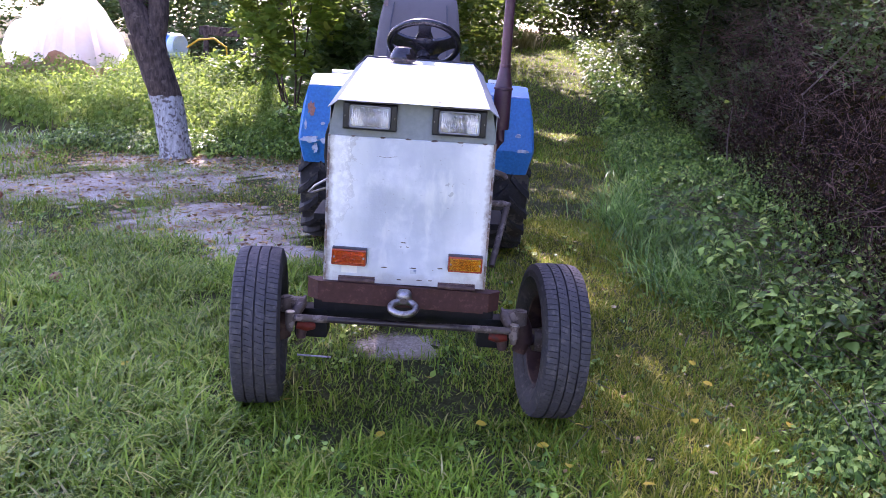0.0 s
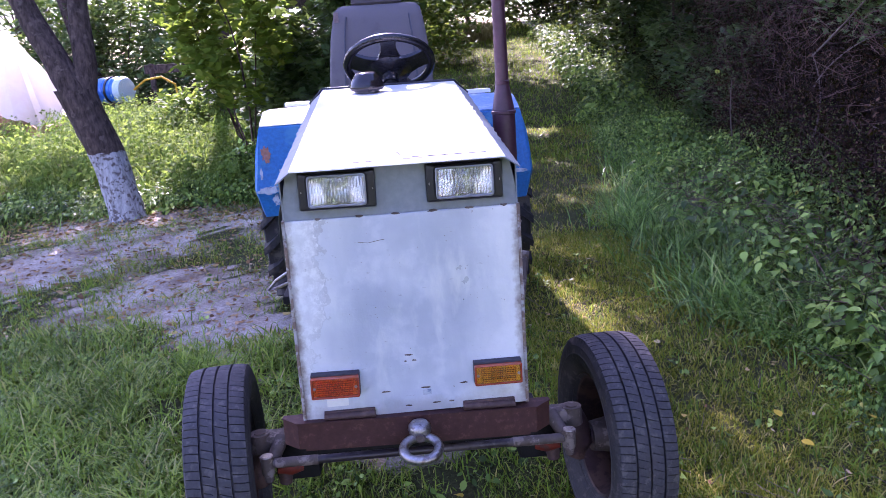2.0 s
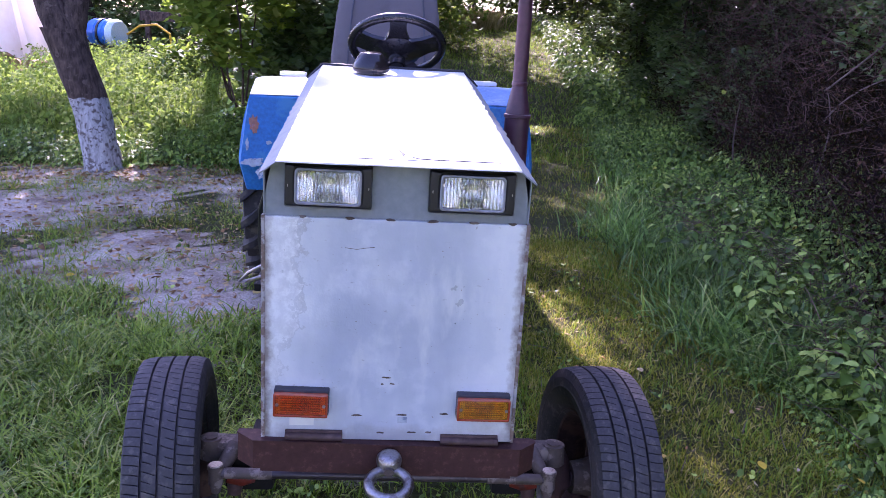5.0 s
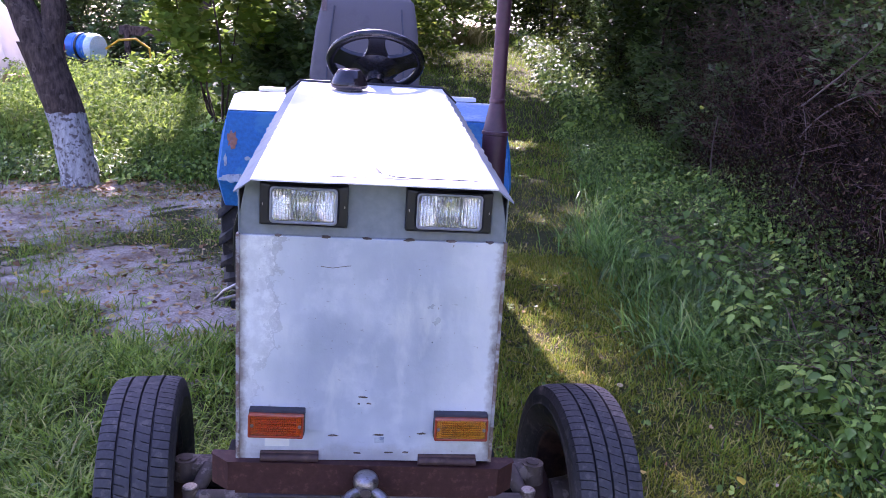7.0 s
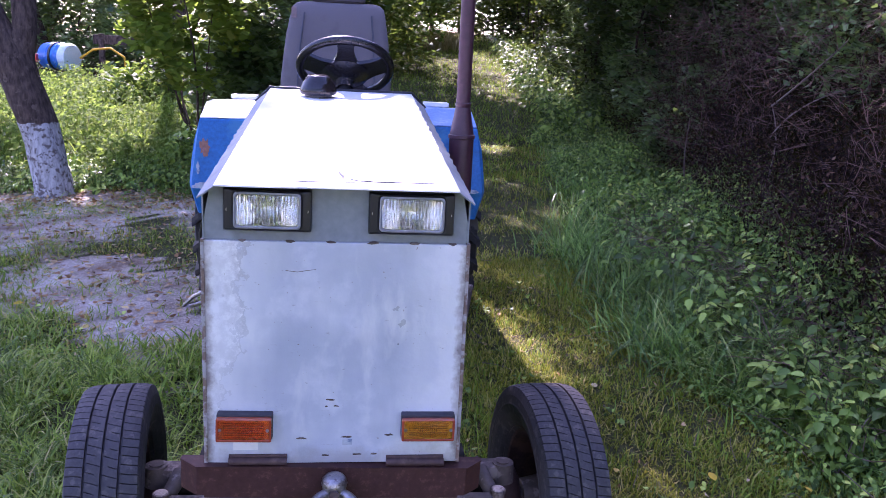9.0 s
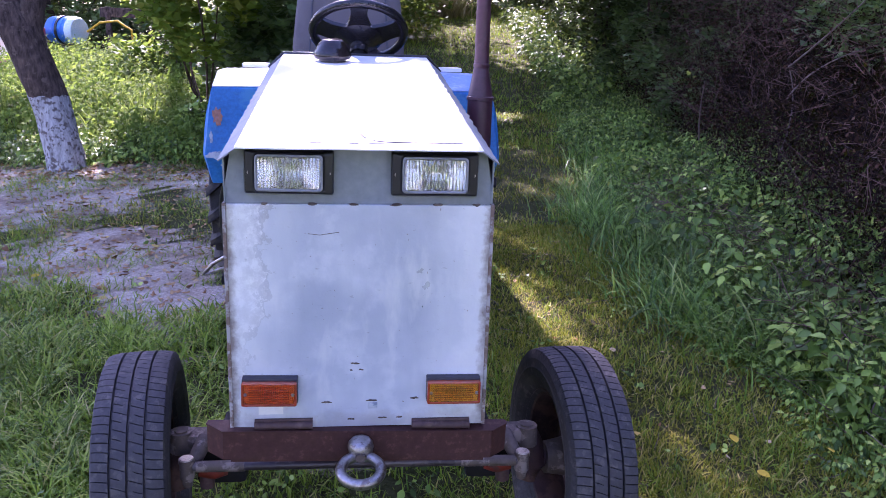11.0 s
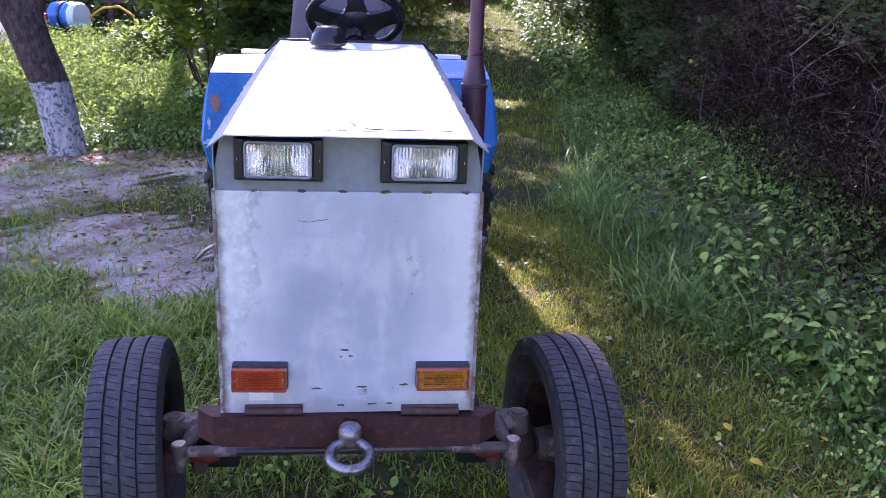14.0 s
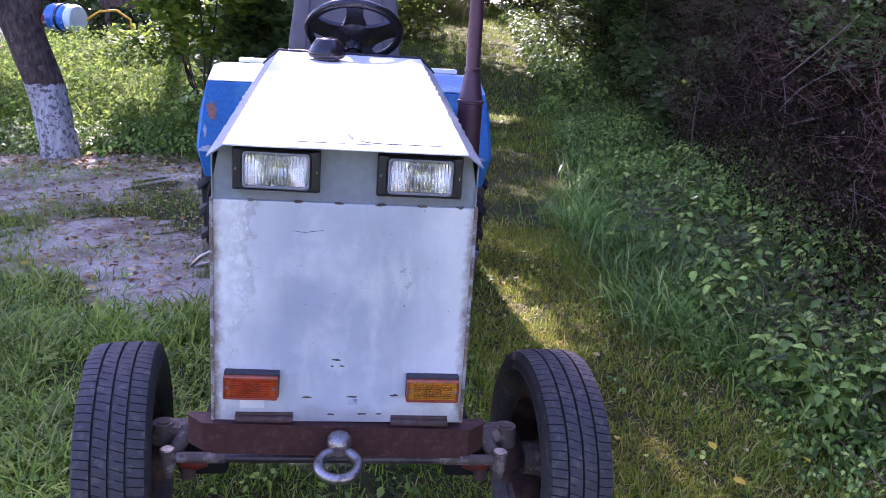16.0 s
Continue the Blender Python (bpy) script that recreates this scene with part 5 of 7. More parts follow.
lawn("path_grass", 75000, -0.6, 6.0, 6.0, 32.0, 0.04, 0.11, 0.012, M_GRASS, "trodden green grass on the path", lambda x, y: (x < path_r(y) + 0.4) * (x > -0.8 + 0.03 * y) * 0.9)
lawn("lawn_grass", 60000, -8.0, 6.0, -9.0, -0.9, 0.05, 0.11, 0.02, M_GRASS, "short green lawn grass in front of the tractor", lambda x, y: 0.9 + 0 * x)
lawn("lawn_grass", 16000, -9.0, -3.2, -1.5, 5.5, 0.05, 0.11, 0.014, M_GRASS, "short green lawn grass beside the bare earth", lambda x, y: 1 - dirt(x, y))


# tufts of long grass along the path's edge and on the bank
def tufts(name, centres, per, h, w, mat, label, spread=0.10, lean=(0.1, 1.0)):
    c = np.repeat(np.asarray(centres), per, 0)
    m = len(c)
    x, y = c[:, 0] + rng.normal(0, spread, m), c[:, 1] + rng.normal(0, spread, m)
    hh = h * rng.uniform(0.45, 1.15, m)
    v, f = scatter(ARCH_V, ARCH_F, on_ground(x, y, -0.01), turns(m, tilt=(lean[0] * 0.6, lean[1] * 0.75), roll=0.3), hh, w * rng.uniform(0.7, 1.3, m))
    return tagged(mesh_from(name, v, f, mat), label, "grass", kind="stuff")


yy = rng.uniform(1.6, 8.0, 110)
edge = np.stack([path_r(yy) + rng.uniform(0.22, 0.75, 110), yy], -1)
tufts("tall_grass", edge, 36, 0.23, 0.008, M_TALL, "long arching green grass beside the path")
big = np.array([(1.62, 3.0), (1.72, 3.35), (1.55, 3.5), (1.8, 2.75), (1.72, 2.15), (1.82, 1.85), (1.95, 3.1), (1.62, 2.6), (1.95, 1.55), (1.7, 1.45), (1.75, 3.9), (1.85, 4.4), (1.95, 4.1), (2.0, 2.3), (1.83, 1.5), (1.76, 1.28), (1.92, 1.72), (1.68, 3.15), (1.74, 3.5), (1.66, 3.7)])
tufts("tall_grass", big, 90, 0.33, 0.0062, M_TALL, "dense clump of long arching green grass", 0.12)
n = 620
bx, by = rng.uniform(-7.5, -1.0, n), rng.uniform(5.2, 13.4, n)
bank = np.stack([bx, by], -1)[by > 5.5 - 0.25 * (bx + 2.5)]
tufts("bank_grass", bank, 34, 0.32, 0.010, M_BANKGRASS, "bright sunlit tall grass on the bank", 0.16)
lt = np.stack([rng.uniform(-3.0, -0.62, 230), rng.uniform(-1.2, 1.9, 230)], -1)
tufts("lawn_tuft", lt, 40, 0.12, 0.0068, M_GRASS, "lusher tufts in the lawn", 0.06, (0.2, 1.2))
rt = np.stack([rng.uniform(0.62, 1.5, 34), rng.uniform(-1.0, 1.8, 34)], -1)
tufts("lawn_tuft", rt, 30, 0.075, 0.0048, M_TROD, "thin yellowish tufts in trodden grass", 0.06, (0.3, 1.3))


n = 620
gx_, gy_ = rng.uniform(-4.5, -0.6, n), rng.uniform(1.8, 5.2, n)
k = (lump(gx_, gy_, 2.6, 4.0) > 0.45)
tufts("sparse_grass", np.stack([gx_[k], gy_[k]], -1), 46, 0.060, 0.0042, M_GRASS, "sparse short grass breaking up the bare earth", 0.09, (0.3, 1.3))
n = 60
gx_, gy_ = rng.uniform(-5.0, -0.7, n), rng.uniform(5.0, 5.8, n)
tufts("bank_foot_grass", np.stack([gx_, gy_], -1), 50, 0.17, 0.008, M_TALL, "darker grass at the foot of the bank", 0.12, (0.2, 1.2))


# ---------------------------------------------------------------- broad-leaved weeds
def plants(name, cx, cy, h, per, size, mat, label, spread, category="weeds", tpl=(TOOTHED_V, TOOTHED_F), wide=0.72):
    """Leafy stems: leaves in whorls up each stem, larger at mid height."""
    m = len(cx)
    t = rng.random((m, per)) ** 0.8
    ang = rng.normal(-1.9, 1.25, (m, per))
    lean = rng.normal(0, 0.16, (m, 2))
    px_ = cx[:, None] + lean[:, :1] * t * h[:, None] + spread * np.cos(ang) * rng.random((m, per))
    py_ = cy[:, None] + lean[:, 1:] * t * h[:, None] + spread * np.sin(ang) * rng.random((m, per))
    pz_ = gz(cx, cy)[:, None] + (0.12 + 0.88 * t) * h[:, None]
    loc = np.stack([px_, py_, pz_], -1).reshape(-1, 3)
    s = (size * rng.uniform(0.6, 1.3, (m, per)) * (1.15 - 0.5 * t)).ravel()
    rot = turns(m * per, ang.ravel() + np.pi / 2, (1.35, 2.45), 0.5)
    lv = scatter(tpl[0], tpl[1], loc, rot, s, s * wide * 1.35)
    ob = mesh_from(name, *lv, mat)
    top = np.stack([cx + lean[:, 0] * h, cy + lean[:, 1] * h, gz(cx, cy) + h], -1)
    st = twigs(on_ground(cx, cy), top, 0.0035, 0.0015, 0.04, 2)
    mesh_from("stems", *st, M_TALL, ob)
    return tagged(ob, label, category, kind="stuff")


def in_weeds(n, y0, y1, a=0.0, b=1.0, pad=0.3):
    y = rng.uniform(y0, y1, n)
    u = a + (b - a) * rng.random(n)
    return weed_edge(y) + u * (hedge_x(y) + pad - weed_edge(y)), y, u


FOLD = (FOLD_V, FOLD_F)
TOOTHED = (TOOTHED_V, TOOTHED_F)
x, y, u = in_weeds(2300, -0.2, 3.6)
k = (lump(x, y, 2.6, 2.0) > 0.40) & (u + 0.25 * lump(x, y, 5.0, 3.0) > 0.22)
x, y, u = x[k], y[k], u[k]
plants("nettles", x, y, rng.uniform(0.10, 0.28, len(x)) * (0.45 + 0.8 * u) * np.clip(3.2 * (lump(x, y, 2.6, 2.0) - 0.28), 0.35, 1.6), 16, 0.046, M_NETTLE, "low green nettles and leafy weeds beside the hedge", 0.07, tpl=TOOTHED)
x, y, u = in_weeds(3600, 3.4, 10.5, pad=0.9)
plants("nettles", x, y, rng.uniform(0.10, 0.36, len(x)) * (0.5 + 0.8 * u), 12, 0.060, M_NETTLE, "leafy weeds creeping up against the hedge", 0.10, tpl=FOLD)
x, y, u = in_weeds(1300, -0.5, 6.0, -0.06, 0.9)
plants("creeping_weeds", x, y, rng.uniform(0.03, 0.12, len(x)), 12, 0.032, M_NETTLE, "small creeping leafy weeds among the nettles", 0.08, tpl=FOLD)
x, y, u = in_weeds(260, 0.7, 6.0, 0.0, 0.9)
tufts("tall_grass", np.stack([x, y], -1), 22, 0.27, 0.0075, M_TALL, "thin long grass growing through the weeds", 0.07, (0.1, 1.2))
x, y, u = in_weeds(520, 0.2, 4.8, 0.66, 0.93)
plants("tall_weeds", x, y, rng.uniform(0.14, 0.54, len(x)) * (0.5 + 0.9 * (u - 0.4)), 26, 0.055, M_NETTLE, "upright leafy nettles standing against the hedge", 0.10, tpl=FOLD)
# larger single plants with big pale leaves
cx = np.array([1.93, 2.02, 1.86, 2.35, 2.5, 2.25])
cy = np.array([2.55, 2.75, 2.85, 3.6, 3.2, 5.2])
plants("broad_weed", cx, cy, np.full(6, 0.36), 24, 0.085, M_NETTLE, "broad pale-green leafy weed", 0.17)
y = rng.uniform(9.0, 22.0, 1200)
x = path_r(y) + 0.3 + rng.random(1200) * 2.2
plants("nettles", x, y, rng.uniform(0.2, 0.6, 1200), 14, 0.12, M_NETTLE, "leafy weeds along the far side of the path", 0.15, tpl=FOLD)
# the bank
n = 1500
x, y = rng.uniform(-7.5, -0.9, n), rng.uniform(5.1, 13.4, n)
k = y > 5.35 - 0.25 * (x + 2.5) + 0.35 * (rng.random(n) - 0.5)
x, y = x[k], y[k]
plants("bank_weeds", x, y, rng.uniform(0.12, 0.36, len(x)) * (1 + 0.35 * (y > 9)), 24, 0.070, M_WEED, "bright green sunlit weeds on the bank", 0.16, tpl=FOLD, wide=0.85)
y = rng.uniform(5.0, 5.75, 520)
x = rng.uniform(-3.6, -0.8, 520)
plants("bank_edge_weeds", x, y, rng.uniform(0.06, 0.20, 520), 12, 0.055, M_NETTLE, "low dark weeds at the foot of the bank", 0.10, tpl=FOLD)
# small round-leaved weeds lying in the lawn
n = 1100
x, y = rng.uniform(-3.4, 1.4, n), rng.uniform(-1.4, 3.0, n)
k = (dirt(x, y) < 0.3) & ((x < 0.6) | (rng.random(n) < 0.4)) & ~((np.abs(x) < 0.62) & (y > -0.1) & (y < 0.4))
plants("lawn_weeds", x[k], y[k], rng.uniform(0.03, 0.07, k.sum()), 6, 0.036, M_NETTLE, "flat round-leaved weeds in the lawn", 0.05, tpl=(OVATE_V, OVATE_F))


# ---------------------------------------------------------------- leaf litter
n = 4400
x, y = rng.uniform(-3.8, 0.2, n), rng.uniform(1.6, 5.6, n)
k = np.clip(dirt(x, y) + 0.30 * (y > 3.0) + 0.12 + 0.5 * (y > 4.5), 0, 1) > rng.random(n)
x, y = x[k], y[k]
v, f = scatter(CURL_V, CURL_F, on_ground(x, y, 0.010), turns(len(x), tilt=(1.35, 1.80), roll=0.5), rng.uniform(0.018, 0.058, len(x)), rng.uniform(0.016, 0.042, len(x)))
tagged(mesh_from("leaf_litter", v, f, M_LITTER), "dry brown leaves scattered on bare earth", "leaves", kind="stuff")
n = 1100
x, y = rng.uniform(-3.8, -0.8, n), rng.uniform(4.5, 5.55, n)
v, f = scatter(CURL_V, CURL_F, on_ground(x, y, 0.014), turns(n, tilt=(1.2, 1.9), roll=0.6), rng.uniform(0.02, 0.06, n), rng.uniform(0.018, 0.045, n))
tagged(mesh_from("leaf_litter", v, f, M_LITTER), "drift of dry brown leaves at the foot of the bank", "leaves", kind="stuff")
n = 260
x, y = rng.uniform(0.4, 2.4, n), rng.uniform(-1.2, 3.0, n)
v, f = scatter(CURL_V, CURL_F, on_ground(x, y, 0.018), turns(n, tilt=(1.3, 1.8), roll=0.4), rng.uniform(0.015, 0.04, n), rng.uniform(0.012, 0.03, n))
tagged(mesh_from("leaf_litter", v, f, M_LITTER), "dry leaves scattered in the trodden grass", "leaves", kind="stuff")
s = on_ground(rng.uniform(0.6, 2.6, 260), rng.uniform(-1.2, 4.0, 260), 0.03)
e = s + np.stack([rng.normal(0, 0.07, 260), rng.normal(0, 0.07, 260), rng.uniform(-0.01, 0.05, 260)], -1)
tagged(mesh_from("dry_stalks", *twigs(s, e, 0.0018, 0.0010, 0.1, 3), M_PALECANE), "dry pale stalks lying in the grass", "twigs", kind="stuff")


y = rng.uniform(-0.6, 4.0, 90)
x = hedge_x(y) - rng.uniform(-0.1, 0.45, 90)
s = on_ground(x, y, 0.02)
e = s + np.stack([rng.normal(0, 0.18, 90), rng.normal(0, 0.22, 90), rng.uniform(0.0, 0.28, 90)], -1)
tagged(mesh_from("dry_sticks", *twigs(s, e, 0.0032, 0.0016, 0.10, 4), M_PALECANE), "dry broken sticks at the foot of the hedge", "twigs", kind="stuff")


def fallen_leaf():
    bm = bmesh.new()
    pts = [(0, 0), (0.25, 0.2), (0.34, 0.45), (0.25, 0.75), (0, 1.0), (-0.25, 0.75), (-0.34, 0.45), (-0.25, 0.2)]
    mid = [bm.verts.new((0, t, 0.06 * math.sin(3 * t))) for t in (0.25, 0.55)]
    ring = [bm.verts.new((a, b - 0.5 + 0.5, 0.10 * abs(a) * 3 + 0.05 * (b - 0.4) ** 2)) for a, b in pts]
    for i in range(8):
        j = (i + 1) % 8
        m0 = mid[0] if pts[i][1] + pts[j][1] < 0.9 else mid[1]
        bm.faces.new((m0, ring[i], ring[j]))
    bm.faces.new((mid[0], ring[2], mid[1]))
    bm.faces.new((mid[0], mid[1], ring[6]))
    bmesh.ops.triangulate(bm, faces=bm.faces[:])
    return bm


first = None
spots = [(-0.39, 0.10), (-0.04, -0.11), (0.57, -0.26), (1.11, 0.12), (1.28, 0.49), (1.17, -0.08), (0.68, 0.01), (0.48, -0.15), (1.49, 0.14), (-1.10, 0.33), (0.83, -0.36), (1.30, 0.66), (0.95, -0.5), (1.6, 0.62), (1.85, 0.9), (0.1, 0.35), (0.28, -0.02), (-1.6, 2.35), (-0.9, 2.5), (-2.0, 3.5)]
for i, (x, y) in enumerate(spots):
    m = pose(x, deep(y), float(gz(x, y)) + 0.035, random.uniform(-18, 18), random.uniform(-18, 18), random.uniform(0, 360))
    if first is None:
        first = part("fallen_leaf", fallen_leaf(), M_YELLOW, None, "yellow fallen leaf lying in the grass")
        tagged(first, category="leaf", group="fallen yellow leaves")
        sc = 0.046
        first.data.transform(Matrix.Scale(sc, 4))
        first.matrix_basis = m
    else:
        copy_thing(first, m)

M_APPLE = worn("apple_skin", (0.26, 0.08, 0.05), (0.30, 0.20, 0.08), 0.5, 0.5, big=9)
apple = None
for x, y in ((-1.80, 1.32), (-3.0, 3.01)):
    m = pose(x, deep(y), float(gz(x, y)) + 0.012, 20, 10, 40 * x)
    if apple is None:
        apple = part("apple", lathe([(0.0, 0.006), (0.012, 0.001), (0.026, 0.008), (0.034, 0.026), (0.034, 0.036), (0.026, 0.054), (0.012, 0.060), (0.0, 0.054)], 18), M_APPLE, None, "small reddish windfall apple lying in the grass", smooth=True)
        tagged(apple, category="apple", group="windfall apples")
        part("stem", tube((0, 0, 0.053), (0.004, 0, 0.072), 0.0015, seg=6), M_CANE, apple)
        apple.matrix_basis = m
    else:
        copy_thing(apple, m)


# ---------------------------------------------------------------- shrubs and trees
rng = np.random.default_rng(21)
HOLES = [(0.82, 2.45, 0.11), (0.95, 2.22, 0.09), (0.80, 2.05, 0.13), (0.98, 1.88, 0.10), (0.84, 1.70, 0.12), (1.00, 1.52, 0.08), (0.92, 1.35, 0.06), (1.11, 0.72, 0.06), (0.90, 0.30, 0.06), (1.20, 0.50, 0.04), (1.30, 2.9, 0.08), (1.9, 4.6, 0.2), (-1.9, 0.6, 0.10), (2.0, 8.0, 0.3)]
HOLES += [(1.05, -0.1, 0.06), (0.75, -0.3, 0.06), (1.25, 1.1, 0.05)]
# over the hood, the fenders and the maple, given where the light lands
for x, y, z, r in ((-0.05, -0.08, 1.15, 0.20), (0.05, -0.08, 1.15, 0.20), (-0.07, 0.2, 1.18, 0.19), (0.07, 0.2, 1.18, 0.19), (0, 0.5, 1.20, 0.25), (0, 0.8, 1.22, 0.25), (0, 1.1, 1.25, 0.25), (-0.5, 2.15, 1.1, 0.15), (-0.5, 2.4, 1.1, 0.15), (-0.5, 2.7, 1.1, 0.15), (-1.7, 6.7, 1.5, 0.6), (-1.2, 7.4, 1.5, 0.6), (-2.2, 6.8, 1.8, 0.40), (-1.7, 6.6, 0.9, 0.40), (-1.5, 6.8, 2.0, 0.5), (-2.3, 6.3, 1.1, 0.4), (-1.2, 6.4, 1.0, 0.35), (-1.0, 7.5, 1.2, 0.4)):
    HOLES.append((x - SUN_PLAN.x / SUN_PLAN.z * z, y - SUN_PLAN.y / SUN_PLAN.z * z, r))
# small ones everywhere between the leaves
gaps = random.Random(5)
HOLES += [(gaps.uniform(0.5, 2.6), gaps.uniform(-1.2, 4.5), gaps.uniform(0.03, 0.07)) for _ in range(26)]
HOLES += [(0.55 + 0.2 * y + gaps.uniform(0.0, 1.0), y, gaps.uniform(0.04, 0.09)) for y in [gaps.uniform(2.6, 9.0) for _ in range(22)]]
HOLES += [(gaps.uniform(-4.6, -1.2), gaps.uniform(5.9, 9.8), gaps.uniform(0.14, 0.36)) for _ in range(26)]
HOLES_NEAR = list(HOLES)
# wide openings in the far tall crowns, over the trodden grass and the bare earth
WIDE = [(1.1, -0.2, 0.2), (1.1, 0.5, 0.18), (1.05, 1.0, 0.15), (0.85, 1.8, 0.35), (1.0, 3.2, 0.25), (1.3, 4.4, 0.3), (1.6, 5.8, 0.3), (-2.2, 0.4, 0.5), (-1.6, -0.6, 0.5)]
HOLES += [(gaps.uniform(-3.2, -0.7), gaps.uniform(-1.4, 1.7), gaps.uniform(0.025, 0.06)) for _ in range(40)]


def crown(blobs, n, size, tpl, mat, name, parent=None, tilt=(0.9, 2.2), wide=0.9, shell=0.5, gaps_in=None):
    """Leaves spread through rounded masses, thicker towards their outsides."""
    b = np.asarray(blobs, float)
    pick = rng.choice(len(b), n, p=b[:, 3] ** 2 / (b[:, 3] ** 2).sum())
    d = rng.normal(size=(n, 3))
    d /= np.linalg.norm(d, axis=1)[:, None]
    r = b[pick, 3] * (shell + (1 - shell) * rng.random(n) ** 0.6) * (0.8 + 0.35 * lump(d[:, 0] * 3, d[:, 1] * 3 + d[:, 2] * 2, 1.5))
    loc = b[pick, :3] + d * r[:, None] * np.array([1, 1, 0.85])
    ok = loc[:, 2] > gz(loc[:, 0], loc[:, 1]) + 0.03
    if loc[:, 2].mean() > 3.0:
        # holes in the high crowns, through which the sun reaches the ground
        sun_dir = np.array(SUN_PLAN.normalized())
        for hx, hy, hr in HOLES if gaps_in is None else gaps_in:
            q = loc - np.array([hx, hy, 0.0])
            ok &= np.linalg.norm(q - (q @ sun_dir)[:, None] * sun_dir, axis=1) > hr
    loc = loc[ok]
    m = len(loc)
    s = size * rng.uniform(0.55, 1.25, m)
    v, f = scatter(tpl[0], tpl[1], loc, turns(m, tilt=tilt, roll=0.5), s, s * wide)
    return mesh_from(name, v, f, mat, parent)


LEAF = (LEAF_V, LEAF_F)
LOBED = (LOBED_V, LOBED_F)


def random_blobs(n, x0, x1, y0, y1, z0, z1, r0, r1, ground=True):
    x, y = rng.uniform(x0, x1, n), rng.uniform(y0, y1, n)
    z = rng.uniform(z0, z1, n) + (gz(x, y) if ground else 0)
    return np.stack([x, y, z, rng.uniform(r0, r1, n)], -1)


def limbs(name, base, tips, r0, r1, parent, seg=5):
    """Limbs from one base to many tips, each a part of its own."""
    for tip in np.asarray(tips, float):
        mesh_from(name, *twigs(np.asarray([base], float), tip[None], r0, r1, 0.07, seg), M_BARK, parent)


# the leaning whitewashed tree
def apple_tree():
    tree = tagged(new("tree"), "leaning fruit tree with a whitewashed trunk base", "tree")
    bx, by = -2.30, 4.93
    bz = float(gz(bx, by)) - 0.08
    def trunk_piece(name, pts, mat, label):
        bm = bmesh.new()
        prev = None
        seg = 22
        sub = []
        for a, b in zip(pts, pts[1:]):
            for q in range(6):
                t = q / 6
                sub.append([a[i] * (1 - t) + b[i] * t for i in range(4)])
        sub.append(list(pts[-1]))
        for px_, py_, pz_, r in sub:
            ring = []
            for i in range(seg):
                a = 2 * math.pi * i / seg
                k = 1 + 0.16 * noise.noise(Vector((math.cos(a) * 1.6, math.sin(a) * 1.6, pz_ * 3.0))) + 0.07 * noise.noise(Vector((math.cos(a) * 6, math.sin(a) * 6, pz_ * 9)))
                rag = 0.05 * noise.noise(Vector((math.cos(a) * 3.1, math.sin(a) * 3.1, 7.0))) + 0.025 * noise.noise(Vector((math.cos(a) * 11, math.sin(a) * 11, 2.0))) if (mat is M_LIME and pz_ > bz + 0.5) else 0.0
                ring.append(bm.verts.new((px_ + r * k * math.cos(a), deep(py_) + r * k * math.sin(a), pz_ + rag)))
            if prev:
                for i in range(seg):
                    j = (i + 1) % seg
                    bm.faces.new((prev[i], prev[j], ring[j], ring[i]))
            prev = ring
        return part(name, bm, mat, tree, label, smooth=True)
    trunk_piece("whitewashed_base", [(bx - 0.01, by, bz, 0.168), (bx - 0.025, by, bz + 0.12, 0.150), (bx - 0.135, by, bz + 0.67, 0.143)], M_LIME, "whitewashed trunk base, chalky and flaking")
    trunk_piece("trunk", [(bx - 0.085, by, bz + 0.42, 0.128), (bx - 0.14, by, bz + 0.68, 0.140), (bx - 0.245, by, bz + 1.0, 0.150), (bx - 0.315, by, bz + 1.2, 0.165)], M_BARK, "rough dark bark")
    trunk_piece("limb", [(bx - 0.28, by, bz + 1.10, 0.135), (bx - 0.40, by, bz + 1.40, 0.118), (bx - 0.60, by + 0.05, bz + 1.85, 0.105), (bx - 1.0, by + 0.1, bz + 2.9, 0.08), (bx - 1.4, by, bz + 4.0, 0.05)], M_BARK, "")
    trunk_piece("limb", [(bx - 0.26, by + 0.02, bz + 1.12, 0.11), (bx - 0.20, by + 0.03, bz + 1.40, 0.095), (bx - 0.19, by + 0.05, bz + 1.9, 0.085), (bx + 0.1, by + 0.1, bz + 3.0, 0.06), (bx + 0.3, by, bz + 4.1, 0.04)], M_BARK, "")
    blobs = random_blobs(46, -2.3, 2.1, 3.6, 9.2, 3.3, 5.2, 0.55, 0.95, False)
    blobs[:, 0] += -3.0 - 0.45 * (blobs[:, 1] - 5.4)
    blobs = np.concatenate([blobs, random_blobs(22, -6.6, -2.6, 7.0, 9.2, 3.7, 4.6, 0.6, 0.85, False)])
    tips = blobs[:, :3]
    limbs("branch", (bx - 0.7, by, bz + 2.6), tips, 0.035, 0.008, tree)
    crown(blobs, 10000, 0.105, LEAF, M_BUSH, "crown", tree, wide=0.95)
    return tree


apple_tree()


def shrub(label, base, blobs, n, size, tpl, mat, stems=14, wide=0.9):
    s = tagged(new("shrub"), label, "shrub")
    limbs("stem", base, np.asarray(blobs)[rng.integers(0, len(blobs), stems), :3], 0.016, 0.005, s)
    crown(blobs, n, size, tpl, mat, "foliage", s, wide=wide, shell=0.3)
    return s


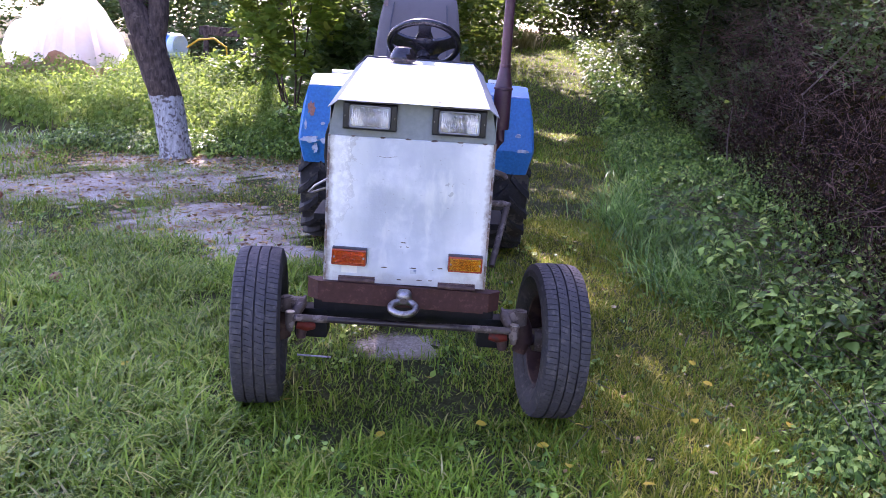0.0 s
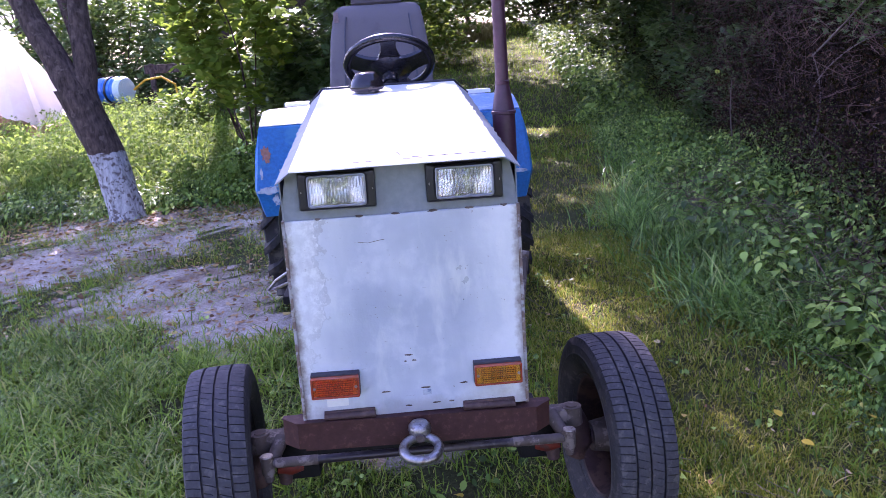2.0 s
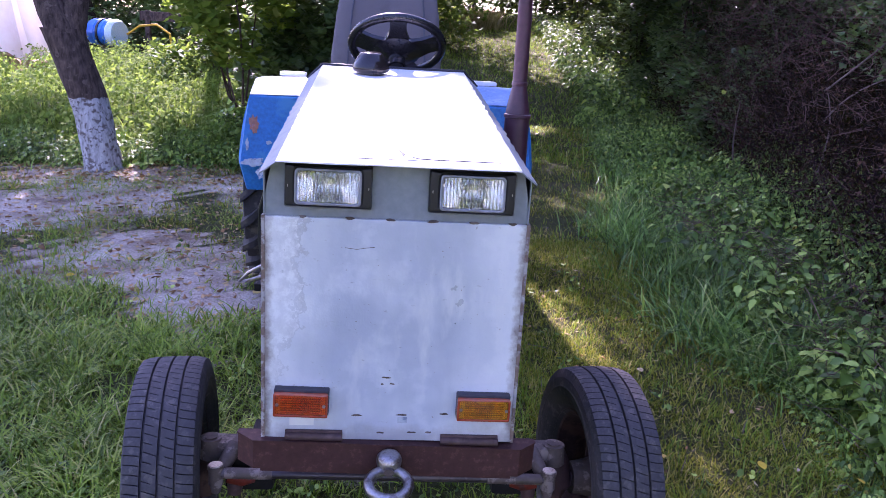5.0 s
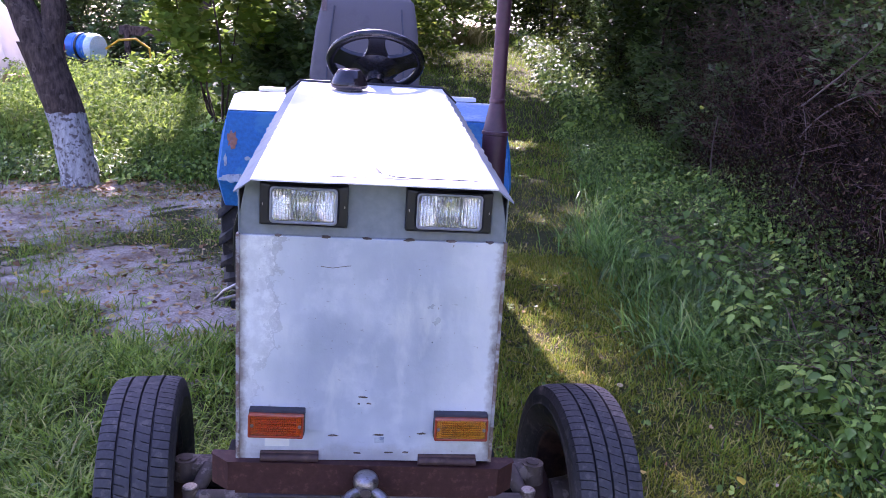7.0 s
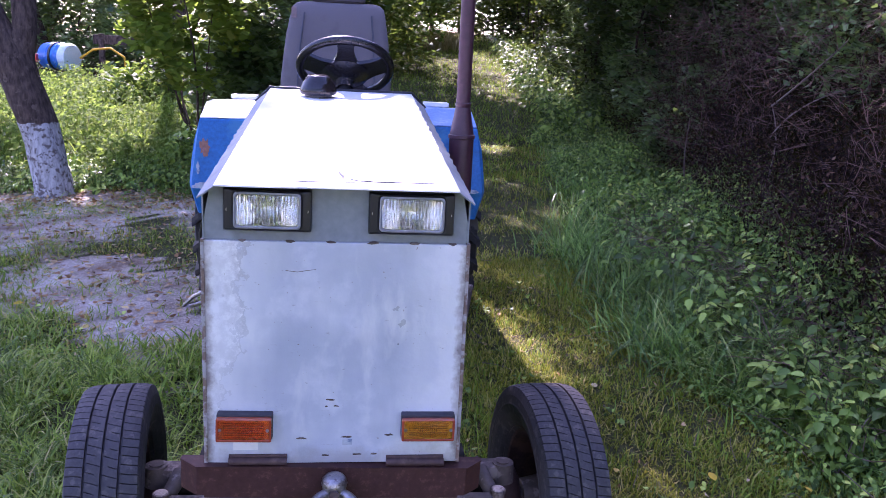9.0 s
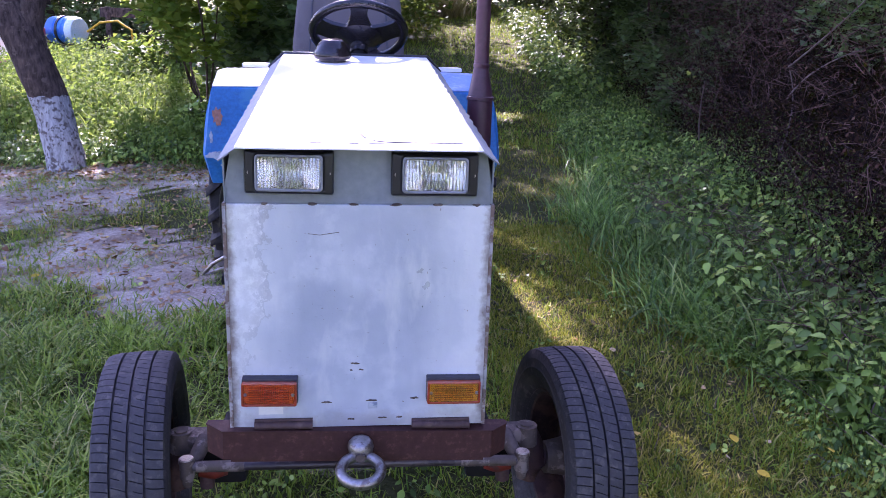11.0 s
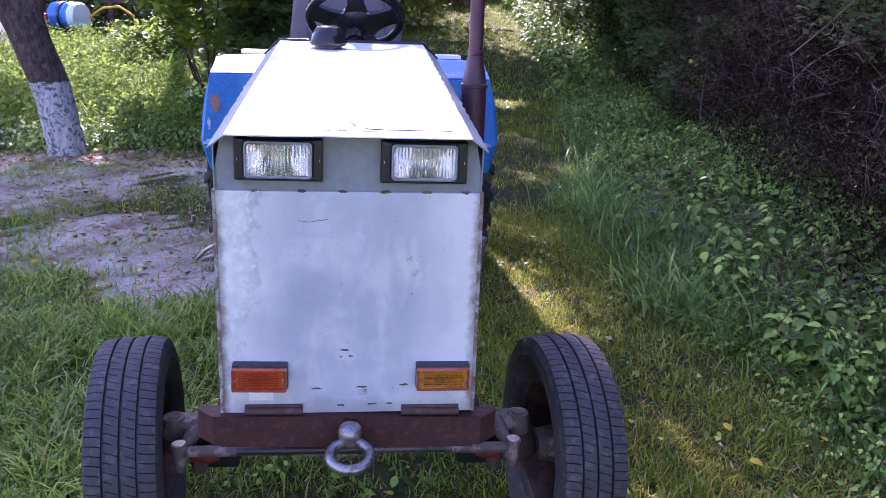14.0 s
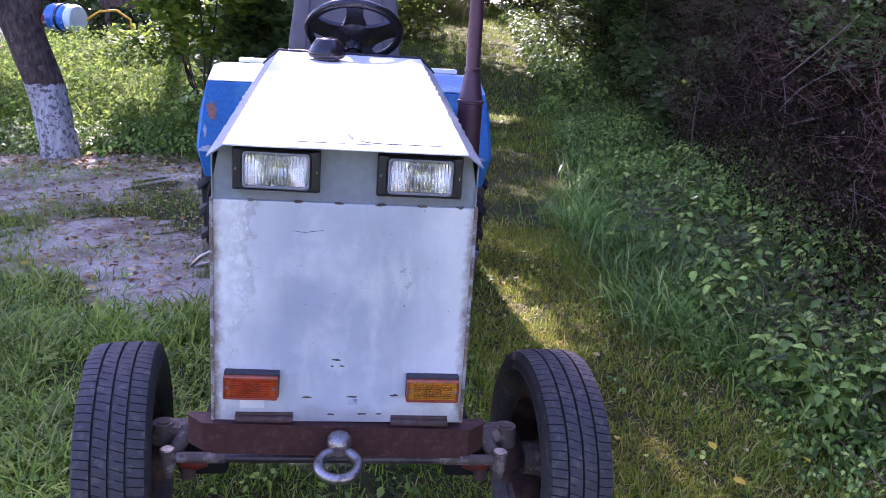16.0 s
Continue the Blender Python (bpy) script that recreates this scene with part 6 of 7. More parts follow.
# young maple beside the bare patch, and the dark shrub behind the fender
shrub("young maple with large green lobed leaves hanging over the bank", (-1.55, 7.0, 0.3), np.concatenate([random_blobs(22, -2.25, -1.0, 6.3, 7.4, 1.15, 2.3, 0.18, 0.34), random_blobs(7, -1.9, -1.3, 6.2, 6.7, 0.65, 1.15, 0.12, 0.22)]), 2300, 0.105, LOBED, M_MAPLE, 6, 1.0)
shrub("low leafy shrub in the shade of the bank", (-1.2, 5.9, 0.25), random_blobs(12, -1.7, -0.7, 5.6, 6.4, 0.0, 0.3, 0.16, 0.28), 2400, 0.075, LEAF, M_NETTLE, 10, 1.2)
shrub("shrub with dark bluish-green leaves beside the maple", (-0.9, 7.7, 0.35), random_blobs(34, -1.55, -0.2, 7.2, 8.0, 0.55, 1.6, 0.2, 0.34), 5000, 0.095, LOBED, M_SHADELEAF, 5, 1.0)
shrub("dense dark green shrub behind the tractor", (-0.9, 8.9, 0.35), np.concatenate([random_blobs(24, -1.8, 0.25, 8.3, 9.6, 0.2, 1.0, 0.3, 0.5), random_blobs(16, -0.75, 0.3, 8.5, 9.6, 1.0, 2.1, 0.3, 0.5)]), 7000, 0.11, LOBED, M_SHADELEAF, 7, 1.0)
shrub("bushy dark shrub beyond the maple", (-2.6, 10.5, 0.4), random_blobs(26, -3.2, -1.0, 10.2, 11.6, 0.1, 0.9, 0.35, 0.55), 6000, 0.12, LEAF, M_BUSH, 18, 1.2)


# tall tree whose crown is added above view to shade path and thicket
shade_tree = tagged(new("tree"), "leafy tree behind the dark shrub, crown added above view for shade", "tree")
mesh_from("trunk", *twigs(np.array([[-1.3, 10.2, 0.3]]), np.array([[-1.0, 10.0, 5.2]]), 0.16, 0.06, 0.02, 8), M_BARK, shade_tree)
bl = random_blobs(44, -2.6, 3.4, 8.4, 13.0, 3.8, 6.8, 0.6, 1.1, False)
limbs("branch", (-1.1, 10.1, 3.0), bl[:22, :3], 0.05, 0.01, shade_tree)
crown(bl, 9000, 0.12, LEAF, M_BUSH, "crown", shade_tree, wide=1.0)
# unseen low boughs, added over path and bare earth to break up the sun
reach = np.concatenate([random_blobs(30, -0.3, 1.3, 3.2, 8.4, 4.0, 4.9, 0.4, 0.6, False), random_blobs(14, -4.8, -2.2, 5.8, 8.8, 4.0, 4.9, 0.4, 0.6, False), random_blobs(16, 1.2, 2.4, 5.2, 8.8, 4.0, 4.9, 0.4, 0.6, False)])
limbs("bough", (-1.0, 10.0, 4.4), reach[::3, :3], 0.04, 0.008, shade_tree)
crown(reach, 20000, 0.10, LEAF, M_BUSH, "bough_leaves", shade_tree, wide=1.0, shell=0.2, gaps_in=HOLES_NEAR)
shade_tree = tagged(new("tree"), "tall leafy tree beside the far path", "tree")
mesh_from("trunk", *twigs(np.array([[-2.3, 15.4, 0.4]]), np.array([[-0.9, 16.2, 5.5]]), 0.17, 0.06, 0.02, 8), M_BARK, shade_tree)
bl = random_blobs(60, -1.6, 6.0, 13.6, 24.0, 3.6, 7.4, 0.8, 1.3, False)
limbs("branch", (-0.8, 16.3, 3.2), bl[:22, :3], 0.05, 0.01, shade_tree)
crown(bl, 8000, 0.18, LEAF, M_BUSH, "crown", shade_tree, wide=1.0)


# tall trees added beyond the garden, their unseen crowns shading lawn and path
for x, foot, y, z0, z1 in ((-6.4, -6.4, 16.5, 10.0, 18.5), (-3.4, -3.6, 16.5, 10.0, 18.5), (-0.6, -2.3, 16.8, 6.0, 18.0), (2.0, 6.6, 17.0, 5.2, 16.5), (4.6, 6.9, 18.5, 5.2, 15.5)):
    t = tagged(new("tree"), "tall leafy tree with an unseen crown added to shade the garden", "tree", "tall trees")
    z = float(gz(foot, y))
    mesh_from("trunk", *twigs(np.array([[foot, y, z - 0.1]]), np.array([[x + 0.2, y, z1 * 0.8]]), 0.20, 0.08, 0.02, 8), M_BARK, t)
    bl = random_blobs(44, x - 1.3, x + 1.3, y - 1.2, y + 1.2, z0, z1, 0.8, 1.3, False)
    limbs("branch", (foot + 0.5 * (x - foot), y, z0), bl[::4, :3], 0.06, 0.015, t)
    crown(bl, 11500, 0.21, LEAF, M_BUSH, "crown", t, wide=1.1, shell=0.3, gaps_in=HOLES + WIDE)


# far belt of bushes and trees
def belt_tree(x, y, h, w, mat, label, n, size):
    t = tagged(new("tree"), label, "tree", "belt of trees")
    z = float(gz(x, y))
    mesh_from("trunk", *twigs(np.array([[x, y, z - 0.1]]), np.array([[x + 0.2, y, z + h * 0.7]]), 0.14, 0.05, 0.03, 6), M_BARK, t)
    bl = random_blobs(26, x - w, x + w, y - w * 0.7, y + w * 0.7, h * 0.25, h, w * 0.28, w * 0.5)
    limbs("branch", (x, y, z + h * 0.25), bl[:14, :3], 0.04, 0.01, t)
    crown(bl, n, size, LEAF, mat, "crown", t, wide=1.1)
    return t


far = [(-14.0, 20, 6.5, 2.6), (-10.5, 22, 7.0, 2.8), (-7.5, 19.5, 3.2, 2.0), (-4.6, 20.5, 3.0, 2.0), (-2.2, 21.5, 6.5, 2.2), (-0.6, 15.5, 3.0, 1.6), (0.2, 27, 6.0, 2.2), (7.5, 30, 6.5, 2.6), (6.2, 23, 5.0, 1.8), (-18, 17, 7.0, 3.0), (2.0, 37, 5.5, 2.6), (5.5, 36, 5.5, 2.4), (-1.5, 33, 6.0, 2.4)]
for i, (x, y, h, w) in enumerate(far):
    belt_tree(x, y, h, w, M_BUSH if i % 2 else M_WEED, "leafy tree in the belt behind the garden", 3800, 0.20)
shrub("sunlit hedge bushes behind the covered heap", (-6, 16.5, 0.5), random_blobs(80, -12, 0.0, 15.8, 18.0, 0.2, 2.6, 0.5, 0.9), 26000, 0.15, LEAF, M_SHADELEAF, 30, 1.1)
shrub("bushes closing the end of the path", (3.0, 24.5, 1.7), random_blobs(60, -1.0, 8.0, 23.0, 26.5, 0.2, 3.6, 0.6, 1.1), 38000, 0.17, LEAF, M_BUSH, 16, 1.1)
# unseen trees added round the open side to hold back low skylight
for i, (x, y, h, w) in enumerate([(-12, -6.5, 6.5, 2.6), (-7.5, -8.5, 7.0, 2.8), (-3.0, -9.5, 6.5, 2.6), (1.5, -9.0, 7.0, 2.8), (6.0, -7.0, 7.0, 2.8), (9.0, -2.5, 7.5, 2.8), (-14, 0.0, 6.5, 2.6), (-16, 8.0, 7.0, 2.8)]):
    belt_tree(x, y, h, w, M_BUSH, "unseen leafy tree added behind the lawn to cut low skylight", 2600, 0.26)
shrub("low bushes along the far path", (2.2, 24, 0.9), random_blobs(40, -1.4, 2.2, 15, 28, 0.2, 1.6, 0.4, 0.8), 9000, 0.16, LEAF, M_BUSH, 16, 1.1)
n = 120
dryx, dryy = rng.uniform(0.2, 3.2, n), rng.uniform(20.5, 23, n)
M_DRY = leaf_mat("dry_tall_grass", [(0.0, (0.30, 0.24, 0.10)), (1.0, (0.52, 0.43, 0.22))], 0.6, 0.3)
tufts("dry_grass", np.stack([dryx, dryy], -1), 30, 0.6, 0.03, M_DRY, "tall dry yellow grass where the path ends", 0.25, (0.05, 0.6))


# ---------------------------------------------------------------- the thicket along the path
thicket = tagged(new("thicket"), "tangled thicket of dead brown canes and leaves, darkened for inner shade", "thicket", kind="stuff")
n = 22000
y = rng.uniform(-0.9, 9.5, n)
dx = rng.random(n) ** 1.2 * 2.4
x = hedge_x(y) + dx - 0.05
z0 = rng.random(n) ** 1.5 * (0.7 + 1.2 * np.clip(dx, 0, 1.2))
s = np.stack([x, y, gz(x, y) + z0], -1)
L = rng.uniform(0.05, 0.20, n)
d = rng.normal(size=(n, 3)) * np.array([0.8, 0.8, 0.55]) + np.array([-0.12, 0, 0.35])
d /= np.linalg.norm(d, axis=1)[:, None]
e = s + d * L[:, None]
e[:, 2] = np.maximum(e[:, 2], gz(e[:, 0], e[:, 1]) + 0.02)
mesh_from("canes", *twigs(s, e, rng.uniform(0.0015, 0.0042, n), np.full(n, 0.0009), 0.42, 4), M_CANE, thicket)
n = 2600
y = rng.uniform(-0.5, 8.0, n)
x = hedge_x(y) + rng.uniform(-0.15, 0.8, n)
s = np.stack([x, y, gz(x, y) + rng.uniform(0, 1.7, n)], -1)
e = s + np.stack([rng.normal(-0.06, 0.10, n), rng.normal(0, 0.11, n), rng.uniform(-0.10, 0.20, n)], -1)
e[:, 2] = np.maximum(e[:, 2], gz(e[:, 0], e[:, 1]) + 0.02)
mesh_from("pale_stems", *twigs(s, e, rng.uniform(0.0014, 0.0030, n), np.full(n, 0.0008), 0.45, 4), M_MIDCANE, thicket)
# long bare branches
bs = np.array([(3.0, 3.51, 0.60), (3.0, 3.57, 1.16), (3.0, 3.53, 0.95), (3.1, 3.0, 0.72), (3.3, 2.6, 0.5), (4.2, 6.0, 0.4), (2.9, 4.6, 0.5)])
be = np.array([(3.0, 3.57, 1.18), (2.95, 2.75, 1.60), (3.15, 3.05, 1.30), (2.75, 2.15, 0.78), (3.1, 1.7, 1.2), (3.7, 6.4, 2.4), (2.8, 4.4, 1.0)])
mesh_from("bare_branches", *twigs(bs, be, 0.008, 0.004, 0.04, 7), M_PALECANE, thicket)
# dead leaves packed between the canes, their dark colour standing for shade
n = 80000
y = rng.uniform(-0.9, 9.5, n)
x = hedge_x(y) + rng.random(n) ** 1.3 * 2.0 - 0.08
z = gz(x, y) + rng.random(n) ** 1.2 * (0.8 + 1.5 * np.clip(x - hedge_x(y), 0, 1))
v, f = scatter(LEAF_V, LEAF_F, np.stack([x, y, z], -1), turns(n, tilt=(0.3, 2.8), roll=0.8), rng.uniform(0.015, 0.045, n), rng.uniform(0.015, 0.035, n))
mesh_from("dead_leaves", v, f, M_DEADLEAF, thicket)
# leaves at the back, coloured dark so the thicket's depth reads as shade
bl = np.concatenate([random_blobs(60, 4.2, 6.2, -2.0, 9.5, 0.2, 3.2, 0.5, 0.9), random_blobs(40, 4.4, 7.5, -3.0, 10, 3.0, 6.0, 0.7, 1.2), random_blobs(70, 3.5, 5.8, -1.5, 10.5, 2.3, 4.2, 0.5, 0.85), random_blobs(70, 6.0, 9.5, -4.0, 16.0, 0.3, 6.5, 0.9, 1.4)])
crown(bl, 70000, 0.16, LEAF, M_DEEPSHADELEAF, "inner_shade_leaves", thicket, wide=1.1)
hang = random_blobs(90, 0.5, 2.2, 0.5, 9.5, 1.35, 2.7, 0.2, 0.42)
hang[:, 0] += hedge_x(hang[:, 1])
crown(hang, 20000, 0.075, LEAF, M_SHADELEAF, "hanging_leaves", thicket, wide=1.0, shell=0.2)
tr = rng.uniform(-1.5, 9.0, 9)
s = np.stack([hedge_x(tr) + rng.uniform(0.6, 2.4, 9), tr, 0 * tr], -1)
e = s + np.stack([rng.normal(0, 0.5, 9), rng.normal(0, 0.5, 9), rng.uniform(2.5, 4.5, 9)], -1)
mesh_from("stems", *twigs(s, e, 0.016, 0.007, 0.07, 6), M_CANE, thicket)

# trees close behind the thicket, their shade put into the dark leaf colour
for i, (x, y) in enumerate([(6.4 + (i % 3) * 0.5, -4.0 + 2.7 * i) for i in range(8)] + [(7.2, 18), (6.4, 21), (8.5, 23), (6.2, 26.5), (9.5, 27.5), (4.5, 39), (7.8, 37), (1.6, 40), (-1.2, 39)]):
    t = tagged(new("tree"), "dense tree behind the thicket, leaves coloured dark for shade", "tree", "trees behind the thicket")
    z = float(gz(x, y))
    mesh_from("trunk", *twigs(np.array([[x, y, z - 0.1]]), np.array([[x + 0.2, y, z + 6.0]]), 0.14, 0.05, 0.03, 6), M_BARK, t)
    bl = np.concatenate([random_blobs(30, x - 1.3, x + 1.5, y - 1.7, y + 1.7, 0.5, 8.0, 0.8, 1.3), random_blobs(5, x - 1.8, x - 0.5, y - 1.6, y + 1.6, 3.8, 6.5, 0.7, 1.1)])
    limbs("branch", (x, y, z + 2.0), bl[::3, :3], 0.04, 0.01, t)
    crown(bl, 6500, 0.27, LEAF, M_DEEPSHADELEAF, "crown", t, wide=1.15, shell=0.3)

# leafy hedge farther along the path, inner shade given by darker leaves
hb = []
for y in np.arange(8.6, 27, 0.33):
    for _ in range(3):
        hb.append((float(hedge_x(y)) + random.uniform(0.1, 1.4), y + random.uniform(-0.3, 0.3), float(gz(hedge_x(y), y)) + random.uniform(0.2, 3.8), random.uniform(0.45, 0.85)))
hedge = tagged(new("hedge"), "overgrown leafy hedge beside the path, coloured dark for shade", "hedge", kind="stuff")
crown(hb, 34000, 0.13, LEAF, M_DEEPSHADELEAF, "foliage", hedge, wide=1.1)
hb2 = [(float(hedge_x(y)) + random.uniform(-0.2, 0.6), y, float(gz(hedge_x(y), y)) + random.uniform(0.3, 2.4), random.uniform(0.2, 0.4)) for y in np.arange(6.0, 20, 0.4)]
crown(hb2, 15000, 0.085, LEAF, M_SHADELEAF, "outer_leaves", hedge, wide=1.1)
tr = rng.uniform(8.5, 26.0, 40)
s = np.stack([hedge_x(tr) + rng.uniform(0.3, 1.2, 40), tr, gz(hedge_x(tr), tr)], -1)
mesh_from("stems", *twigs(s, s + np.stack([rng.normal(0, 0.3, 40), rng.normal(0, 0.3, 40), rng.uniform(1.5, 3.5, 40)], -1), 0.03, 0.012, 0.05, 5), M_CANE, hedge)


# ---------------------------------------------------------------- things on the far side of the bank
M_TARP = worn("white_tarpaulin", (0.88, 0.87, 0.87), (0.80, 0.74, 0.73), 0.35, 0.45, big=1.5, fine=14, dark=0.92)
_n, _l = M_TARP.node_tree.nodes, M_TARP.node_tree.links
_t, _s = _n.new("ShaderNodeBsdfTranslucent"), _n.new("ShaderNodeMixShader")
_t.inputs[0].default_value = (0.88, 0.85, 0.84, 1)
_s.inputs[0].default_value = 0.55
_l.new(_n["Principled BSDF"].outputs[0], _s.inputs[1])
_l.new(_t.outputs[0], _s.inputs[2])
_l.new(_s.outputs[0], _n["Material Output"].inputs[0])
M_WOOD = worn("weathered_firewood", (0.28, 0.17, 0.10), (0.38, 0.27, 0.18), 0.4, 0.85, big=5)
M_DRUM = worn("blue_drum_plastic", (0.02, 0.16, 0.62), (0.05, 0.24, 0.60), 0.3, 0.35, big=3)
M_DRUMEND = worn("pale_drum_end", (0.55, 0.72, 0.85), (0.70, 0.78, 0.82), 0.3, 0.4, big=3)
M_RED = worn("red_plastic", (0.55, 0.03, 0.03), (0.40, 0.03, 0.03), 0.3, 0.4)
M_HOSE = worn("yellow_hose", (0.70, 0.42, 0.03), (0.55, 0.33, 0.04), 0.3, 0.5)
tx, ty = -6.15, 11.2
tz = float(gz(tx, ty))
heap = tagged(new("covered_heap"), "brown heap covered by a creased white tarpaulin in the sun", "heap")
heap.matrix_basis = pose(tx, deep(ty), tz)


def heap_sheet(w0, d0, h0, fold_k, lift, seed, nu=44, nw=64):
    """A sloping tent-like cloth with creases running down from its peak."""
    bm = bmesh.new()
    rows = []
    for i in range(nu + 1):
        row = []
        for k in range(nw + 1):
            r = i / nu
            a = 2 * math.pi * k / nw
            sq = 1 / max(abs(math.cos(a)) ** 3 + abs(math.sin(a)) ** 3, 1e-6) ** (1 / 3)
            x, y = r * sq * math.cos(a), r * sq * math.sin(a)
            crease = noise.noise(Vector((math.cos(a) * 3.2, math.sin(a) * 3.2, seed))) + 0.5 * noise.noise(Vector((math.cos(a) * 9, math.sin(a) * 9, seed + r)))
            lumps = noise.noise(Vector((x * 2.2, y * 2.2, seed + 4))) + 0.4 * abs(noise.noise(Vector((x * 5, y * 5, seed + 8))))
            h = h0 * (1 - r ** 1.6) ** 0.8 if r < 1 else 0.0
            h += fold_k * (0.8 * lumps * (1 - r * r) + 0.6 * crease * r * (1.05 - r))
            k2 = 1 + fold_k * 0.45 * crease * r
            edge = lift * max(0.0, noise.noise(Vector((math.cos(a) * 2, math.sin(a) * 2, seed + 2))) + 0.25) * r ** 3
            row.append(bm.verts.new((w0 * x * k2 + 0.12 * (1 - r), d0 * y * k2, max(0.03, h + edge + 0.03))))
        rows.append(row)
    for a, c in zip(rows, rows[1:]):
        for k in range(nw):
            bm.faces.new((a[k], a[k + 1], c[k + 1], c[k]))
    bmesh.ops.remove_doubles(bm, verts=bm.verts, dist=0.0005)
    return bm


part("cover", heap_sheet(0.90, 0.90, 1.5, 0.42, 0.5, 0.5), M_TARP, heap, "creased white tarpaulin", smooth=True)
part("core", heap_sheet(0.84, 0.84, 0.5, 0.2, 0.0, 5.5), M_WOOD, heap, "brown heap showing at the foot", smooth=True)
log = None
for i in range(14):
    x = tx - 1.0 + 0.16 * i
    m = pose(x, deep(ty - 1.02 + 0.05 * (i % 3)), float(gz(x, ty - 1.0)) + 0.06 + 0.13 * (i % 2), 90, 0, 12 * (i % 4) - 18)
    if log is None:
        log = part("firewood_log", lathe([(0.0, -0.2), (0.07, -0.2), (0.076, -0.1), (0.07, 0.1), (0.073, 0.2), (0.0, 0.2)], 11), M_WOOD, None, "split firewood log at the foot of the covered heap")
        tagged(log, category="log", group="firewood logs")
        log.matrix_basis = m
    else:
        copy_thing(log, m)

bx, by = -5.35, 14.0
bz = float(gz(bx, by))
drum = tagged(new("drum"), "blue plastic drum lying on a low steel cradle", "drum")
drum.matrix_basis = pose(bx, deep(by), bz - 0.20)
part("body", lathe([(0.0, -0.30), (0.22, -0.30), (0.25, -0.26), (0.25, -0.10), (0.262, -0.08), (0.25, -0.06), (0.25, 0.10), (0.262, 0.12), (0.25, 0.14), (0.25, 0.24)], 32, "X"), M_DRUM, drum, smooth=True).matrix_basis = pose(0, 0, 0.66, 0, 0, -28)
part("end_cap", lathe([(0.252, 0.20), (0.252, 0.30), (0.225, 0.345), (0.0, 0.35)], 32, "X"), M_DRUMEND, drum, "pale sunlit drum end", smooth=True).matrix_basis = pose(0, 0, 0.66, 0, 0, -28)
part("strap", lathe([(0.254, -0.02), (0.268, -0.02), (0.268, 0.03), (0.254, 0.03)], 32, "X", True), M_PLASTIC, drum, "black strap").matrix_basis = pose(0, 0, 0.66, 0, 0, -28)
part("valve", box(-0.42, -0.30, -0.30, -0.18, 0.55, 0.70, 0.02), M_RED, drum, "red plastic valve")
for sx in (-0.25, 0.22):
    part("cradle_leg", box(sx - 0.03, sx + 0.03, -0.24, 0.24, -0.02, 0.44, 0.005), M_DARK, drum)
hy = deep(by)
hose = part("hose", sweep([(bx + 0.45, hy - 0.2, bz + 0.45), (bx + 0.7, hy - 0.25, bz + 0.62), (bx + 1.0, hy - 0.2, bz + 0.66), (bx + 1.25, hy - 0.2, bz + 0.50), (bx + 1.3, hy - 0.2, bz + 0.02)], 0.022, 8), M_HOSE, None, "yellow garden hose hanging in an arch", smooth=True)
tagged(hose, category="hose")
rail = tagged(new("wooden_rail"), "dark weathered wooden rail on two posts", "rail")
rail.matrix_basis = pose(bx + 1.15, deep(by + 0.5), bz)
part("beam", box(-0.65, 0.75, -0.04, 0.04, 0.72, 0.90, 0.01), M_BARK, rail)
for sx in (-0.5, 0.6):
    part("post", box(sx - 0.05, sx + 0.05, -0.05, 0.05, -0.1, 0.92, 0.01), M_BARK, rail)


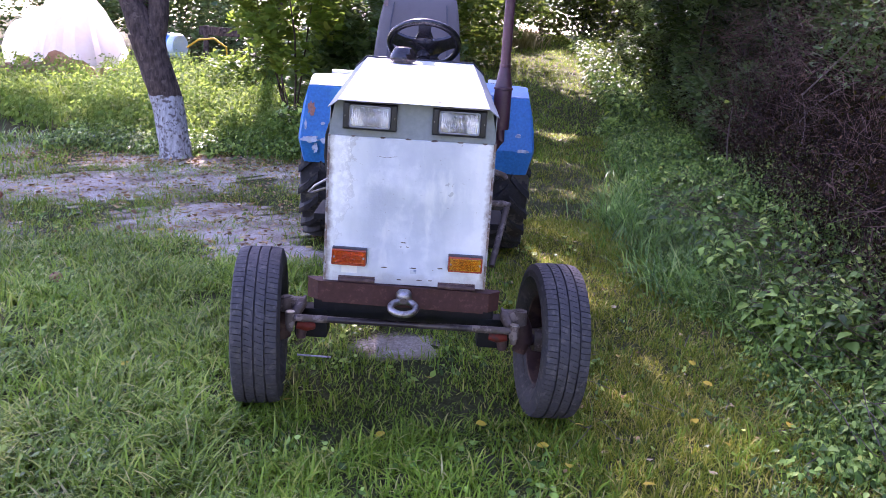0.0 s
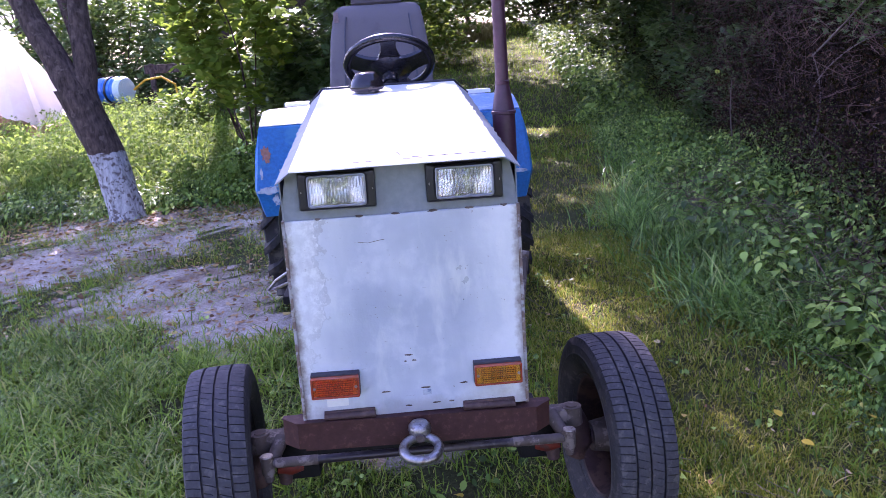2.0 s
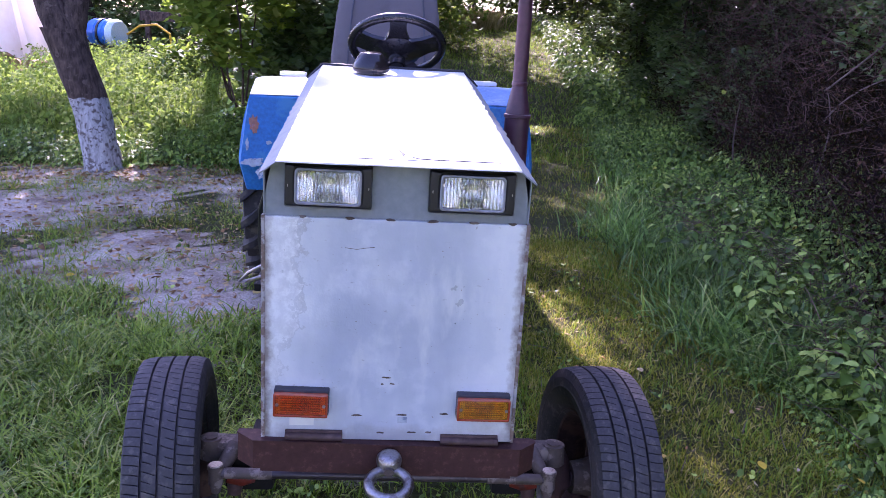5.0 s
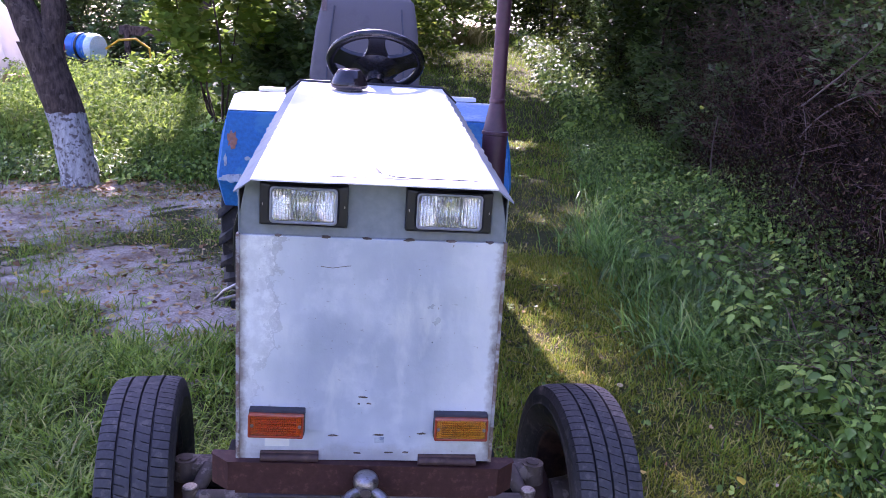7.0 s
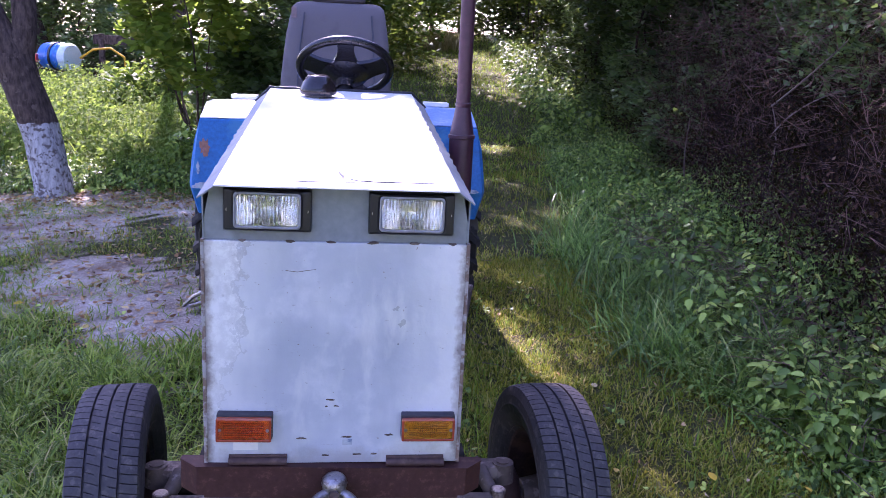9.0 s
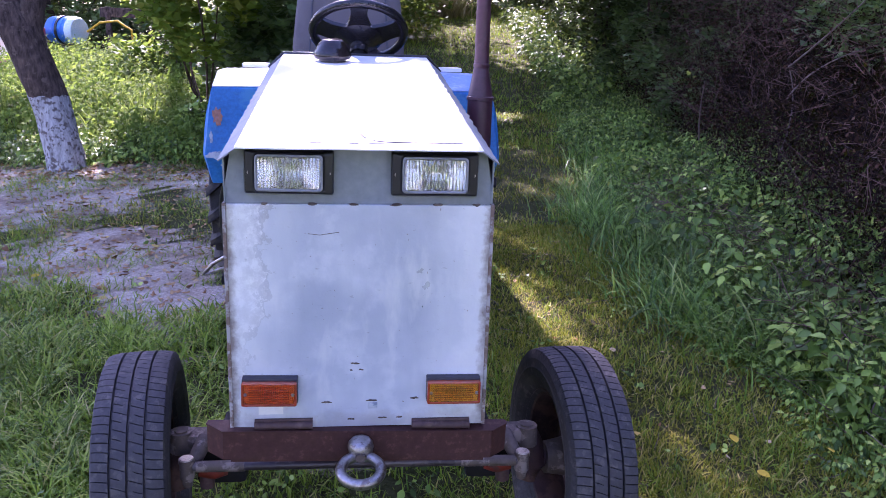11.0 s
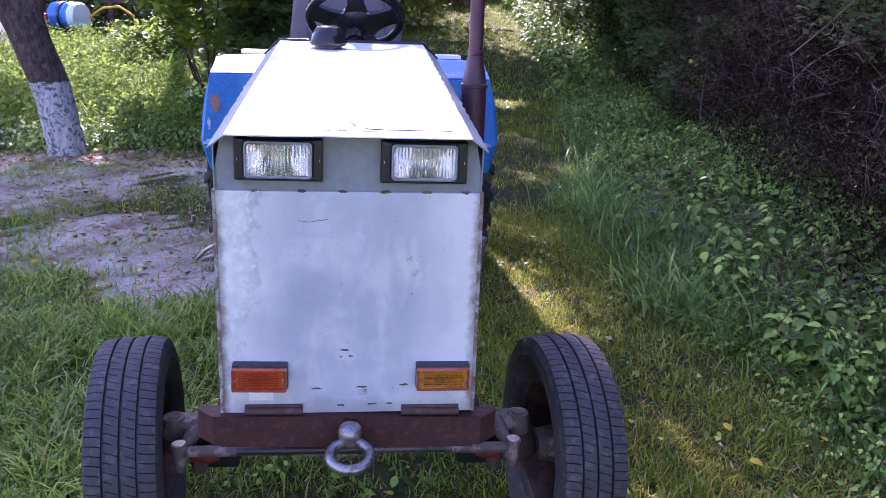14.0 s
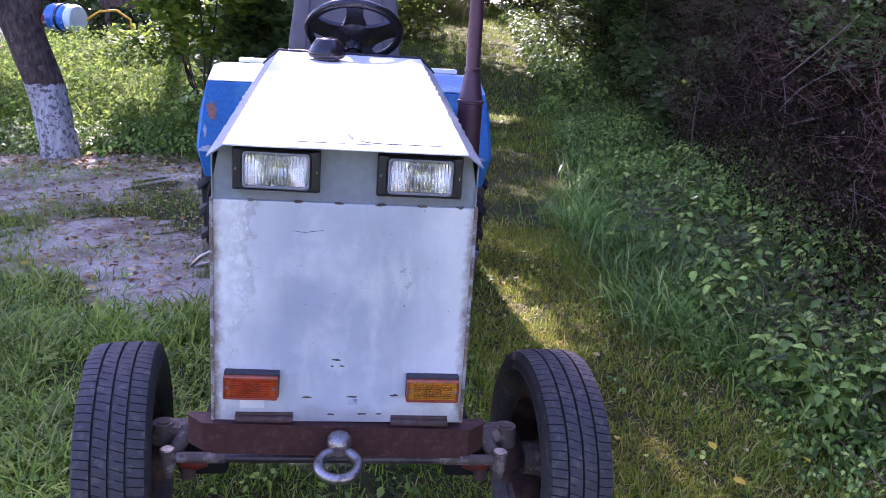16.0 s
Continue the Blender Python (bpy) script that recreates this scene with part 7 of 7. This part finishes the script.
# nettles with crossed pairs of broad drooping leaves up a square stem
def paired_nettles(cx, cy, h, size, label):
    m, tiers = len(cx), 6
    t = np.linspace(0.28, 1.0, tiers)[None, :, None]
    yaw = rng.normal(-1.9, 0.5, (m, 1, 1)) + np.arange(tiers)[None, :, None] * np.pi / 2 + np.array([0, np.pi])[None, None, :] + rng.normal(0, 0.25, (m, tiers, 2))
    lean = rng.normal(0, 0.18, (m, 2))
    px_ = cx[:, None, None] + lean[:, 0, None, None] * t * h[:, None, None] + 0.012 * np.cos(yaw)
    py_ = cy[:, None, None] + lean[:, 1, None, None] * t * h[:, None, None] + 0.012 * np.sin(yaw)
    pz_ = gz(cx, cy)[:, None, None] + t * h[:, None, None] + 0 * yaw
    loc = np.stack([px_, py_, pz_], -1).reshape(-1, 3)
    sz = (size[:, None, None] * (0.75 + 1.3 * t * (1.05 - t)) * rng.uniform(0.8, 1.2, (m, tiers, 2))).ravel()
    rot = turns(m * tiers * 2, yaw.ravel() + np.pi / 2, (1.5, 2.3), 0.3)
    ob = mesh_from("nettles", *scatter(TOOTHED_V, TOOTHED_F, loc, rot, sz, sz * 1.05), M_NETTLE)
    top = np.stack([cx + lean[:, 0] * h, cy + lean[:, 1] * h, gz(cx, cy) + h], -1)
    mesh_from("stems", *twigs(on_ground(cx, cy), top, 0.003, 0.0015, 0.03, 2), M_TALL, ob)
    return tagged(ob, label, "weeds", kind="stuff")


n = 520
y = rng.uniform(0.6, 6.2, n)
x = weed_edge(y) + 0.12 + rng.random(n) * (hedge_x(y) - weed_edge(y))
k = lump(x, y, 2.6, 2.0) > 0.47
x, y = x[k], y[k]
paired_nettles(x, y, rng.uniform(0.14, 0.34, len(x)), rng.uniform(0.045, 0.082, len(x)), "upright stinging nettles with broad toothed leaves beside the path")
# dead stalks showing between the weeds
n = 700
c = np.array([(2.15, 3.2), (2.45, 3.9), (2.3, 2.4), (2.2, 1.6), (2.1, 1.0)])[rng.integers(0, 5, n)]
x, y = c[:, 0] + rng.normal(0, 0.16, n), c[:, 1] + rng.normal(0, 0.22, n)
s = on_ground(x, y, 0.03)
s[:, 2] += rng.random(n) * 0.22
e = s + np.stack([rng.normal(0, 0.13, n), rng.normal(0, 0.13, n), rng.uniform(-0.03, 0.12, n)], -1)
tagged(mesh_from("dry_stalks", *twigs(s, e, 0.0024, 0.0012, 0.15, 4), M_MIDCANE), "dry brown stalks lying among the nettles", "twigs", kind="stuff")
